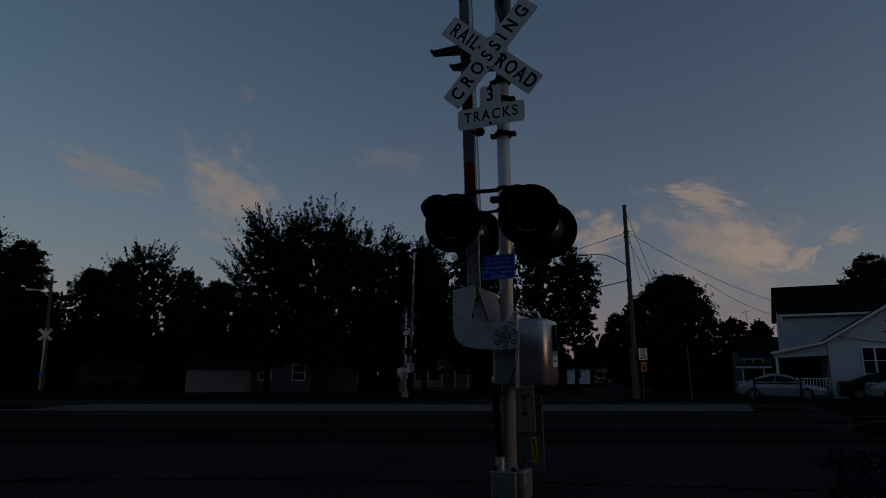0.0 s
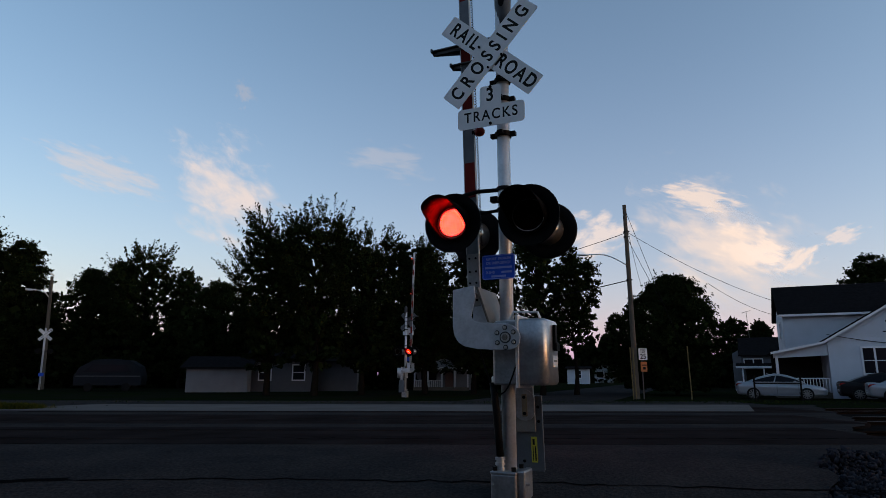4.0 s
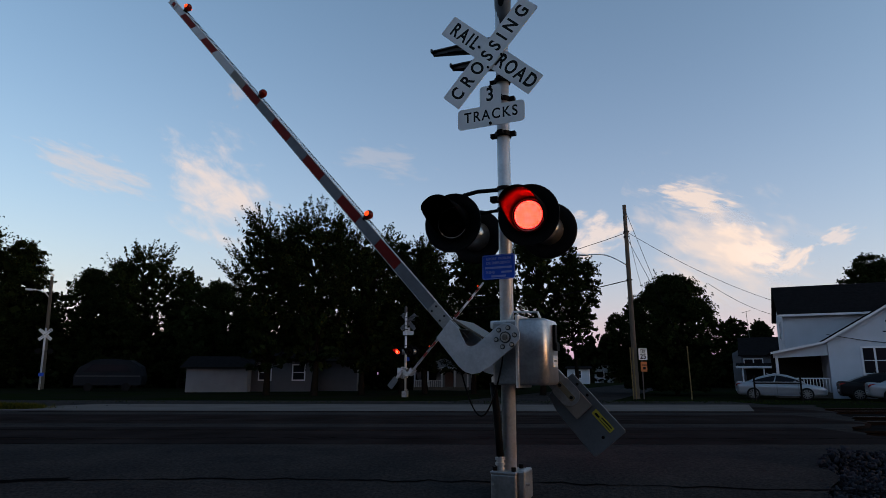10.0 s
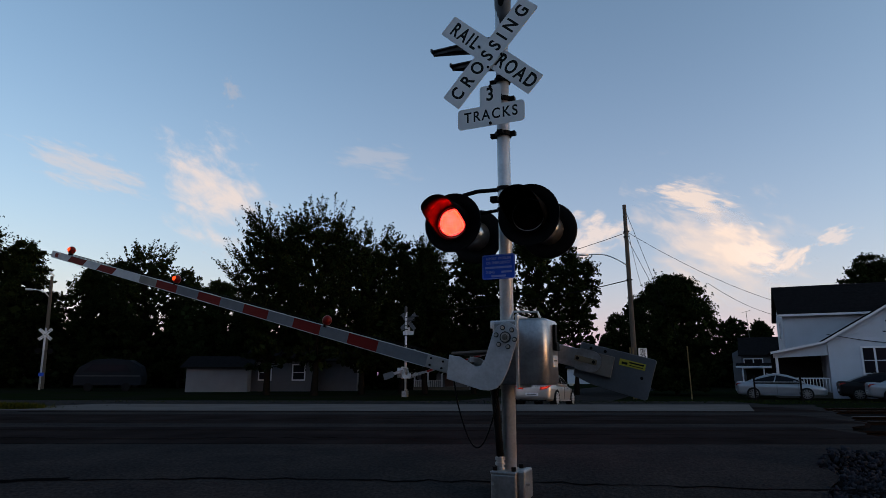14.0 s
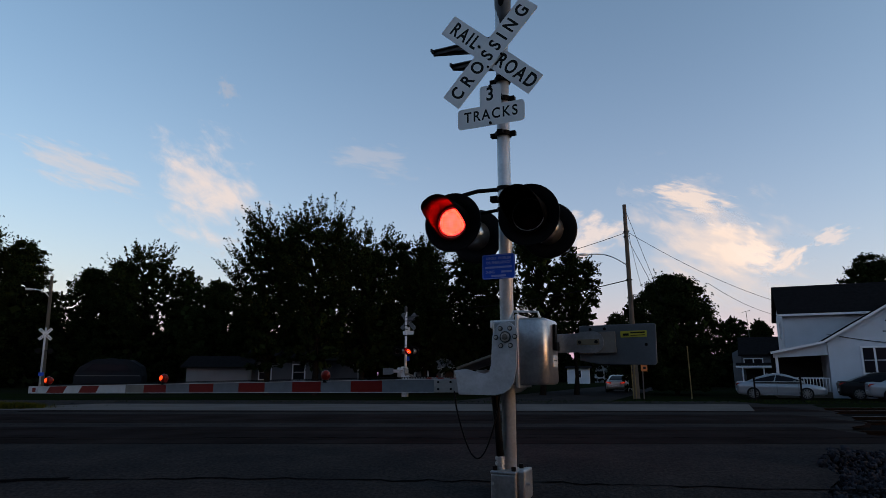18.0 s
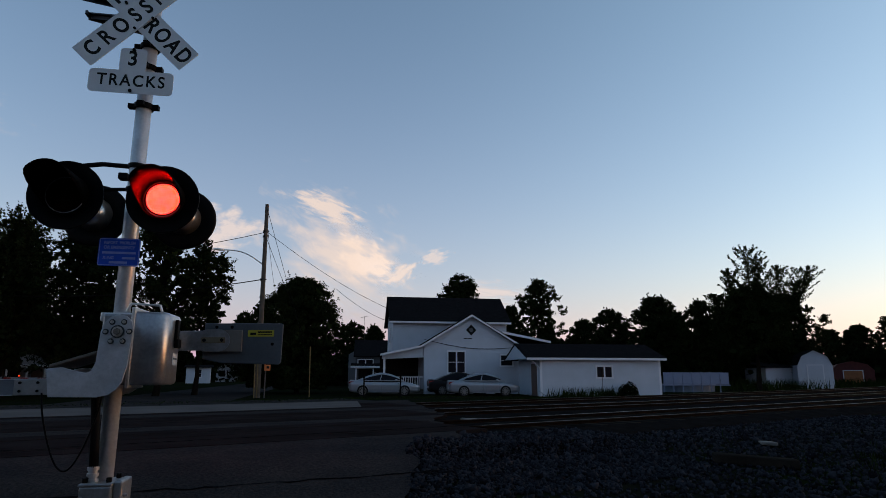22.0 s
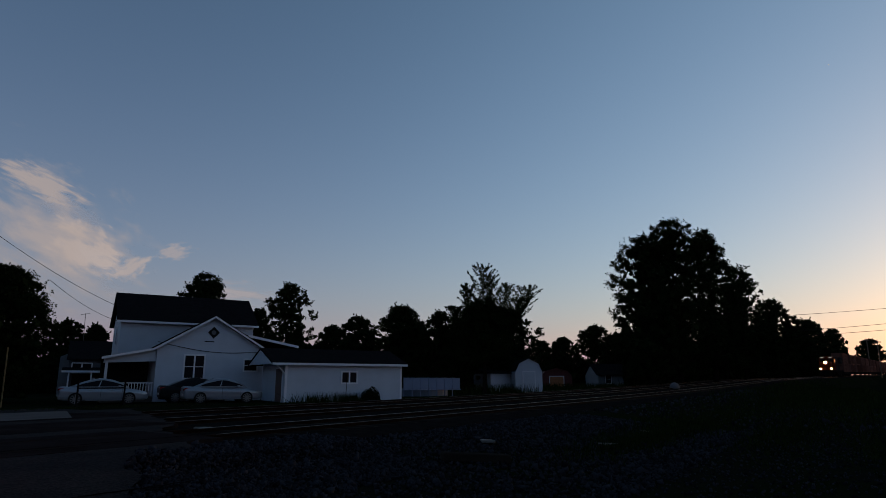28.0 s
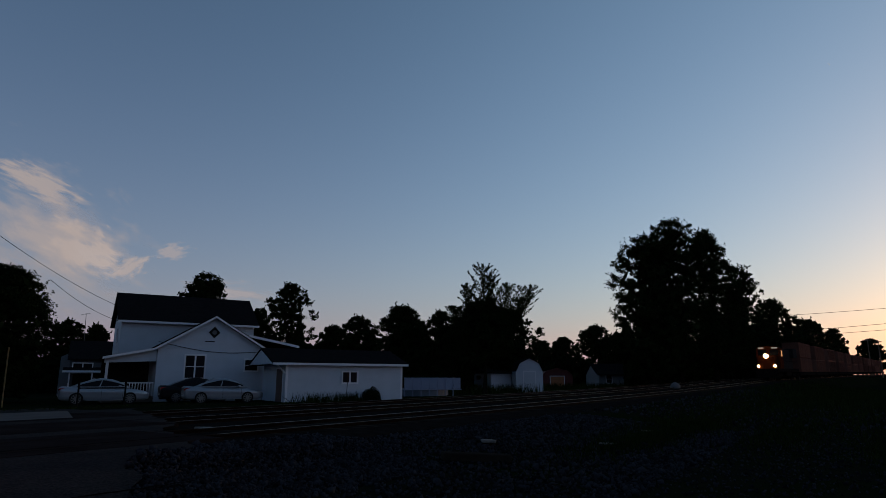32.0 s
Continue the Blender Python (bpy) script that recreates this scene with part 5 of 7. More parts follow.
def neighbour_house():
    """A house half hidden behind the white one: dark roof, low white-edged porch roof, roof aerial."""
    x, y, z = polar(27.1, 66)
    th = thing("far_house", pose(x, y, z, 0, 0, -27), "dark-roofed grey house with a white-edged porch roof and a roof aerial", "house", "houses by the crossing")
    part("wall", siding(add_box(bmesh.new(), (-1.55, 0.01, 0), (4.0, 6, 3.2)), -1.55, 4.0, 0, 3.2, 0.0, 0.2), GREY_DIMMED_SIDING, th)
    bm = roof_slab(bmesh.new(), [(-1.75, -0.35, 3.15), (4.2, -0.35, 3.15), (4.2, 3.0, 4.95), (-1.75, 3.0, 4.95)])
    roof_slab(bm, [(-1.75, 3.002, 4.95), (4.2, 3.002, 4.95), (4.2, 6.35, 3.15), (-1.75, 6.35, 3.15)])
    part("roof", bm, SHINGLE, th, "dark shingle roof")
    part("side_wing", prism([(-2.3, 0), (-1.56, 0), (-1.56, 3.85), (-2.3, 3.45)], 0.8, 4.0), DIMMED_SIDING, th, "pale wall of a side wing")
    window(th, -1.25, 2.05, 1.5, 0.8, -0.02, 2)
    part("porch_roof", roof_slab(bmesh.new(), [(-2.0, -1.7, 2.08), (4.0, -1.7, 2.08), (4.0, 0.0, 2.45), (-2.0, 0.0, 2.45)], 0.06), SHINGLE, th)
    part("porch_fascia", box((-2.0, -1.76, 2.02), (4.0, -1.705, 2.20), 0.006), TRIM, th, "white porch fascia")
    for px in (-1.5, 0.25, 2.0):
        part("porch_post", box((px, -1.66, 0), (px + 0.12, -1.54, 2.02)), TRIM, th, "white porch post")
    # near-black panel over the siding paints the shade under the porch roof
    part("porch_interior", box((-1.2, -0.06, 0.05), (3.0, -0.03, 1.95)), DARK, th, "near-black panel standing in for the shade behind the porch")
    aerial = part("aerial", tube((-0.65, 3.0, 4.9), (-0.75, 3.0, 7.7), 0.025, n=6), KEEPER, th, "thin roof aerial")
    bm = tube((-1.15, 3.0, 7.55), (-0.35, 3.0, 7.75), 0.018, n=6)
    for q in (0.1, 0.5, 0.9):
        add_tube(bm, (-1.15 + 0.8 * q, 2.6, 7.55 + 0.2 * q), (-1.15 + 0.8 * q, 3.4, 7.55 + 0.2 * q), 0.012, n=5)
    part("aerial_rods", bm, KEEPER, aerial)


porch_house(), camper()
far_house(12.4, 104, 3.5, 9, 2.5, 2.75, -14, "pale mobile home along the side street", None, 1)
far_house(14.9, 122, 4.6, 6, 3.3, 5.4, -14, "white gabled house far down the side street", None, 2)
neighbour_house()
far_house(72.3, 104, 6.6, 6, 2.2, 3.9, -50, "pale low house among the distant trees", DIMMED_SIDING, 2)


def pool():
    th = thing("swimming_pool", pose(41.9, 31.5, -0.32, 0, 0, -25), "above-ground pool with a pale vinyl fence round its deck", "pool")
    part("pool_wall", tube((2.9, 3.1, 0.0), (2.9, 3.1, 0.52), 2.9, n=28), POOL_BLUE, th, "blue pool wall")
    part("pool_rim", tube((2.9, 3.1, 0.52), (2.9, 3.1, 0.60), 3.0, n=28), POOL_WHITE, th, "pale pool rim")
    part("deck_rail", box((0.0, -0.03, 0.53), (5.75, 0.08, 0.60), 0.01), POOL_WHITE, th, "pale rail under the fence panels")
    for i in range(7):
        x = 0.1 + 0.80 * i
        pn = part("fence_panel", box((x, 0.0, 0.62), (x + 0.74, 0.05, 1.50), 0.01), POOL_WHITE, th)
        part("panel_top", box((x, -0.015, 1.502), (x + 0.74, 0.065, 1.56), 0.008), POOL_WHITE, pn)
        part("fence_post", box((x - 0.05, -0.02, 0.0), (x - 0.005, 0.07, 1.60)), POOL_WHITE, th)
    return th


pool()
tank = thing("gas_tank", pose(*polar(76.9, 60)[:2], polar(76.9, 60)[2] - 0.15), "pale rounded gas tank in the grass", "tank")
bm = bmesh.new()
bmesh.ops.create_uvsphere(bm, u_segments=18, v_segments=10, radius=0.42, matrix=pose(0, 0, 0.40) @ Matrix.Diagonal((1.1, 1, 0.95, 1)))
part("shell", bm, GREY_DIMMED_SIDING, tank, "", None, True)
part("cap", tube((0, 0, 0.78), (0, 0, 0.84), 0.10, n=12), STEEL_GREY, tank)


# ------------------------------------------------------------------ poles, wires, signs
def sag(a, b, drop, r, bm=None, n=14):
    bm = bm or bmesh.new()
    a, b = Vector(a), Vector(b)
    pts = [a.lerp(b, i / n) - Vector((0, 0, drop * 4 * (i / n) * (1 - i / n))) for i in range(n + 1)]
    return add_path(bm, pts, r, 5)


def street_pole():
    th = thing("utility_pole", pose(11.3, 36.2, -0.32), "tall weathered wooden utility pole with a street lamp", "utility pole", "utility poles")
    part("pole", tube((0, 0, -0.5), (-0.10, 0, 11.55), 0.17, 0.11, 14), DARK_WOOD, th)
    bm = bmesh.new()
    pts = [(-0.05 - 2.55 * f, -0.2 * f, 7.75 + 0.75 * math.sin(math.pi * 0.5 * min(1, f * 1.4)) - 0.08 * f) for f in [i / 12 for i in range(13)]]
    add_path(bm, pts, 0.035, 8)
    part("lamp_arm", bm, GALV, th, "curved grey street lamp arm")
    part("lamp_head", loft([[(-2.45 - 0.7 * f, -0.2 + 0.13 * math.sin(a) * k, 8.40 + 0.08 * math.cos(a) * k) for a in [2 * math.pi * i / 10 for i in range(10)]] for f, k in ((0, 0.4), (0.3, 0.9), (0.7, 1.0), (1.0, 0.4))]), GALV, th, "oval cobra-head lamp", None, True)
    bm = bmesh.new()
    for z in (9.85, 9.55, 6.9):
        add_box(bm, (-0.22, -0.1, z - 0.06), (-0.08, 0.1, z + 0.06)), add_tube(bm, (0.02, -0.15, z), (0.02, -0.25, z), 0.04, n=8)
    part("insulators", bm, BLACK, th)
    for x, top in ((-0.36, 2.95), (-0.20, 2.9), (2.95, 3.0)):
        part("guy_guard", tube((x, -0.5, -0.05), (x - 0.03, -0.42, top), 0.032, n=8), GUY_YELLOW, th, "yellow plastic guy-wire guard")
    for x, z in ((0.55, 9.7), (2.95, 11.3)):
        part("guy_wire", sag((-0.08, 0, 9.6 if x < 2 else 11.3), (x + (1.4 if x < 2 else 0.0), 0.4, 5.6 if x < 2 else 2.9), 0.05, 0.014), BLACK, th)
    return th


GUY_YELLOW = material("guy_guard_yellow", (0.15, 0.10, 0.025), 0.6, vary=0.3, scale=4, bump=0.05)
street_pole()
for a, b, dr, r in (((11.25, 36.2, 9.55), (23.4, 43.0, 6.2), 0.35, 0.015), ((11.25, 36.2, 9.5), (-5, 52, 9.0), 0.9, 0.02), ((11.25, 36.2, 6.6), (-6, 46, 5.8), 0.7, 0.03), ((16.5, 37.5, 6.6), (24.0, 43.2, 5.1), 0.3, 0.014),
                    ((11.3, 36.2, 9.9), (20, 60, 9.0), 0.5, 0.014)):
    solid("overhead_wire", sag(a, b, dr, r), BLACK, "thin dark overhead wire sagging from the utility pole", "wire", group="overhead wires")
for (a0, e0), (a1, e1), d in (((84.0, 5.14), (97.0, 5.50), 170), ((84.0, 3.42), (97.0, 3.98), 170), ((84.0, 3.80), (97.0, 4.48), 170)):
    ends = [(d * math.sin(radians(a)), d * math.cos(radians(a)), 1 + d * math.tan(radians(e))) for a, e in ((a0, e0), (a1, e1))]
    solid("overhead_wire", sag(*ends, 0.25, 0.045), BLACK, "thin dark overhead wire beside the railway", "wire", group="overhead wires")
for az, d, h in ((91.05, 300, 14.6), (91.7, 300, 14.6), (84.0, 170, 17.6), (97.0, 170, 18.2)):
    x, y, z = polar(az, d)
    p = thing("utility_pole", pose(x, y, z), "distant wooden line pole with a crossarm", "utility pole", "utility poles")
    part("pole", tube((0, 0, 0), (0, 0, h), 0.22, 0.16, 8), DARK_WOOD, p), part("crossarm", box((-0.15, -1.2, h - 0.9), (0.15, 1.2, h - 0.6)), DARK_WOOD, p)

sp = thing("speed_limit_sign", pose(11.62, 35.9, -0.32, 0, 0, 8), "white speed limit sign over a small orange plate", "road sign")
part("post", box((-0.03, 0.02, 0), (0.03, 0.07, 2.9)), KEEPER, sp)
pl = plate(rounded(0.52, 0.66, 0.04, 3, 0.06, 2.55), -0.01, 0.012, SIGN_WHITE, sp, "speed_plate", "white speed plate with black lettering")
text_mesh("25", 0.42, SIGN_BLACK, pl, pose(0.06, -0.014, 2.41, 90, 0, 0), 0.001, 0.9)
text_mesh("SPEED", 0.15, SIGN_BLACK, pl, pose(0.06, -0.014, 2.79, 90, 0, 0), 0.001, 0.8)
text_mesh("LIMIT", 0.15, SIGN_BLACK, pl, pose(0.06, -0.014, 2.66, 90, 0, 0), 0.001, 0.8)
op = plate(rounded(0.38, 0.56, 0.03, 2, 0.08, 1.84), -0.01, 0.012, SIGN_ORANGE, sp, "orange_plate", "orange plate with dark bars")
bm = add_box(bmesh.new(), (-0.05, -0.014, 1.9), (0.25, -0.011, 1.96))
part("plate_bars", add_box(bm, (0.02, -0.014, 1.68), (0.18, -0.011, 1.82)), SIGN_BLACK, op)

# crossing post and lamp pole beyond the far left of the crossing
fc = thing("crossing_post", pose(-35.0, 55.0, -0.32, 0, 0, 32), "white crossbuck on a slim galvanised post", "crossing sign")
part("post", tube((0.0, 0, -0.3), (-0.07, 0, 5.4), 0.075, n=12), EDGE_WHITE, fc, "", None, True)
crossbuck(fc, -0.10, 4.82, -0.05)
part("blue_plate", box((-0.2, -0.1, 1.2), (0.2, -0.08, 1.5)), SIGN_BLUE, fc)
part("lamp_pair", add_tube(add_tube(tube((-0.5, 0, 3.37), (0.5, 0, 3.37), 0.035, n=8), (-0.45, -0.15, 3.37), (-0.45, 0.1, 3.37), 0.24, n=16), (0.45, -0.15, 3.37), (0.45, 0.1, 3.37), 0.24, n=16), BLACK, fc)
fp = thing("utility_pole", pose(-36.35, 57.5, -0.32, 0, 0, 32), "weathered wooden pole with a cobra-head street lamp", "utility pole", "utility poles")
part("pole", tube((0, 0, -0.4), (-0.33, 0, 10.4), 0.19, 0.13, 12), DARK_WOOD, fp)
part("lamp_arm", add_path(bmesh.new(), [(-0.3, 0, 8.35), (-0.7, 0, 8.85), (-1.2, 0, 9.02), (-1.75, 0, 9.05)], 0.04, 8), GALV, fp)
part("lamp_head", box((-2.3, -0.13, 8.95), (-1.7, 0.13, 9.13), 0.06), EDGE_WHITE, fp)
part("upper_lamp", box((-0.62, -0.1, -0.06), (0.0, 0.1, 0.06), 0.03, pose(-0.15, 0, 10.45, 0, 40, 0)), EDGE_WHITE, fp)

th = thing("fence_rail", pose(16.6, 33.6, -0.32, 0, 0, -4), "low dark pipe fence beside the parked cars", "fence")
for x in (0.2, 2.6):
    part("post", tube((x, 0, 0), (x, 0, 1.35), 0.05, n=8), BLACK, th)
part("rail", tube((0.2, 0, 0.95), (2.6, 0, 0.95), 0.035, n=8), BLACK, th)
av = thing("antenna_mast", pose(21.5, 60.0, -0.3), "thin antenna mast above the far roofs", "antenna")
part("rod", tube((0, 0, 0), (0, 0, 7.9), 0.03, n=6), BLACK, av)
part("crossbar", tube((-0.5, 0, 7.75), (0.5, 0, 7.75), 0.025, n=6), BLACK, av)


# ------------------------------------------------------------------ vehicles
def car(name, m, paint, label, L=4.75, W=1.82, H=1.45, wb=2.68, tail=None, detail=True, group="parked cars"):
    """A four-door saloon. It stands on z = 0 at its middle and looks to +y."""
    th = thing(name, m, label, "car", group)
    hl, hw = L / 2, W / 2
    # lower body: stations from tail to nose: y, half width, bottom, top
    st = [(-hl, 0.66, 0.44, 0.90), (-hl + 0.025, 0.78, 0.35, 0.955), (-hl + 0.08, 0.86, 0.29, 0.985), (-hl + 0.20, 0.92, 0.25, 0.995), (-hl + 0.44, 0.97, 0.23, 0.99), (-hl + 0.75, 1.0, 0.21, 0.975), (-hl + 1.25, 1.0, 0.21, 0.955),
          (-0.2, 1.0, 0.22, 0.935), (0.7, 1.0, 0.22, 0.915), (hl - 1.35, 1.0, 0.22, 0.90), (hl - 0.95, 0.99, 0.22, 0.865), (hl - 0.6, 0.94, 0.22, 0.81), (hl - 0.3, 0.84, 0.24, 0.735), (hl - 0.12, 0.70, 0.27, 0.67), (hl - 0.03, 0.53, 0.31, 0.60), (hl, 0.36, 0.38, 0.54)]
    k = H / 1.45
    prof = [(0.78, 0.0), (0.92, 0.05), (0.965, 0.16), (0.975, 0.34), (0.975, 0.52), (1.0, 0.66), (0.985, 0.74), (0.945, 0.86), (0.88, 0.96), (0.66, 1.0)]

    def skin(q, p, off=0.0):
        """Point of the body's flank: station q, height share p."""
        i = min(len(st) - 2, int(q))
        y, w, z0, z1 = [a + (b - a) * (q - i) for a, b in zip(st[i], st[i + 1])]
        j = next(n for n in range(len(prof) - 1) if p <= prof[n + 1][1] + 1e-9)
        u = (p - prof[j][1]) / (prof[j + 1][1] - prof[j][1])
        pw = prof[j][0] + (prof[j + 1][0] - prof[j][0]) * u
        return w * hw * pw + off, y - (off if q < 3 else 0), (z0 + (z1 - z0) * p) * k

    rings = []
    for y, w, z0, z1 in st:
        half = [(w * hw * a, (z0 + (z1 - z0) * b) * k) for a, b in prof]
        rings.append([(a, y, b) for a, b in half] + [(-a, y, b) for a, b in half[::-1]])
    body = part("body", loft(rings), paint, th, "", None, True)
    # cabin: an arched roof line
    def cabin(f):
        z = (0.90 + (H / k - 0.90) * f) * k
        yb = -hl + 0.36 + 1.66 * (hl / 2.3) * (1 - (1 - f) ** 0.66)
        yf = hl - 1.02 - 1.42 * (hl / 2.3) * (1 - (1 - f) ** 0.55)
        return z, yb, yf, hw * (0.93 - 0.27 * f ** 1.4)

    def side(f, u, off=0.0):
        z, yb, yf, w = cabin(f)
        return w * (1 - 0.22 * abs(2 * u - 1) ** 5) + off, yb + (yf - yb) * u, z

    us = [i / 14 for i in range(15)]
    rr = []
    for f in (0.0, 0.15, 0.3, 0.45, 0.6, 0.74, 0.85, 0.93, 0.975, 0.993):
        row = [side(f, u) for u in us]
        rr.append(row + [(-x, y, z) for x, y, z in row[::-1]])
    row = [(x * 0.55, y * 0.8 - 0.05, z + 0.022) for x, y, z in rr[-1][:15]]
    rr.append(row + [(-x, y, z) for x, y, z in row[::-1]])
    part("cabin", loft(rr), paint, th, "", None, True)

    def pane(name, fn, us, vs, label, mat=None):
        """A curved sheet over fn(u, v)."""
        bm = bmesh.new()
        g = [[bm.verts.new(fn(u, v)) for u in us] for v in vs]
        for r0, r1 in zip(g, g[1:]):
            for i in range(len(us) - 1):
                bm.faces.new((r0[i], r0[i + 1], r1[i + 1], r1[i]))
        part(name, bm, mat or GLASS, th, label, None, True)

    def steps(a, b, n=8):
        return [a + (b - a) * i / n for i in range(n + 1)]

    fs = (0.0, 0.2, 0.4, 0.6, 0.8, 1.0)

    def arch(u, v, out=0.0):
        """Height share of the window opening, low at both ends."""
        return 0.19 - out + (0.63 + 2 * out) * max(0.0, math.sin(math.pi * min(1, max(0, (u - 0.05) / 0.93)))) ** 0.42 * v
    for sx in (1, -1):
        for u0, u1 in ((0.09, 0.475), (0.50, 0.955)):
            pane("side_window", lambda u, v: (sx * side(arch(u, v), u)[0] + sx * 0.010, *side(arch(u, v), u)[1:]), steps(u0, u1, 12), fs, "dark tinted side window")
        if detail:
            bm = bmesh.new()
            loop = [(0.165, u) for u in steps(0.97, 0.07)] + [(arch(u, 1.0, 0.025), u) for u in steps(0.07, 0.97, 26)] + [(0.165, 0.97)]
            add_path(bm, [(sx * (side(f, u)[0] + 0.012), *side(f, u)[1:]) for f, u in loop], 0.011, 5)
            part("window_surround", bm, BRIGHT, th, "bright chrome window line")
    for back in (False, True):
        def screen(u, f):
            z, yb, yf, w = cabin(f)
            return (w * 0.74 * u, yb - 0.012 if back else yf + 0.012, z + 0.008)
        pane("rear_screen" if back else "windscreen", screen, steps(-1, 1, 6), (0.12, 0.3, 0.5, 0.68, 0.82, 0.90), "dark screen glass")
    # wheels
    for sx in (1, -1):
        for y in (-wb / 2 - 0.10, wb / 2 - 0.10):
            # black disc flush with the flank stands in for the shaded arch gap
            part("wheel_arch", tube((sx * (hw - 0.25), y, 0.335), (sx * (hw + 0.004), y, 0.335), 0.345, n=28), RUBBER, th)
            wheel = part("wheel", tube((sx * (hw - 0.2), y, 0.325), (sx * (hw + 0.012), y, 0.325), 0.325, n=28), RUBBER, th, "black tyre")
            rim = bmesh.new()
            x = sx * (hw + 0.013)
            add_tube(rim, (x - sx * 0.004, y, 0.325), (x + sx * 0.004, y, 0.325), 0.06, n=12)
            for a in range(10):
                ang = 2 * math.pi * a / 10
                add_box(rim, (-0.006, -0.027, 0.03), (0.006, 0.027, 0.24), Matrix.Translation((x, y, 0.325)) @ Matrix.Rotation(ang, 4, "X"))
            bmesh.ops.create_cone(rim, cap_ends=False, segments=28, radius1=0.262, radius2=0.232, depth=0.014, matrix=Matrix.Translation((x, y, 0.325)) @ Matrix.Rotation(radians(90) * sx, 4, "Y"))
            part("rim", rim, ALLOY if tail else ALLOY_DIM, wheel, "ten-spoke alloy rim")
    # lamps, plates, handles, mirrors
    lamp = tail or TAIL_DIM
    for sx in (1, -1):
        def tail_skin(u, v, off=0.012):
            """A wedge from the boot round the corner on to the flank; u runs outwards."""
            lo, hi = 0.62 + 0.27 * u ** 1.6, 0.90
            p = lo + (hi - lo) * v
            if u < 0.4:
                x, y, z = skin(0, p, off)
                return (sx * (x - hw * (0.27 - 0.07 * v) * (1 - u / 0.4)), -hl - off, z)
            x, y, z = skin((u - 0.4) / 0.6 * 3.4, p, off)
            return (sx * x, y, z)
        pane("tail_lamp", tail_skin, steps(0.0, 1.0, 20), (0.0, 0.25, 0.5, 0.75, 1.0), "red wedge-shaped wrap-round tail lamp", lamp)
        if tail:
            pane("lamp_glow_strip", lambda u, v: tail_skin(u, v, 0.018), steps(0.12, 0.62, 10), (0.30, 0.5, 0.70), "brighter strip inside the tail lamp", TAIL_CORE)
        pane("headlamp", lambda q, v: (sx * skin(q, 0.68 + 0.2 * v, 0.010)[0], *skin(q, 0.68 + 0.2 * v)[1:]), steps(11.3, 13.4, 8), (0.0, 0.5, 1.0), "clear headlamp", HEADLAMP)
        part("mirror", box((sx * (hw - 0.02), 0.62, 0.94 * k), (sx * (hw + 0.16), 0.76, 1.06 * k), 0.03), paint, th, "door mirror")
        if tail:
            part("side_repeater", box((sx * (hw + 0.12), 0.765, 0.985 * k), (sx * (hw + 0.162), 0.772, 1.005 * k)), AMBER_ON, th, "small lit amber side repeater")
        for y in (-0.72, 0.32):
            part("door_handle", box((sx * hw * 1.0 - 0.02, y - 0.09, 0.80 * k), (sx * (hw + 0.02), y + 0.09, 0.83 * k), 0.008), BRIGHT, th, "bright door handle")
        part("sill", box((sx * hw * 0.93 - 0.03, -wb / 2 + 0.4, 0.24 * k), (sx * hw * 0.93 + 0.055, wb / 2 - 0.42, 0.275 * k), 0.008), paint, th)
        for y in (-0.22, 0.86):
            part("door_gap", box((sx * hw - 0.01, y - 0.005, 0.33 * k), (sx * hw + 0.002, y + 0.005, 0.86 * k)), RUBBER, th)
    pb = part("number_plate", box((-0.26, -hl - 0.022, 0.46 * k), (0.26, -hl + 0.01, 0.58 * k), 0.006), SIGN_WHITE, th, "number plate with plain bars")
    part("plate_bar", box((-0.2, -hl - 0.026, 0.50 * k), (0.2, -hl - 0.0225, 0.54 * k)), STEEL_GREY, pb)
    part("boot_lip", box((-hw * 0.58, -hl + 0.10, 0.968 * k), (hw * 0.58, -hl + 0.34, 1.006 * k), 0.016), paint, th, "low spoiler lip on the boot")
    part("boot_gap", box((-hw * 0.60, -hl - 0.004, 0.865 * k), (hw * 0.60, -hl + 0.05, 0.875 * k)), RUBBER, th)
    part("bumper_shadow", box((-hw * 0.66, -hl + 0.08, 0.22 * k), (hw * 0.66, -hl + 0.5, 0.34 * k), 0.02), RUBBER, th, "dark lower bumper")
    part("boot_trim", box((-hw * 0.44, -hl - 0.016, 0.885 * k), (hw * 0.44, -hl + 0.1, 0.91 * k), 0.006), BRIGHT, th, "bright boot trim")
    part("aerial_fin", prism([(-0.10, 0), (0.06, 0), (-0.09, 0.07)], -0.015, 0.015), paint, th, "", pose(0, -hl + 1.72, H - 0.012, 0, 0, 90))
    return th


def car_paint(name, colour, rough=0.40, metal=0.45):
    return material(name, colour, rough, metal, vary=0.08, scale=2, bump=0.0)


ALLOY = material("alloy_silver", (0.66, 0.67, 0.69), 0.32, 0.4, vary=0.1, scale=9, bump=0)
ALLOY_DIM = material("dull_alloy", (0.15, 0.155, 0.165), 0.45, 0.5, vary=0.1, scale=9, bump=0)
TAIL_DIM = material("tail_lamp_red", (0.30, 0.012, 0.010), 0.2, vary=0.15, scale=15, bump=0.02)
AMBER_ON = glow("lit_amber", (1.0, 0.55, 0.15), 0.5)
TAIL_LIT = glow("lit_tail_lamp", (1.0, 0.020, 0.012), 0.065)
TAIL_CORE = glow("tail_lamp_core", (1.0, 0.07, 0.05), 0.30)
HEADLAMP = material("headlamp_glass", (0.45, 0.47, 0.5), 0.15, 0.3, vary=0.2, scale=15, bump=0.02)
CHAMPAGNE = car_paint("champagne_paint", (0.44, 0.43, 0.42), 0.36, 0.6)
SILVER = car_paint("silver_paint", (0.26, 0.30, 0.35), 0.30)
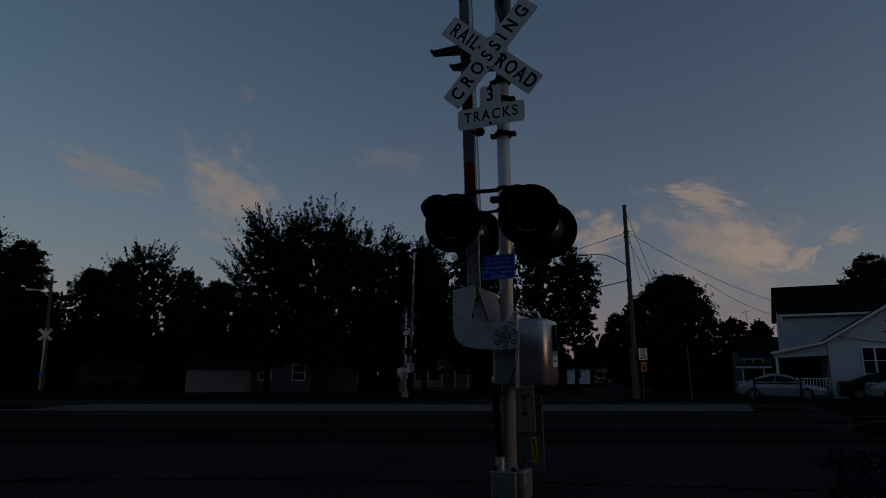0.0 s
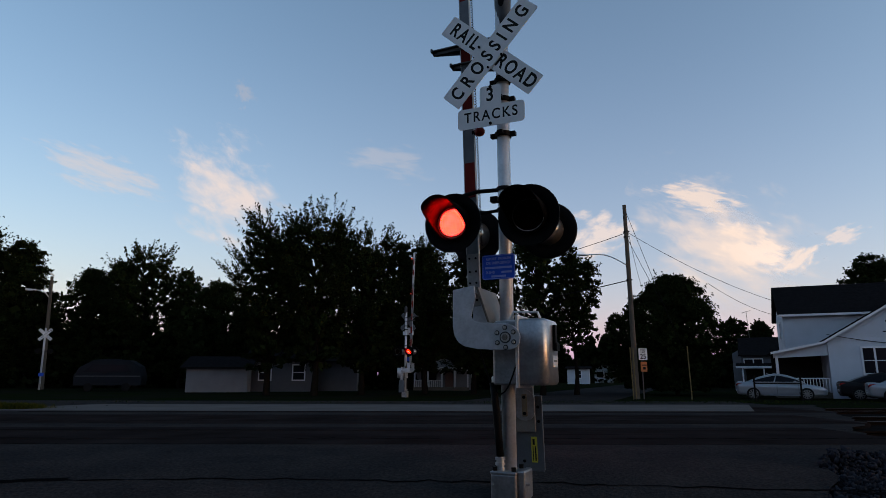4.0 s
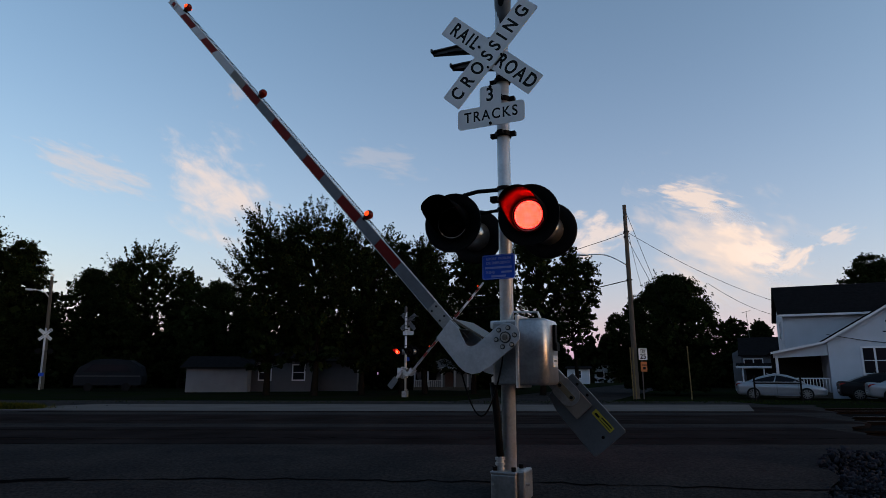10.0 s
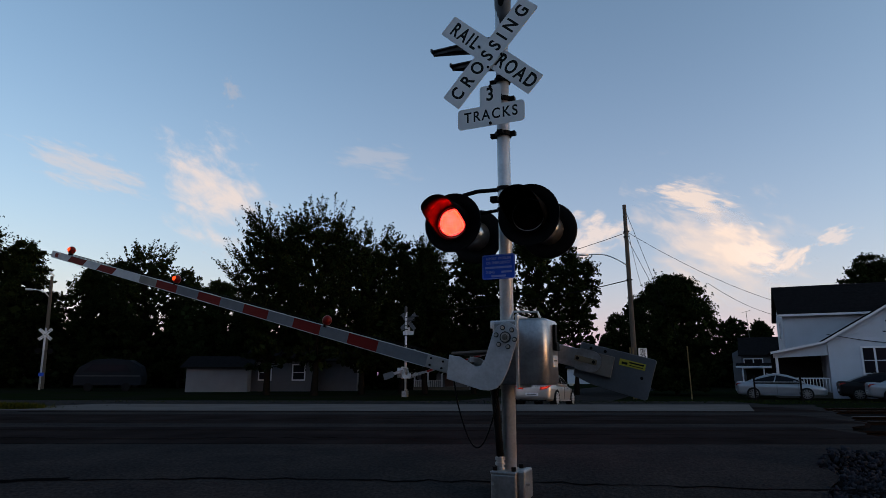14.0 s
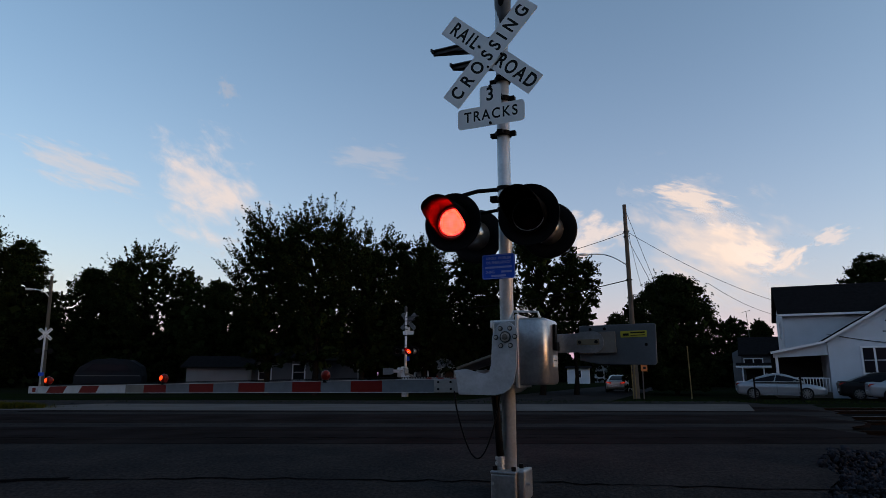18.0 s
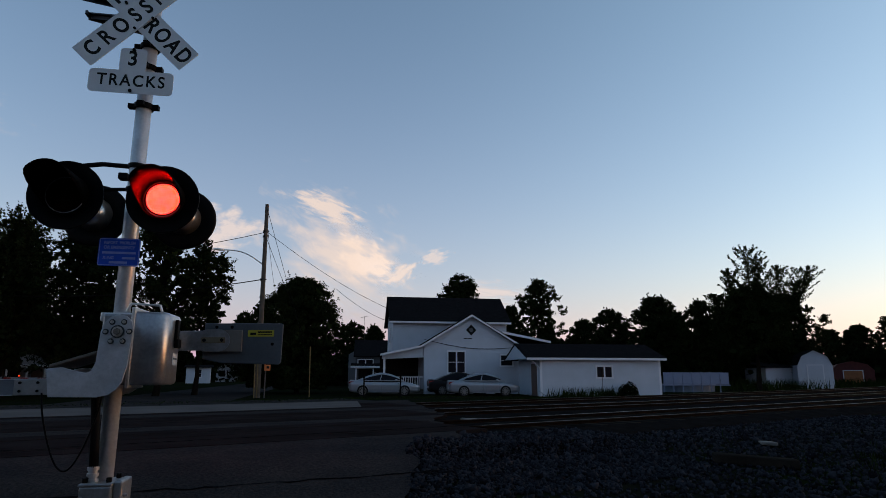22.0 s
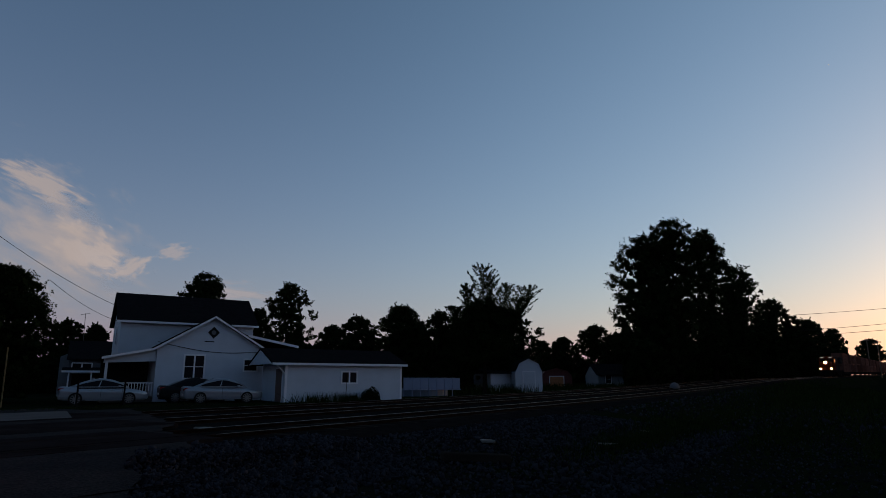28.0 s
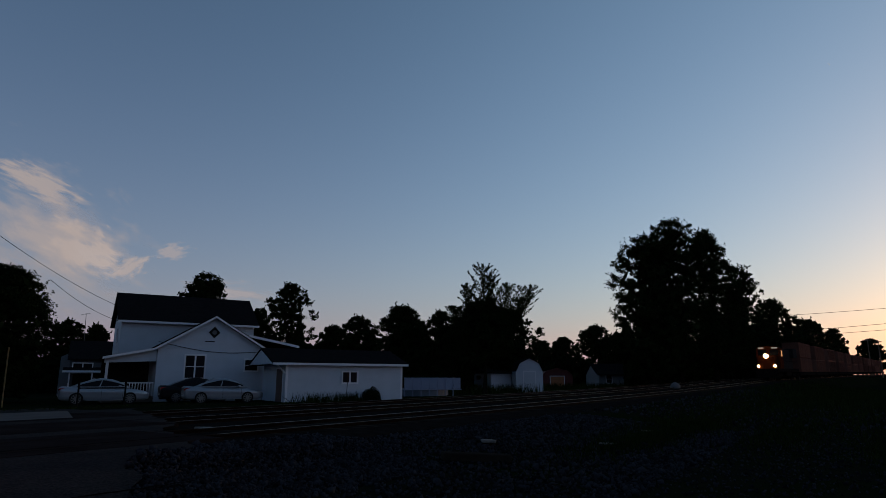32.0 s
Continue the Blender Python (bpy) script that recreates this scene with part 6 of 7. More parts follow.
DARK_PAINT = material("dark_paint", (0.006, 0.007, 0.009), 0.5, vary=0.08, scale=2, bump=0, spec=0.12)
sedan = car("saloon_car", pose(-30, -40, 0), CHAMPAGNE, "champagne-silver saloon car with lit red tail lamps crossing the tracks", L=4.32, W=1.70, H=1.32, wb=2.58, tail=TAIL_LIT, group="moving traffic")
car("saloon_car", pose(19.7, 36.4, -0.32, 0, 0, -115), SILVER, "silver saloon car parked in front of the porch", L=4.6)
car("saloon_car", pose(24.75, 32.35, -0.32, 0, 0, -115), SILVER, "silver-blue saloon car parked beside the garage", L=4.65)
car("saloon_car", pose(24.95, 35.1, -0.32, 0, 0, -115), DARK_PAINT, "dark saloon car parked close to the house wall", L=4.6, H=1.5, detail=False)

# ------------------------------------------------------------------ train
CONTAINER = material("rust_red_container", (0.16, 0.075, 0.058), 0.8, 0.0, vary=0.3, scale=0.8, bump=0.1, random_by="object", spec=0.0)
LOCO_PAINT = material("locomotive_orange", (0.06, 0.015, 0.007), 0.6, 0.0, vary=0.25, scale=1, bump=0.05, spec=0.0)
LOCO_GREY = material("locomotive_grey", (0.026, 0.025, 0.026), 0.6, 0.0, vary=0.25, scale=1, bump=0.05, spec=0.0)
UNDERFRAME = material("train_underframe", (0.012, 0.011, 0.011), 0.9, vary=0.3, scale=3, bump=0.1, spec=0.0)
CAB_GLASS = material("cab_glass", (0.008, 0.008, 0.01), 0.2, vary=0.1, scale=2, bump=0, spec=0.02)
HEADLIGHT_ON = glow("lit_headlight", (1.0, 0.70, 0.34), 16.0)
TRAIN = []       # (object, metres behind the nose of the train)


def bogie(parent, y):
    bg = part("bogie", box((-1.15, y - 1.7, 0.45), (1.15, y + 1.7, 0.85), 0.05), UNDERFRAME, parent, "dark truck frame")
    for yy in (-1.1, 0.0, 1.1):
        for sx in (-1, 1):
            part("wheel", tube((sx * 0.66, y + yy, 0.5), (sx * 0.80, y + yy, 0.5), 0.5, n=18), UNDERFRAME, bg)


def locomotive():
    """Looks to +y; its nose is at y = 0."""
    th = thing("locomotive", Matrix.Identity(4), "orange and grey diesel locomotive with bright headlights", "locomotive")
    part("frame", box((-1.5, -21.5, 1.15), (1.5, -0.4, 1.6), 0.03), UNDERFRAME, th, "dark underframe")
    part("pilot", prism([(-1.45, 0.35), (1.45, 0.35), (1.45, 1.5), (-1.45, 1.5)], -0.5, -0.25), UNDERFRAME, th, "snowplough pilot")
    part("nose", loft([[(-1.05, -0.35, 1.6), (1.05, -0.35, 1.6), (1.0, -0.4, 3.15), (-1.0, -0.4, 3.15)], [(-1.1, -2.2, 1.6), (1.1, -2.2, 1.6), (1.1, -2.2, 3.45), (-1.1, -2.2, 3.45)]]), LOCO_PAINT, th, "short orange nose")
    part("cab", loft([[(-1.5, -2.2, 1.6), (1.5, -2.2, 1.6), (1.5, -2.2, 3.3), (1.45, -2.35, 4.45), (0.9, -2.4, 4.7), (-0.9, -2.4, 4.7), (-1.45, -2.35, 4.45), (-1.5, -2.2, 3.3)],
                      [(-1.5, -5.0, 1.6), (1.5, -5.0, 1.6), (1.5, -5.0, 3.3), (1.45, -5.0, 4.45), (0.9, -5.0, 4.7), (-0.9, -5.0, 4.7), (-1.45, -5.0, 4.45), (-1.5, -5.0, 3.3)]]), LOCO_PAINT, th, "orange cab")
    for sx in (-1, 1):
        part("cab_window", box((sx * 0.75 - 0.55, -2.28, 3.45), (sx * 0.75 + 0.5, -2.2, 4.2), 0.02), CAB_GLASS, th, "dark cab windscreen")
        part("number_board", box((sx * 0.85 - 0.35, -2.36, 4.38), (sx * 0.85 + 0.35, -2.27, 4.56)), LIT_BOARD, th, "pale lit number board with plain face")
        part("side_window", box((sx * 1.5 - 0.02, -4.4, 3.3), (sx * 1.5 + 0.02, -3.2, 4.1)), CAB_GLASS, th)
        part("ditch_light", tube((sx * 1.02, -0.3, 1.95), (sx * 1.02, -0.17, 1.95), 0.17, n=16), HEADLIGHT_ON, th, "lit round ditch light")
        part("handrail", add_path(bmesh.new(), [(sx * 1.4, -5.2, 2.7), (sx * 1.4, -21, 2.7)], 0.03, 6), UNDERFRAME, th)
        part("fuel_tank_side", box((sx * 1.1, -13.5, 0.5), (sx * 1.35, -8.5, 1.15), 0.05), UNDERFRAME, th)
    part("headlight", tube((0, -0.5, 3.32), (0, -0.26, 3.32), 0.30, n=18), HEADLIGHT_ON, th, "lit twin headlight")
    part("hood", box((-0.95, -19.5, 1.6), (0.95, -5.0, 4.5), 0.06), LOCO_GREY, th, "long grey engine hood")
    part("radiator", box((-1.5, -21.0, 3.3), (1.5, -16.6, 4.75), 0.08), LOCO_GREY, th, "flared radiator section")
    part("horn_and_vents", box((-0.5, -12, 4.5), (0.5, -8.5, 4.8), 0.05), LOCO_GREY, th)
    bogie(th, -4.0), bogie(th, -18.0)
    return th


LIT_BOARD = glow("lit_number_board", (0.85, 0.8, 0.7), 0.22)


def well_car(n):
    th = thing("container_wagon", Matrix.Identity(4), "low well wagon loaded with two stacked rust-red containers", "railway wagon", "wagons of the train")
    part("well", box((-1.4, -18.6, 0.55), (1.4, -0.4, 1.15), 0.04), UNDERFRAME, th, "dark wagon well")
    for z in (0.95, 3.55):
        c = part("container", box((-1.28, -16.2, z), (1.28, -2.8, z + 2.55), 0.02), CONTAINER, th, "ribbed steel container")
        rb = bmesh.new()
        for i in range(22):
            y = -3.1 - 0.6 * i
            add_box(rb, (-1.31, y - 0.12, z + 0.15), (1.31, y + 0.12, z + 2.4))
        part("ribs", rb, CONTAINER, c)
    for y in (-1.6, -17.4):
        bogie(th, y)
    return th


TRAIN.append((locomotive(), 0.0))
first = well_car(0)
TRAIN.append((first, 22.5))
for n in range(1, 13):
    TRAIN.append((copy_thing(first, Matrix.Identity(4)), 22.5 + 19.4 * n))


def on_track(x, y0=10.35):
    """Pose of a wagon whose front stands at x, looking along -x."""
    a, b = (x, track_y(x, y0)), (x + 14, track_y(x + 14, y0))
    turn = math.degrees(math.atan2(a[1] - b[1], a[0] - b[0])) - 90
    grade = math.degrees(math.atan2(track_z(x) - track_z(x + 14), 14))
    return pose(x, a[1], track_z(x), grade, 0, turn)


# ------------------------------------------------------------------ clouds
def cloud_material(name, tint, strength, scale, seed, thresh, stretch=(1, 1, 1), soft=0.25, thick=0.85):
    m = bpy.data.materials.new(name)
    m.use_nodes = True
    n, l = m.node_tree.nodes, m.node_tree.links
    n.remove(n["Principled BSDF"])
    out = n["Material Output"]
    tc, mp = n.new("ShaderNodeTexCoord"), n.new("ShaderNodeMapping")
    mp.inputs["Scale"].default_value = stretch
    mp.inputs["Location"].default_value = (seed * 3.7, seed * 1.3, 0)
    mp.inputs["Rotation"].default_value = (0, 0, radians(-12))
    no = n.new("ShaderNodeTexNoise")
    no.inputs["Scale"].default_value, no.inputs["Detail"].default_value, no.inputs["Roughness"].default_value, no.inputs["Distortion"].default_value = scale, 8, 0.58, 0.6
    l.new(tc.outputs["UV"], mp.inputs[0]), l.new(mp.outputs[0], no.inputs["Vector"])
    # thickness falls off towards the rim of the cloud
    sub = n.new("ShaderNodeVectorMath")
    sub.operation = "DISTANCE"
    sub.inputs[1].default_value = (0.5, 0.5, 0)
    warp = n.new("ShaderNodeTexNoise")
    warp.inputs["Scale"].default_value, warp.inputs["Detail"].default_value, warp.inputs["Roughness"].default_value = 3.2, 7, 0.55
    l.new(mp.outputs[0], warp.inputs["Vector"])
    cen, mul, bent = n.new("ShaderNodeVectorMath"), n.new("ShaderNodeVectorMath"), n.new("ShaderNodeVectorMath")
    cen.operation, mul.operation = "SUBTRACT", "SCALE"
    cen.inputs[1].default_value = (0.5, 0.5, 0.5)
    mul.inputs["Scale"].default_value = 0.75
    l.new(warp.outputs["Color"], cen.inputs[0]), l.new(cen.outputs[0], mul.inputs[0])
    flat = n.new("ShaderNodeVectorMath")
    flat.operation = "MULTIPLY"
    flat.inputs[1].default_value = (1, 1, 0)
    l.new(tc.outputs["UV"], bent.inputs[0]), l.new(mul.outputs[0], bent.inputs[1])
    l.new(bent.outputs[0], flat.inputs[0]), l.new(flat.outputs[0], sub.inputs[0])
    fall = n.new("ShaderNodeMapRange")
    fall.inputs[1].default_value, fall.inputs[2].default_value, fall.inputs[3].default_value, fall.inputs[4].default_value = 0.05, 0.5, 0.0, 0.75
    l.new(sub.outputs["Value"], fall.inputs[0])
    dif = n.new("ShaderNodeMath")
    dif.operation = "SUBTRACT"
    l.new(no.outputs[0], dif.inputs[0]), l.new(fall.outputs[0], dif.inputs[1])
    al = n.new("ShaderNodeMapRange")
    al.interpolation_type = "SMOOTHSTEP"
    al.inputs[1].default_value, al.inputs[2].default_value = thresh, thresh + soft
    al.inputs[4].default_value = thick
    l.new(dif.outputs[0], al.inputs[0])
    em, tr, mx = n.new("ShaderNodeEmission"), n.new("ShaderNodeBsdfTransparent"), n.new("ShaderNodeMixShader")
    em.inputs[0].default_value, em.inputs[1].default_value = (*tint, 1), strength
    l.new(al.outputs[0], mx.inputs[0]), l.new(tr.outputs[0], mx.inputs[1]), l.new(em.outputs[0], mx.inputs[2]), l.new(mx.outputs[0], out.inputs[0])
    return m


CLOUDS = []


def cloud(az, el, w, h, tilt, tint, strength, scale, seed, thresh, drift, stretch=(1, 1, 1), soft=0.3, thick=0.85):
    """A thin sheet of cloud on the sky's dome, w by h degrees."""
    nu, nv, R = 24, 14, 3000.0 + 45.0 * seed
    bm = bmesh.new()
    uv = bm.loops.layers.uv.new("UVMap")
    grid = {}
    for j in range(nv + 1):
        for i in range(nu + 1):
            a, b = (i / nu - 0.5) * w, (j / nv - 0.5) * h
            ca, sa = math.cos(radians(tilt)), math.sin(radians(tilt))
            A, B = radians(az + a * ca - b * sa), radians(el + a * sa + b * ca)
            rr = R * (1 + 0.02 * math.sin(i * 0.7) * math.cos(j * 0.9))
            grid[i, j] = bm.verts.new((rr * math.sin(A) * math.cos(B), rr * math.cos(A) * math.cos(B), rr * math.sin(B)))
    for j in range(nv):
        for i in range(nu):
            f = bm.faces.new((grid[i, j], grid[i + 1, j], grid[i + 1, j + 1], grid[i, j + 1]))
            for lp, (p, q) in zip(f.loops, ((i, j), (i + 1, j), (i + 1, j + 1), (i, j + 1))):
                lp[uv].uv = (p / nu, q / nv)
    ob = new("cloud", mesh_of(bm, "cloud", cloud_material("cloud_vapour", tint, strength, scale, seed, thresh, stretch, soft, thick), True))
    tagged(ob, "thin drifting evening cloud lit cream and pink", "cloud", "evening clouds", "structure")
    CLOUDS.append((ob, drift))


PINK, CREAM = (0.94, 0.88, 0.96), (0.98, 0.87, 0.88)
CK = 0.325
cloud(-30.8, 16.4, 13, 4.6, -14, PINK, CK * 0.82, 5.0, 1, -0.06, 0.11, (1.1, 1.5, 1), 0.55, 0.5)
cloud(-20.2, 15.9, 15, 11, -30, PINK, CK * 0.92, 5.0, 2, -0.10, 0.11, (1.1, 1.5, 1), 0.70, 0.85)
cloud(-5.8, 19.9, 13, 5.0, -6, PINK, CK * 0.8, 5.0, 3, 0.0, 0.11, (1.1, 1.6, 1), 0.5, 0.24)
cloud(-19.6, 24.6, 3.4, 3.2, -40, PINK, CK * 0.65, 4.0, 4, 0.02, 0.11, (1.1, 1.3, 1), 0.5, 0.28)
cloud(24.6, 11.4, 18, 12, -26, CREAM, CK * 0.98, 5.0, 5, -0.16, 0.055, (1.1, 1.5, 1), 0.75, 0.75)
cloud(27.0, 10.6, 9, 5.2, -30, CREAM, CK * 1.1, 5.0, 10, -0.06, 0.055, (1.1, 1.3, 1), 0.4, 0.9)
cloud(23.4, 15.2, 10, 3.6, -18, CREAM, CK * 1.0, 5.0, 6, -0.02, 0.055, (1.1, 1.8, 1), 0.45, 0.75)
cloud(30.4, 9.2, 5, 3.2, 34, CREAM, CK * 1.05, 4.0, 11, 0.0, 0.055, (1.1, 1.3, 1), 0.45, 0.75)
cloud(33.6, 10.8, 4.2, 2.4, 18, PINK, CK * 0.95, 4.0, 7, -0.02, 0.055, (1.1, 1.5, 1), 0.45, 0.7)
cloud(14.4, 12.6, 9, 5.6, 14, PINK, CK * 0.95, 4.0, 8, -0.04, 0.055, (1.1, 1.3, 1), 0.45, 0.8)
cloud(38.5, 7.5, 13, 3.2, -6, PINK, CK * 0.95, 4.0, 9, 0.0, 0.055, (1.1, 1.5, 1), 0.5, 0.7)


# thin young moon
MOON_AZ, MOON_EL, MOON_R = 91.06, 24.36, 4200.0
bm = bmesh.new()
rim = [(math.cos(radians(a)), math.sin(radians(a))) for a in range(-90, 91, 10)]
outer, inner = [bm.verts.new((-9.5 * c, 0, 9.5 * q)) for c, q in rim], [bm.verts.new((-7.6 * c, 0, 9.5 * q)) for c, q in rim]
for i in range(len(rim) - 1):
    bm.faces.new((outer[i], outer[i + 1], inner[i + 1], inner[i])) if 0 < i < len(rim) - 2 else None
solid("moon", bm, glow("moonlight", (1.0, 0.95, 0.9), 0.36), "thin pale crescent moon in the dusk sky", "moon", "structure",
      m=pose(MOON_R * math.sin(radians(MOON_AZ)) * math.cos(radians(MOON_EL)), MOON_R * math.cos(radians(MOON_AZ)) * math.cos(radians(MOON_EL)), MOON_R * math.sin(radians(MOON_EL)), 0, 150, -MOON_AZ))


# ------------------------------------------------------------------ unseen added wall behind the camera: closes the place, blocks low sky light
bm = bmesh.new()
for az in range(124, 257, 4):
    a, b = radians(az), radians(az + 4.2)
    add_box(bm, (-0.8, -0.2, -0.6), (0.8, 0.2, 9.0), pose(15 * math.sin(a), 15 * math.cos(a), 0, 0, 0, -az))
solid("wall_behind", bm, material("sky_block_dark", (0.035, 0.032, 0.032), 0.9, vary=0.3, scale=2, bump=0.3), "unseen plain dark wall added behind the camera to block low sky light", "wall", "structure")


# ------------------------------------------------------------------ stones, plants and small things on the ground
def scatter_stones(n, seed, xr, yr, size, name, label, keep, rise=0.0):
    rng = np.random.default_rng(seed)
    base = np.array([(1, 0, 0), (-1, 0, 0), (0, 1, 0), (0, -1, 0), (0, 0, 1), (0, 0, -1)], float)
    tri = np.array([(0, 2, 4), (2, 1, 4), (1, 3, 4), (3, 0, 4), (2, 0, 5), (1, 2, 5), (3, 1, 5), (0, 3, 5)])
    vs, fs = [], []
    made = 0
    while made < n:
        x, y = rng.uniform(*xr), rng.uniform(*yr)
        if not keep(x, y):
            continue
        s = size * rng.lognormal(0, 0.32)
        q = rng.normal(size=(3, 3))
        q, _ = np.linalg.qr(q)
        v = (base * rng.uniform(0.6, 1.15, (6, 1)) * s * np.array([1, 0.85, 0.65])) @ q.T + np.array([x, y, ground_z(x, y) + 0.25 * s + rise * smooth(6.7, 7.5, y)])
        vs.append(v)
        fs.append(tri + 6 * made)
        made += 1
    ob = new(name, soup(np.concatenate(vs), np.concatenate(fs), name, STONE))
    tagged(ob, label, "gravel", kind="stuff")


def off_road(x, y):
    return x > road_edge(y) - 0.05


scatter_stones(24000, 5, (1.5, 20), (2.5, 9.0), 0.036, "ballast_stones", "loose grey ballast stones beside the road and track", off_road)
scatter_stones(9000, 15, (3.4, 8.5), (5.4, 8.6), 0.034, "ballast_stones", "heap of dark grey ballast stones at the road's edge", off_road, 0.17)
scatter_stones(13000, 16, (2, 22), (-6, 3), 0.028, "ballast_stones", "loose grey stones on the ground beside the road", off_road)
scatter_stones(5000, 6, (22, 60), (-2.0, 8.4), 0.065, "ballast_stones", "loose grey ballast stones along the track", off_road)
scatter_stones(2500, 7, (8, 40), (10.6, 22), 0.05, "ballast_stones", "loose grey ballast stones between the tracks", off_road)
scatter_stones(800, 8, (-30, -8), (15, 24), 0.06, "ballast_stones", "pale stones at the road's edge", lambda x, y: x < 0.4494 * y - 19)


def grass_patch(n, seed, boxes, hgt, name="grass_patch", label="patch of rough green grass on the gravel", mat=None):
    rng = np.random.default_rng(seed)
    vs, fs = [], []
    for k in range(n):
        cx, cy, rx, ry = boxes[rng.integers(len(boxes))]
        x, y = cx + rng.normal() * rx, cy + rng.normal() * ry
        a, h, w = rng.uniform(0, 6.28), hgt * rng.uniform(0.4, 1.3), 0.006 + 0.003 * math.hypot(x, y) / 4
        z = ground_z(x, y) - 0.01
        dx, dy = math.cos(a) * w, math.sin(a) * w
        lx, ly = rng.normal() * h * 0.4, rng.normal() * h * 0.4
        vs += [(x - dx, y - dy, z), (x + dx, y + dy, z), (x + lx, y + ly, z + h)]
        fs.append((3 * k, 3 * k + 1, 3 * k + 2))
    ob = new(name, soup(np.array(vs), np.array(fs), name, mat or GRASS))
    return tagged(ob, label, "grass", kind="stuff")


grass_patch(9000, 11, [(15, 4.4, 2.0, 0.35), (20, 4.6, 3, 0.5), (26, 4.6, 6, 0.7), (40, 4.5, 10, 1.0)], 0.15)
grass_patch(14000, 18, [(48, 3, 10, 2.2), (70, 3, 14, 2.0), (95, 2, 16, 2.2), (58, -2, 14, 3), (35, -3, 8, 2.5)], 0.34, label="rough dark grass beside the railway")
grass_patch(8000, 17, [(19, 1.8, 2.5, 0.5), (26, 1.5, 4, 1.0), (16, -0.5, 2, 0.4), (38, 0.5, 9, 1.5), (24, -1.5, 3, 0.6)], 0.13)
grass_patch(6000, 12, [(-12.7, 18.2, 0.6, 0.3), (-14.2, 18.9, 0.7, 0.4), (-11.9, 17.9, 0.25, 0.15)], 0.20, label="low yellow-green weeds beside the road", mat=WEED)
grass_patch(7000, 13, [(0, 31, 14, 0.7), (16, 32, 8, 0.9), (35, 27.5, 8, 0.5), (55, 28, 9, 1.2), (75, 28, 10, 2)], 0.08, label="strip of rough grass along the far side of the street")
grass_patch(500, 14, [(28.8, 28.2, 1.2, 0.25), (30.6, 27.3, 0.8, 0.25)], 0.55, label="dry weeds at the foot of the garage wall")


def bush(x, y, w, h, seed, label):
    rng = np.random.default_rng(seed)
    g = rng.normal(size=(3200, 3))
    g /= np.linalg.norm(g, axis=1)[:, None]
    c = g * rng.uniform(0.2, 1, (3200, 1)) ** 0.4 * np.array([w / 2, w / 2.6, h]) * (1 + 0.12 * np.sin(7 * g[:, :1]))
    c[:, 2] = np.abs(c[:, 2])
    v, f = leaf_quads(c + np.array([x, y, -0.30]), 0.04, rng, 0.7)
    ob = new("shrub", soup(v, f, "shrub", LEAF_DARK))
    tagged(ob, label, "shrub", "shrubs")


bush(31.9, 26.6, 1.5, 0.85, 31, "round dark shrub against the garage wall")
grass_patch(5000, 15, [(68, 34, 8, 2.5), (90, 30, 14, 3)], 0.9, label="tall dry weeds round the sheds")
st = thing("reflector_stake", pose(30.1, 27.2, -0.32), "leaning thin stake with a dark reflector plate", "stake")
part("rod", tube((0, 0, 0), (0.12, 0, 1.5), 0.02, n=6), KEEPER, st)
part("reflector", box((0.05, -0.02, 1.25), (0.2, 0.02, 1.75), 0.01), BLACK, st)


def crack(points, w, label):
    """A thin dark crack along the road, with uneven width."""
    rng = np.random.default_rng(int(abs(points[0][0]) * 10) + 3)
    vs, fs = [], []
    pts = []
    for (x0, y0), (x1, y1) in zip(points, points[1:]):
        n = max(2, int(math.hypot(x1 - x0, y1 - y0) / 0.12))
        pts += [(x0 + (x1 - x0) * i / n + rng.normal() * 0.012, y0 + (y1 - y0) * i / n + rng.normal() * 0.022) for i in range(n)]
    for i, (x, y) in enumerate(pts):
        k = w * rng.uniform(0.3, 1.4)
        vs += [(x, y - k, ground_fn(x, y - k) + 0.017), (x, y + k, ground_fn(x, y + k) + 0.017)]
        if i:
            fs.append((2 * i - 2, 2 * i - 1, 2 * i + 1, 2 * i))
    ob = new("crack", soup(vs, fs, "crack", CRACK))
    tagged(ob, label, "road crack", kind="structure")


CRACK = material("crack_tar", (0.006, 0.006, 0.007), 0.9, vary=0.3, scale=10, bump=0, spec=0.0)
crack([(-7.5, 6.25), (-4.6, 6.42), (-2.2, 6.53), (0, 6.47), (1.8, 6.36), (2.6, 6.28), (4.6, 6.2)], 0.015, "long dark tarred crack across the road")
crack([(-6.5, 6.15), (-4.4, 6.40), (-3.6, 6.52)], 0.05, "dark patch edge in the road")
for y, w, x0, x1 in ((9.78, 0.036, -16, 7.4), (9.50, 0.012, -12, 6.0), (10.05, 0.012, -16, 1.0), (11.25, 0.020, -9, 8.1), (12.3, 0.010, -16, 2.0), (13.55, 0.022, -11, 4.5), (15.0, 0.012, 1, 9.5), (8.97, 0.010, -6, 6.2)):
    crack([(x0, track_y(x0, y)), ((x0 + x1) / 2, track_y((x0 + x1) / 2, y)), (x1, track_y(x1, y))], w, "dark flangeway groove along a rail in the road")


# old ties and slabs dumped beside the track
def slab(x, y, l, w, h, rz, mat, label):
    solid("discarded_slab", box((-l / 2, -w / 2, 0), (l / 2, w / 2, h), 0.02), mat, label, "debris", m=pose(x, y, ground_z(x, y) + 0.01, 2, 4, rz), group="debris beside the track")


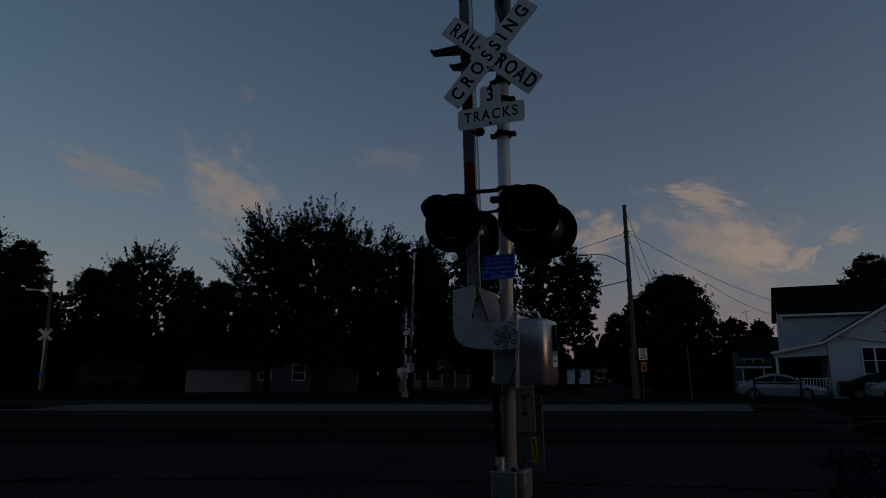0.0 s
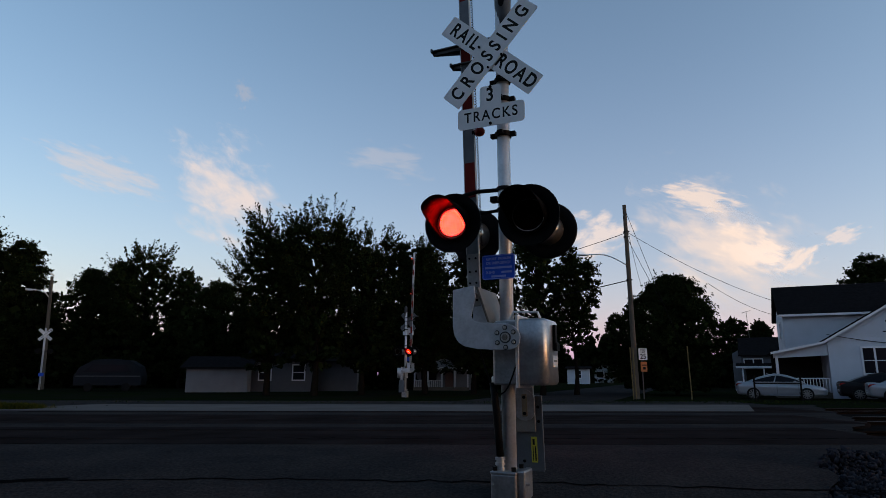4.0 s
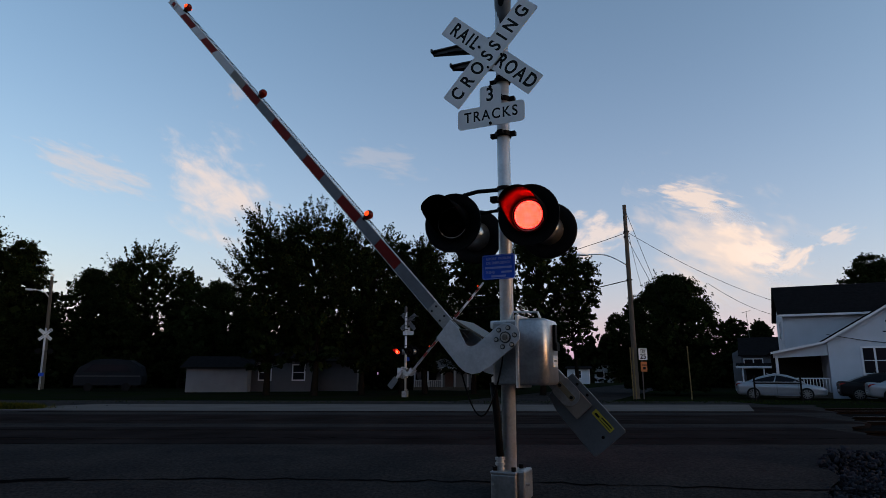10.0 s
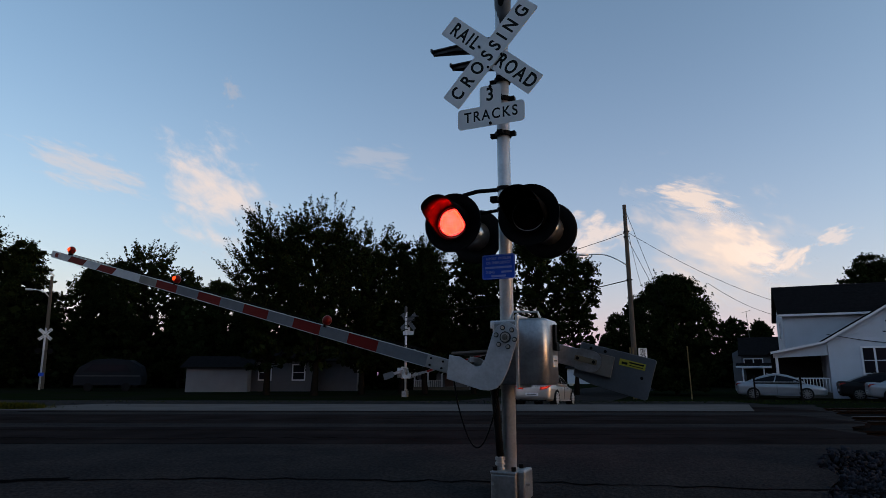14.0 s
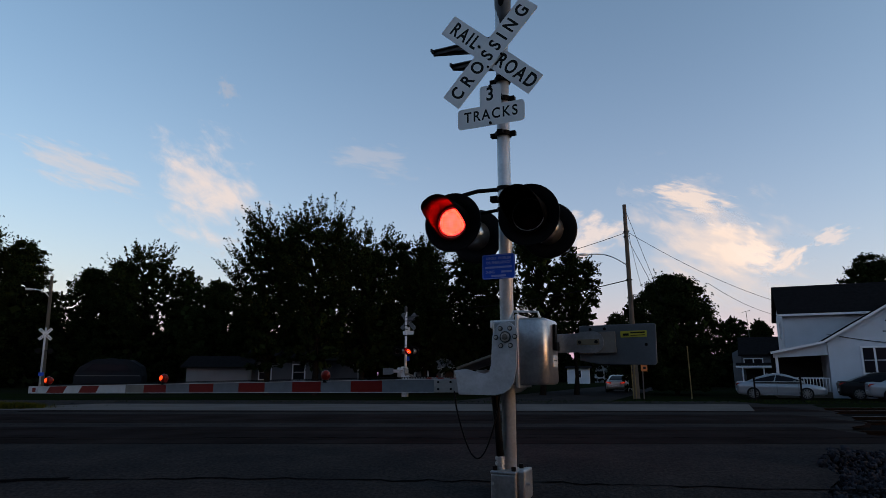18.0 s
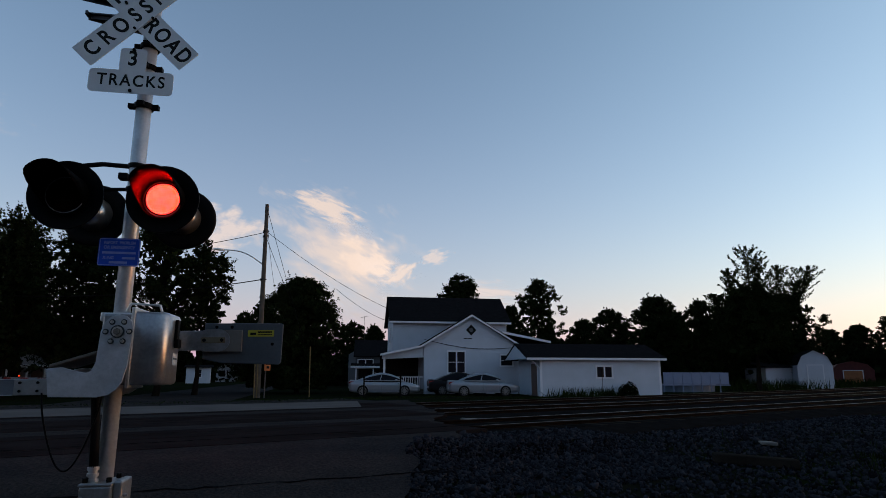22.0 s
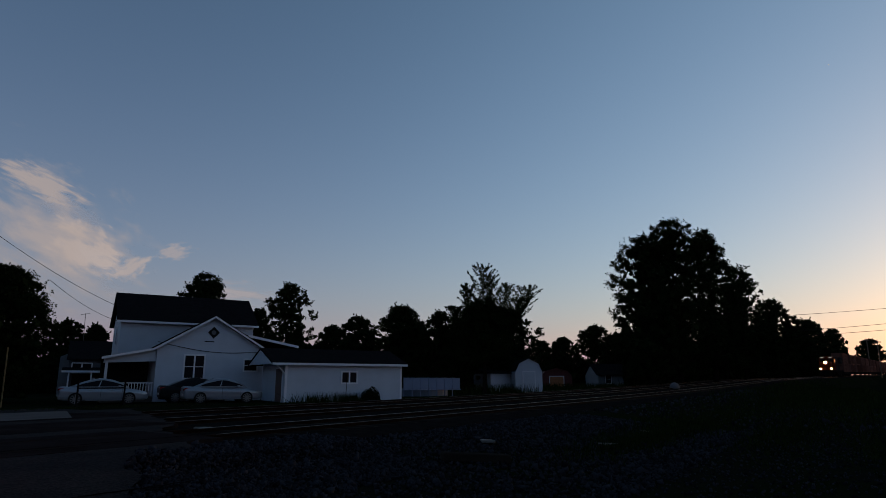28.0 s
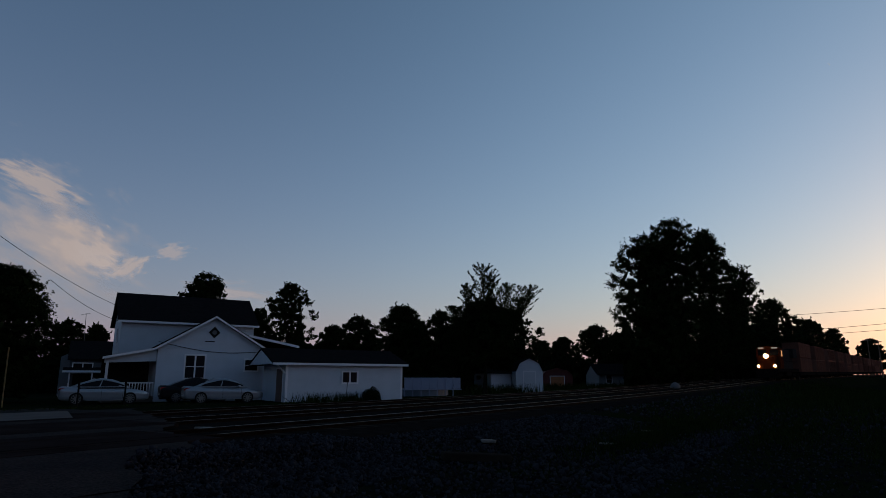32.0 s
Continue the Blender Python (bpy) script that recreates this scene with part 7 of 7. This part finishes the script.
slab(11.2, 6.3, 0.7, 0.25, 0.06, 35, CONCRETE, "pale broken concrete slab on the gravel")
slab(13.8, 4.7, 0.6, 0.2, 0.04, -12, CONCRETE, "pale flat concrete piece in the grass")
slab(17.5, 4.9, 0.5, 0.2, 0.04, -8, CONCRETE, "pale flat concrete piece in the grass")
slab(9.2, 5.4, 1.2, 0.16, 0.14, -40, TIE, "dark discarded timber on the gravel")
slab(8.9, 12.1, 0.5, 0.3, 0.14, 10, CONCRETE, "small pale block between the tracks")

# ------------------------------------------------------------------ what moves
def blink_rows(dark, lit, spans):
    rows, d = [(0.0, dark)], 1 / 30
    for a, b in spans:
        a = max(a, 0.1)
        rows += [(a - d, dark), (a, lit)]
        if b < 31.9:
            rows += [(b, lit), (b + d, dark)]
    rows.append((32.0, lit if spans and spans[-1][1] >= 31.9 else dark))
    return rows


def car_pose(x, y, turn):
    fx, fy = math.sin(radians(-turn)), math.cos(radians(-turn))
    dz = ground_fn(x + 1.3 * fx, y + 1.3 * fy) - ground_fn(x - 1.3 * fx, y - 1.3 * fy)
    return pose(x, y, (ground_fn(x + 1.3 * fx, y + 1.3 * fy) + ground_fn(x - 1.3 * fx, y - 1.3 * fy)) / 2 + 0.016, math.degrees(math.atan2(dz, 2.6)), 0, turn)


# middle of the saloon car at each moment
SEDAN_PLACES = [(0.0, -33.0, -52.0), (6.0, -19.6, -24.5), (9.0, -10.0, -3.0), (10.0, -6.9, 4.0), (10.5, -5.4, 7.3), (11.0, -3.95, 10.45), (11.5, -2.45, 13.5), (12.0, -0.98, 16.5), (12.5, 0.5, 19.35),
                (13.0, 1.92, 22.2), (13.5, 3.3, 25.0), (14.4, 6.2, 31.2), (15.5, 8.71, 37.34), (16.6, 11.43, 43.74), (17.0, 12.51, 46.14), (18.0, 15.14, 52.74), (19.0, 17.95, 60.14), (20.0, 20.93, 68.14), (21.5, 25.36, 79.94), (24.0, 32.17, 97.94), (32.0, 47.15, 134.94)]
SEDAN_ROWS = [(t, car_pose((x - 0.14) * 0.96, (y + 0.06) * 0.96, -float(np.interp(t, (10.5, 11.0, 12.0, 13.0, 16.0, 20.0), (20.5, 21.0, 27.6, 26.5, 23.5, 21.0))))) for t, x, y in SEDAN_PLACES]


def train_x(t):
    """Place of the train's nose along the track."""
    if t < 24:
        return 234.0 + 17.0 * (24 - t)
    return float(np.interp(t, (24, 25.5, 27.5, 28, 29, 30, 31, 32), (234.0, 209.0, 175.8, 167.3, 150.5, 134.0, 116.0, 96.3)))


def motions():
    for arm in GATES:
        walk(arm, [(t, Matrix.Translation(GATE_PIVOT) @ pose(0, 0, 0, 0, a, 0)) for t, a in GATE_ROWS])
    for cable in CABLES:
        walk(cable, [(t, pose(x, 0, z)) for t, x, z in ((0.0, 0.24, 0.60), (6.5, 0.24, 0.60), (8.0, 0.16, 0.52), (9.5, 0.06, 0.42), (11.0, 0.02, 0.33), (12.0, 0.0, 0.25), (14.0, 0.0, 0.10), (16.2, 0.0, 0.0), (32.0, 0.0, 0.0))])
    walk(sedan, SEDAN_ROWS)
    for ob, behind in TRAIN:
        walk(ob, [(t, on_track(train_x(t) + behind)) for t in [0.5 * i for i in range(65)]])
    for ob, drift in CLOUDS:
        walk(ob, [(0.0, pose(0, 0, 0, 0, 0, -9 * drift)), (16.0, pose(0, 0, 0, 0, 0, 7 * drift)), (32.0, pose(0, 0, 0, 0, 0, 23 * drift))])
    for ob, dark, lit, spans in LAMPS:
        walk(ob, blink_rows(dark, lit, spans))


motions()
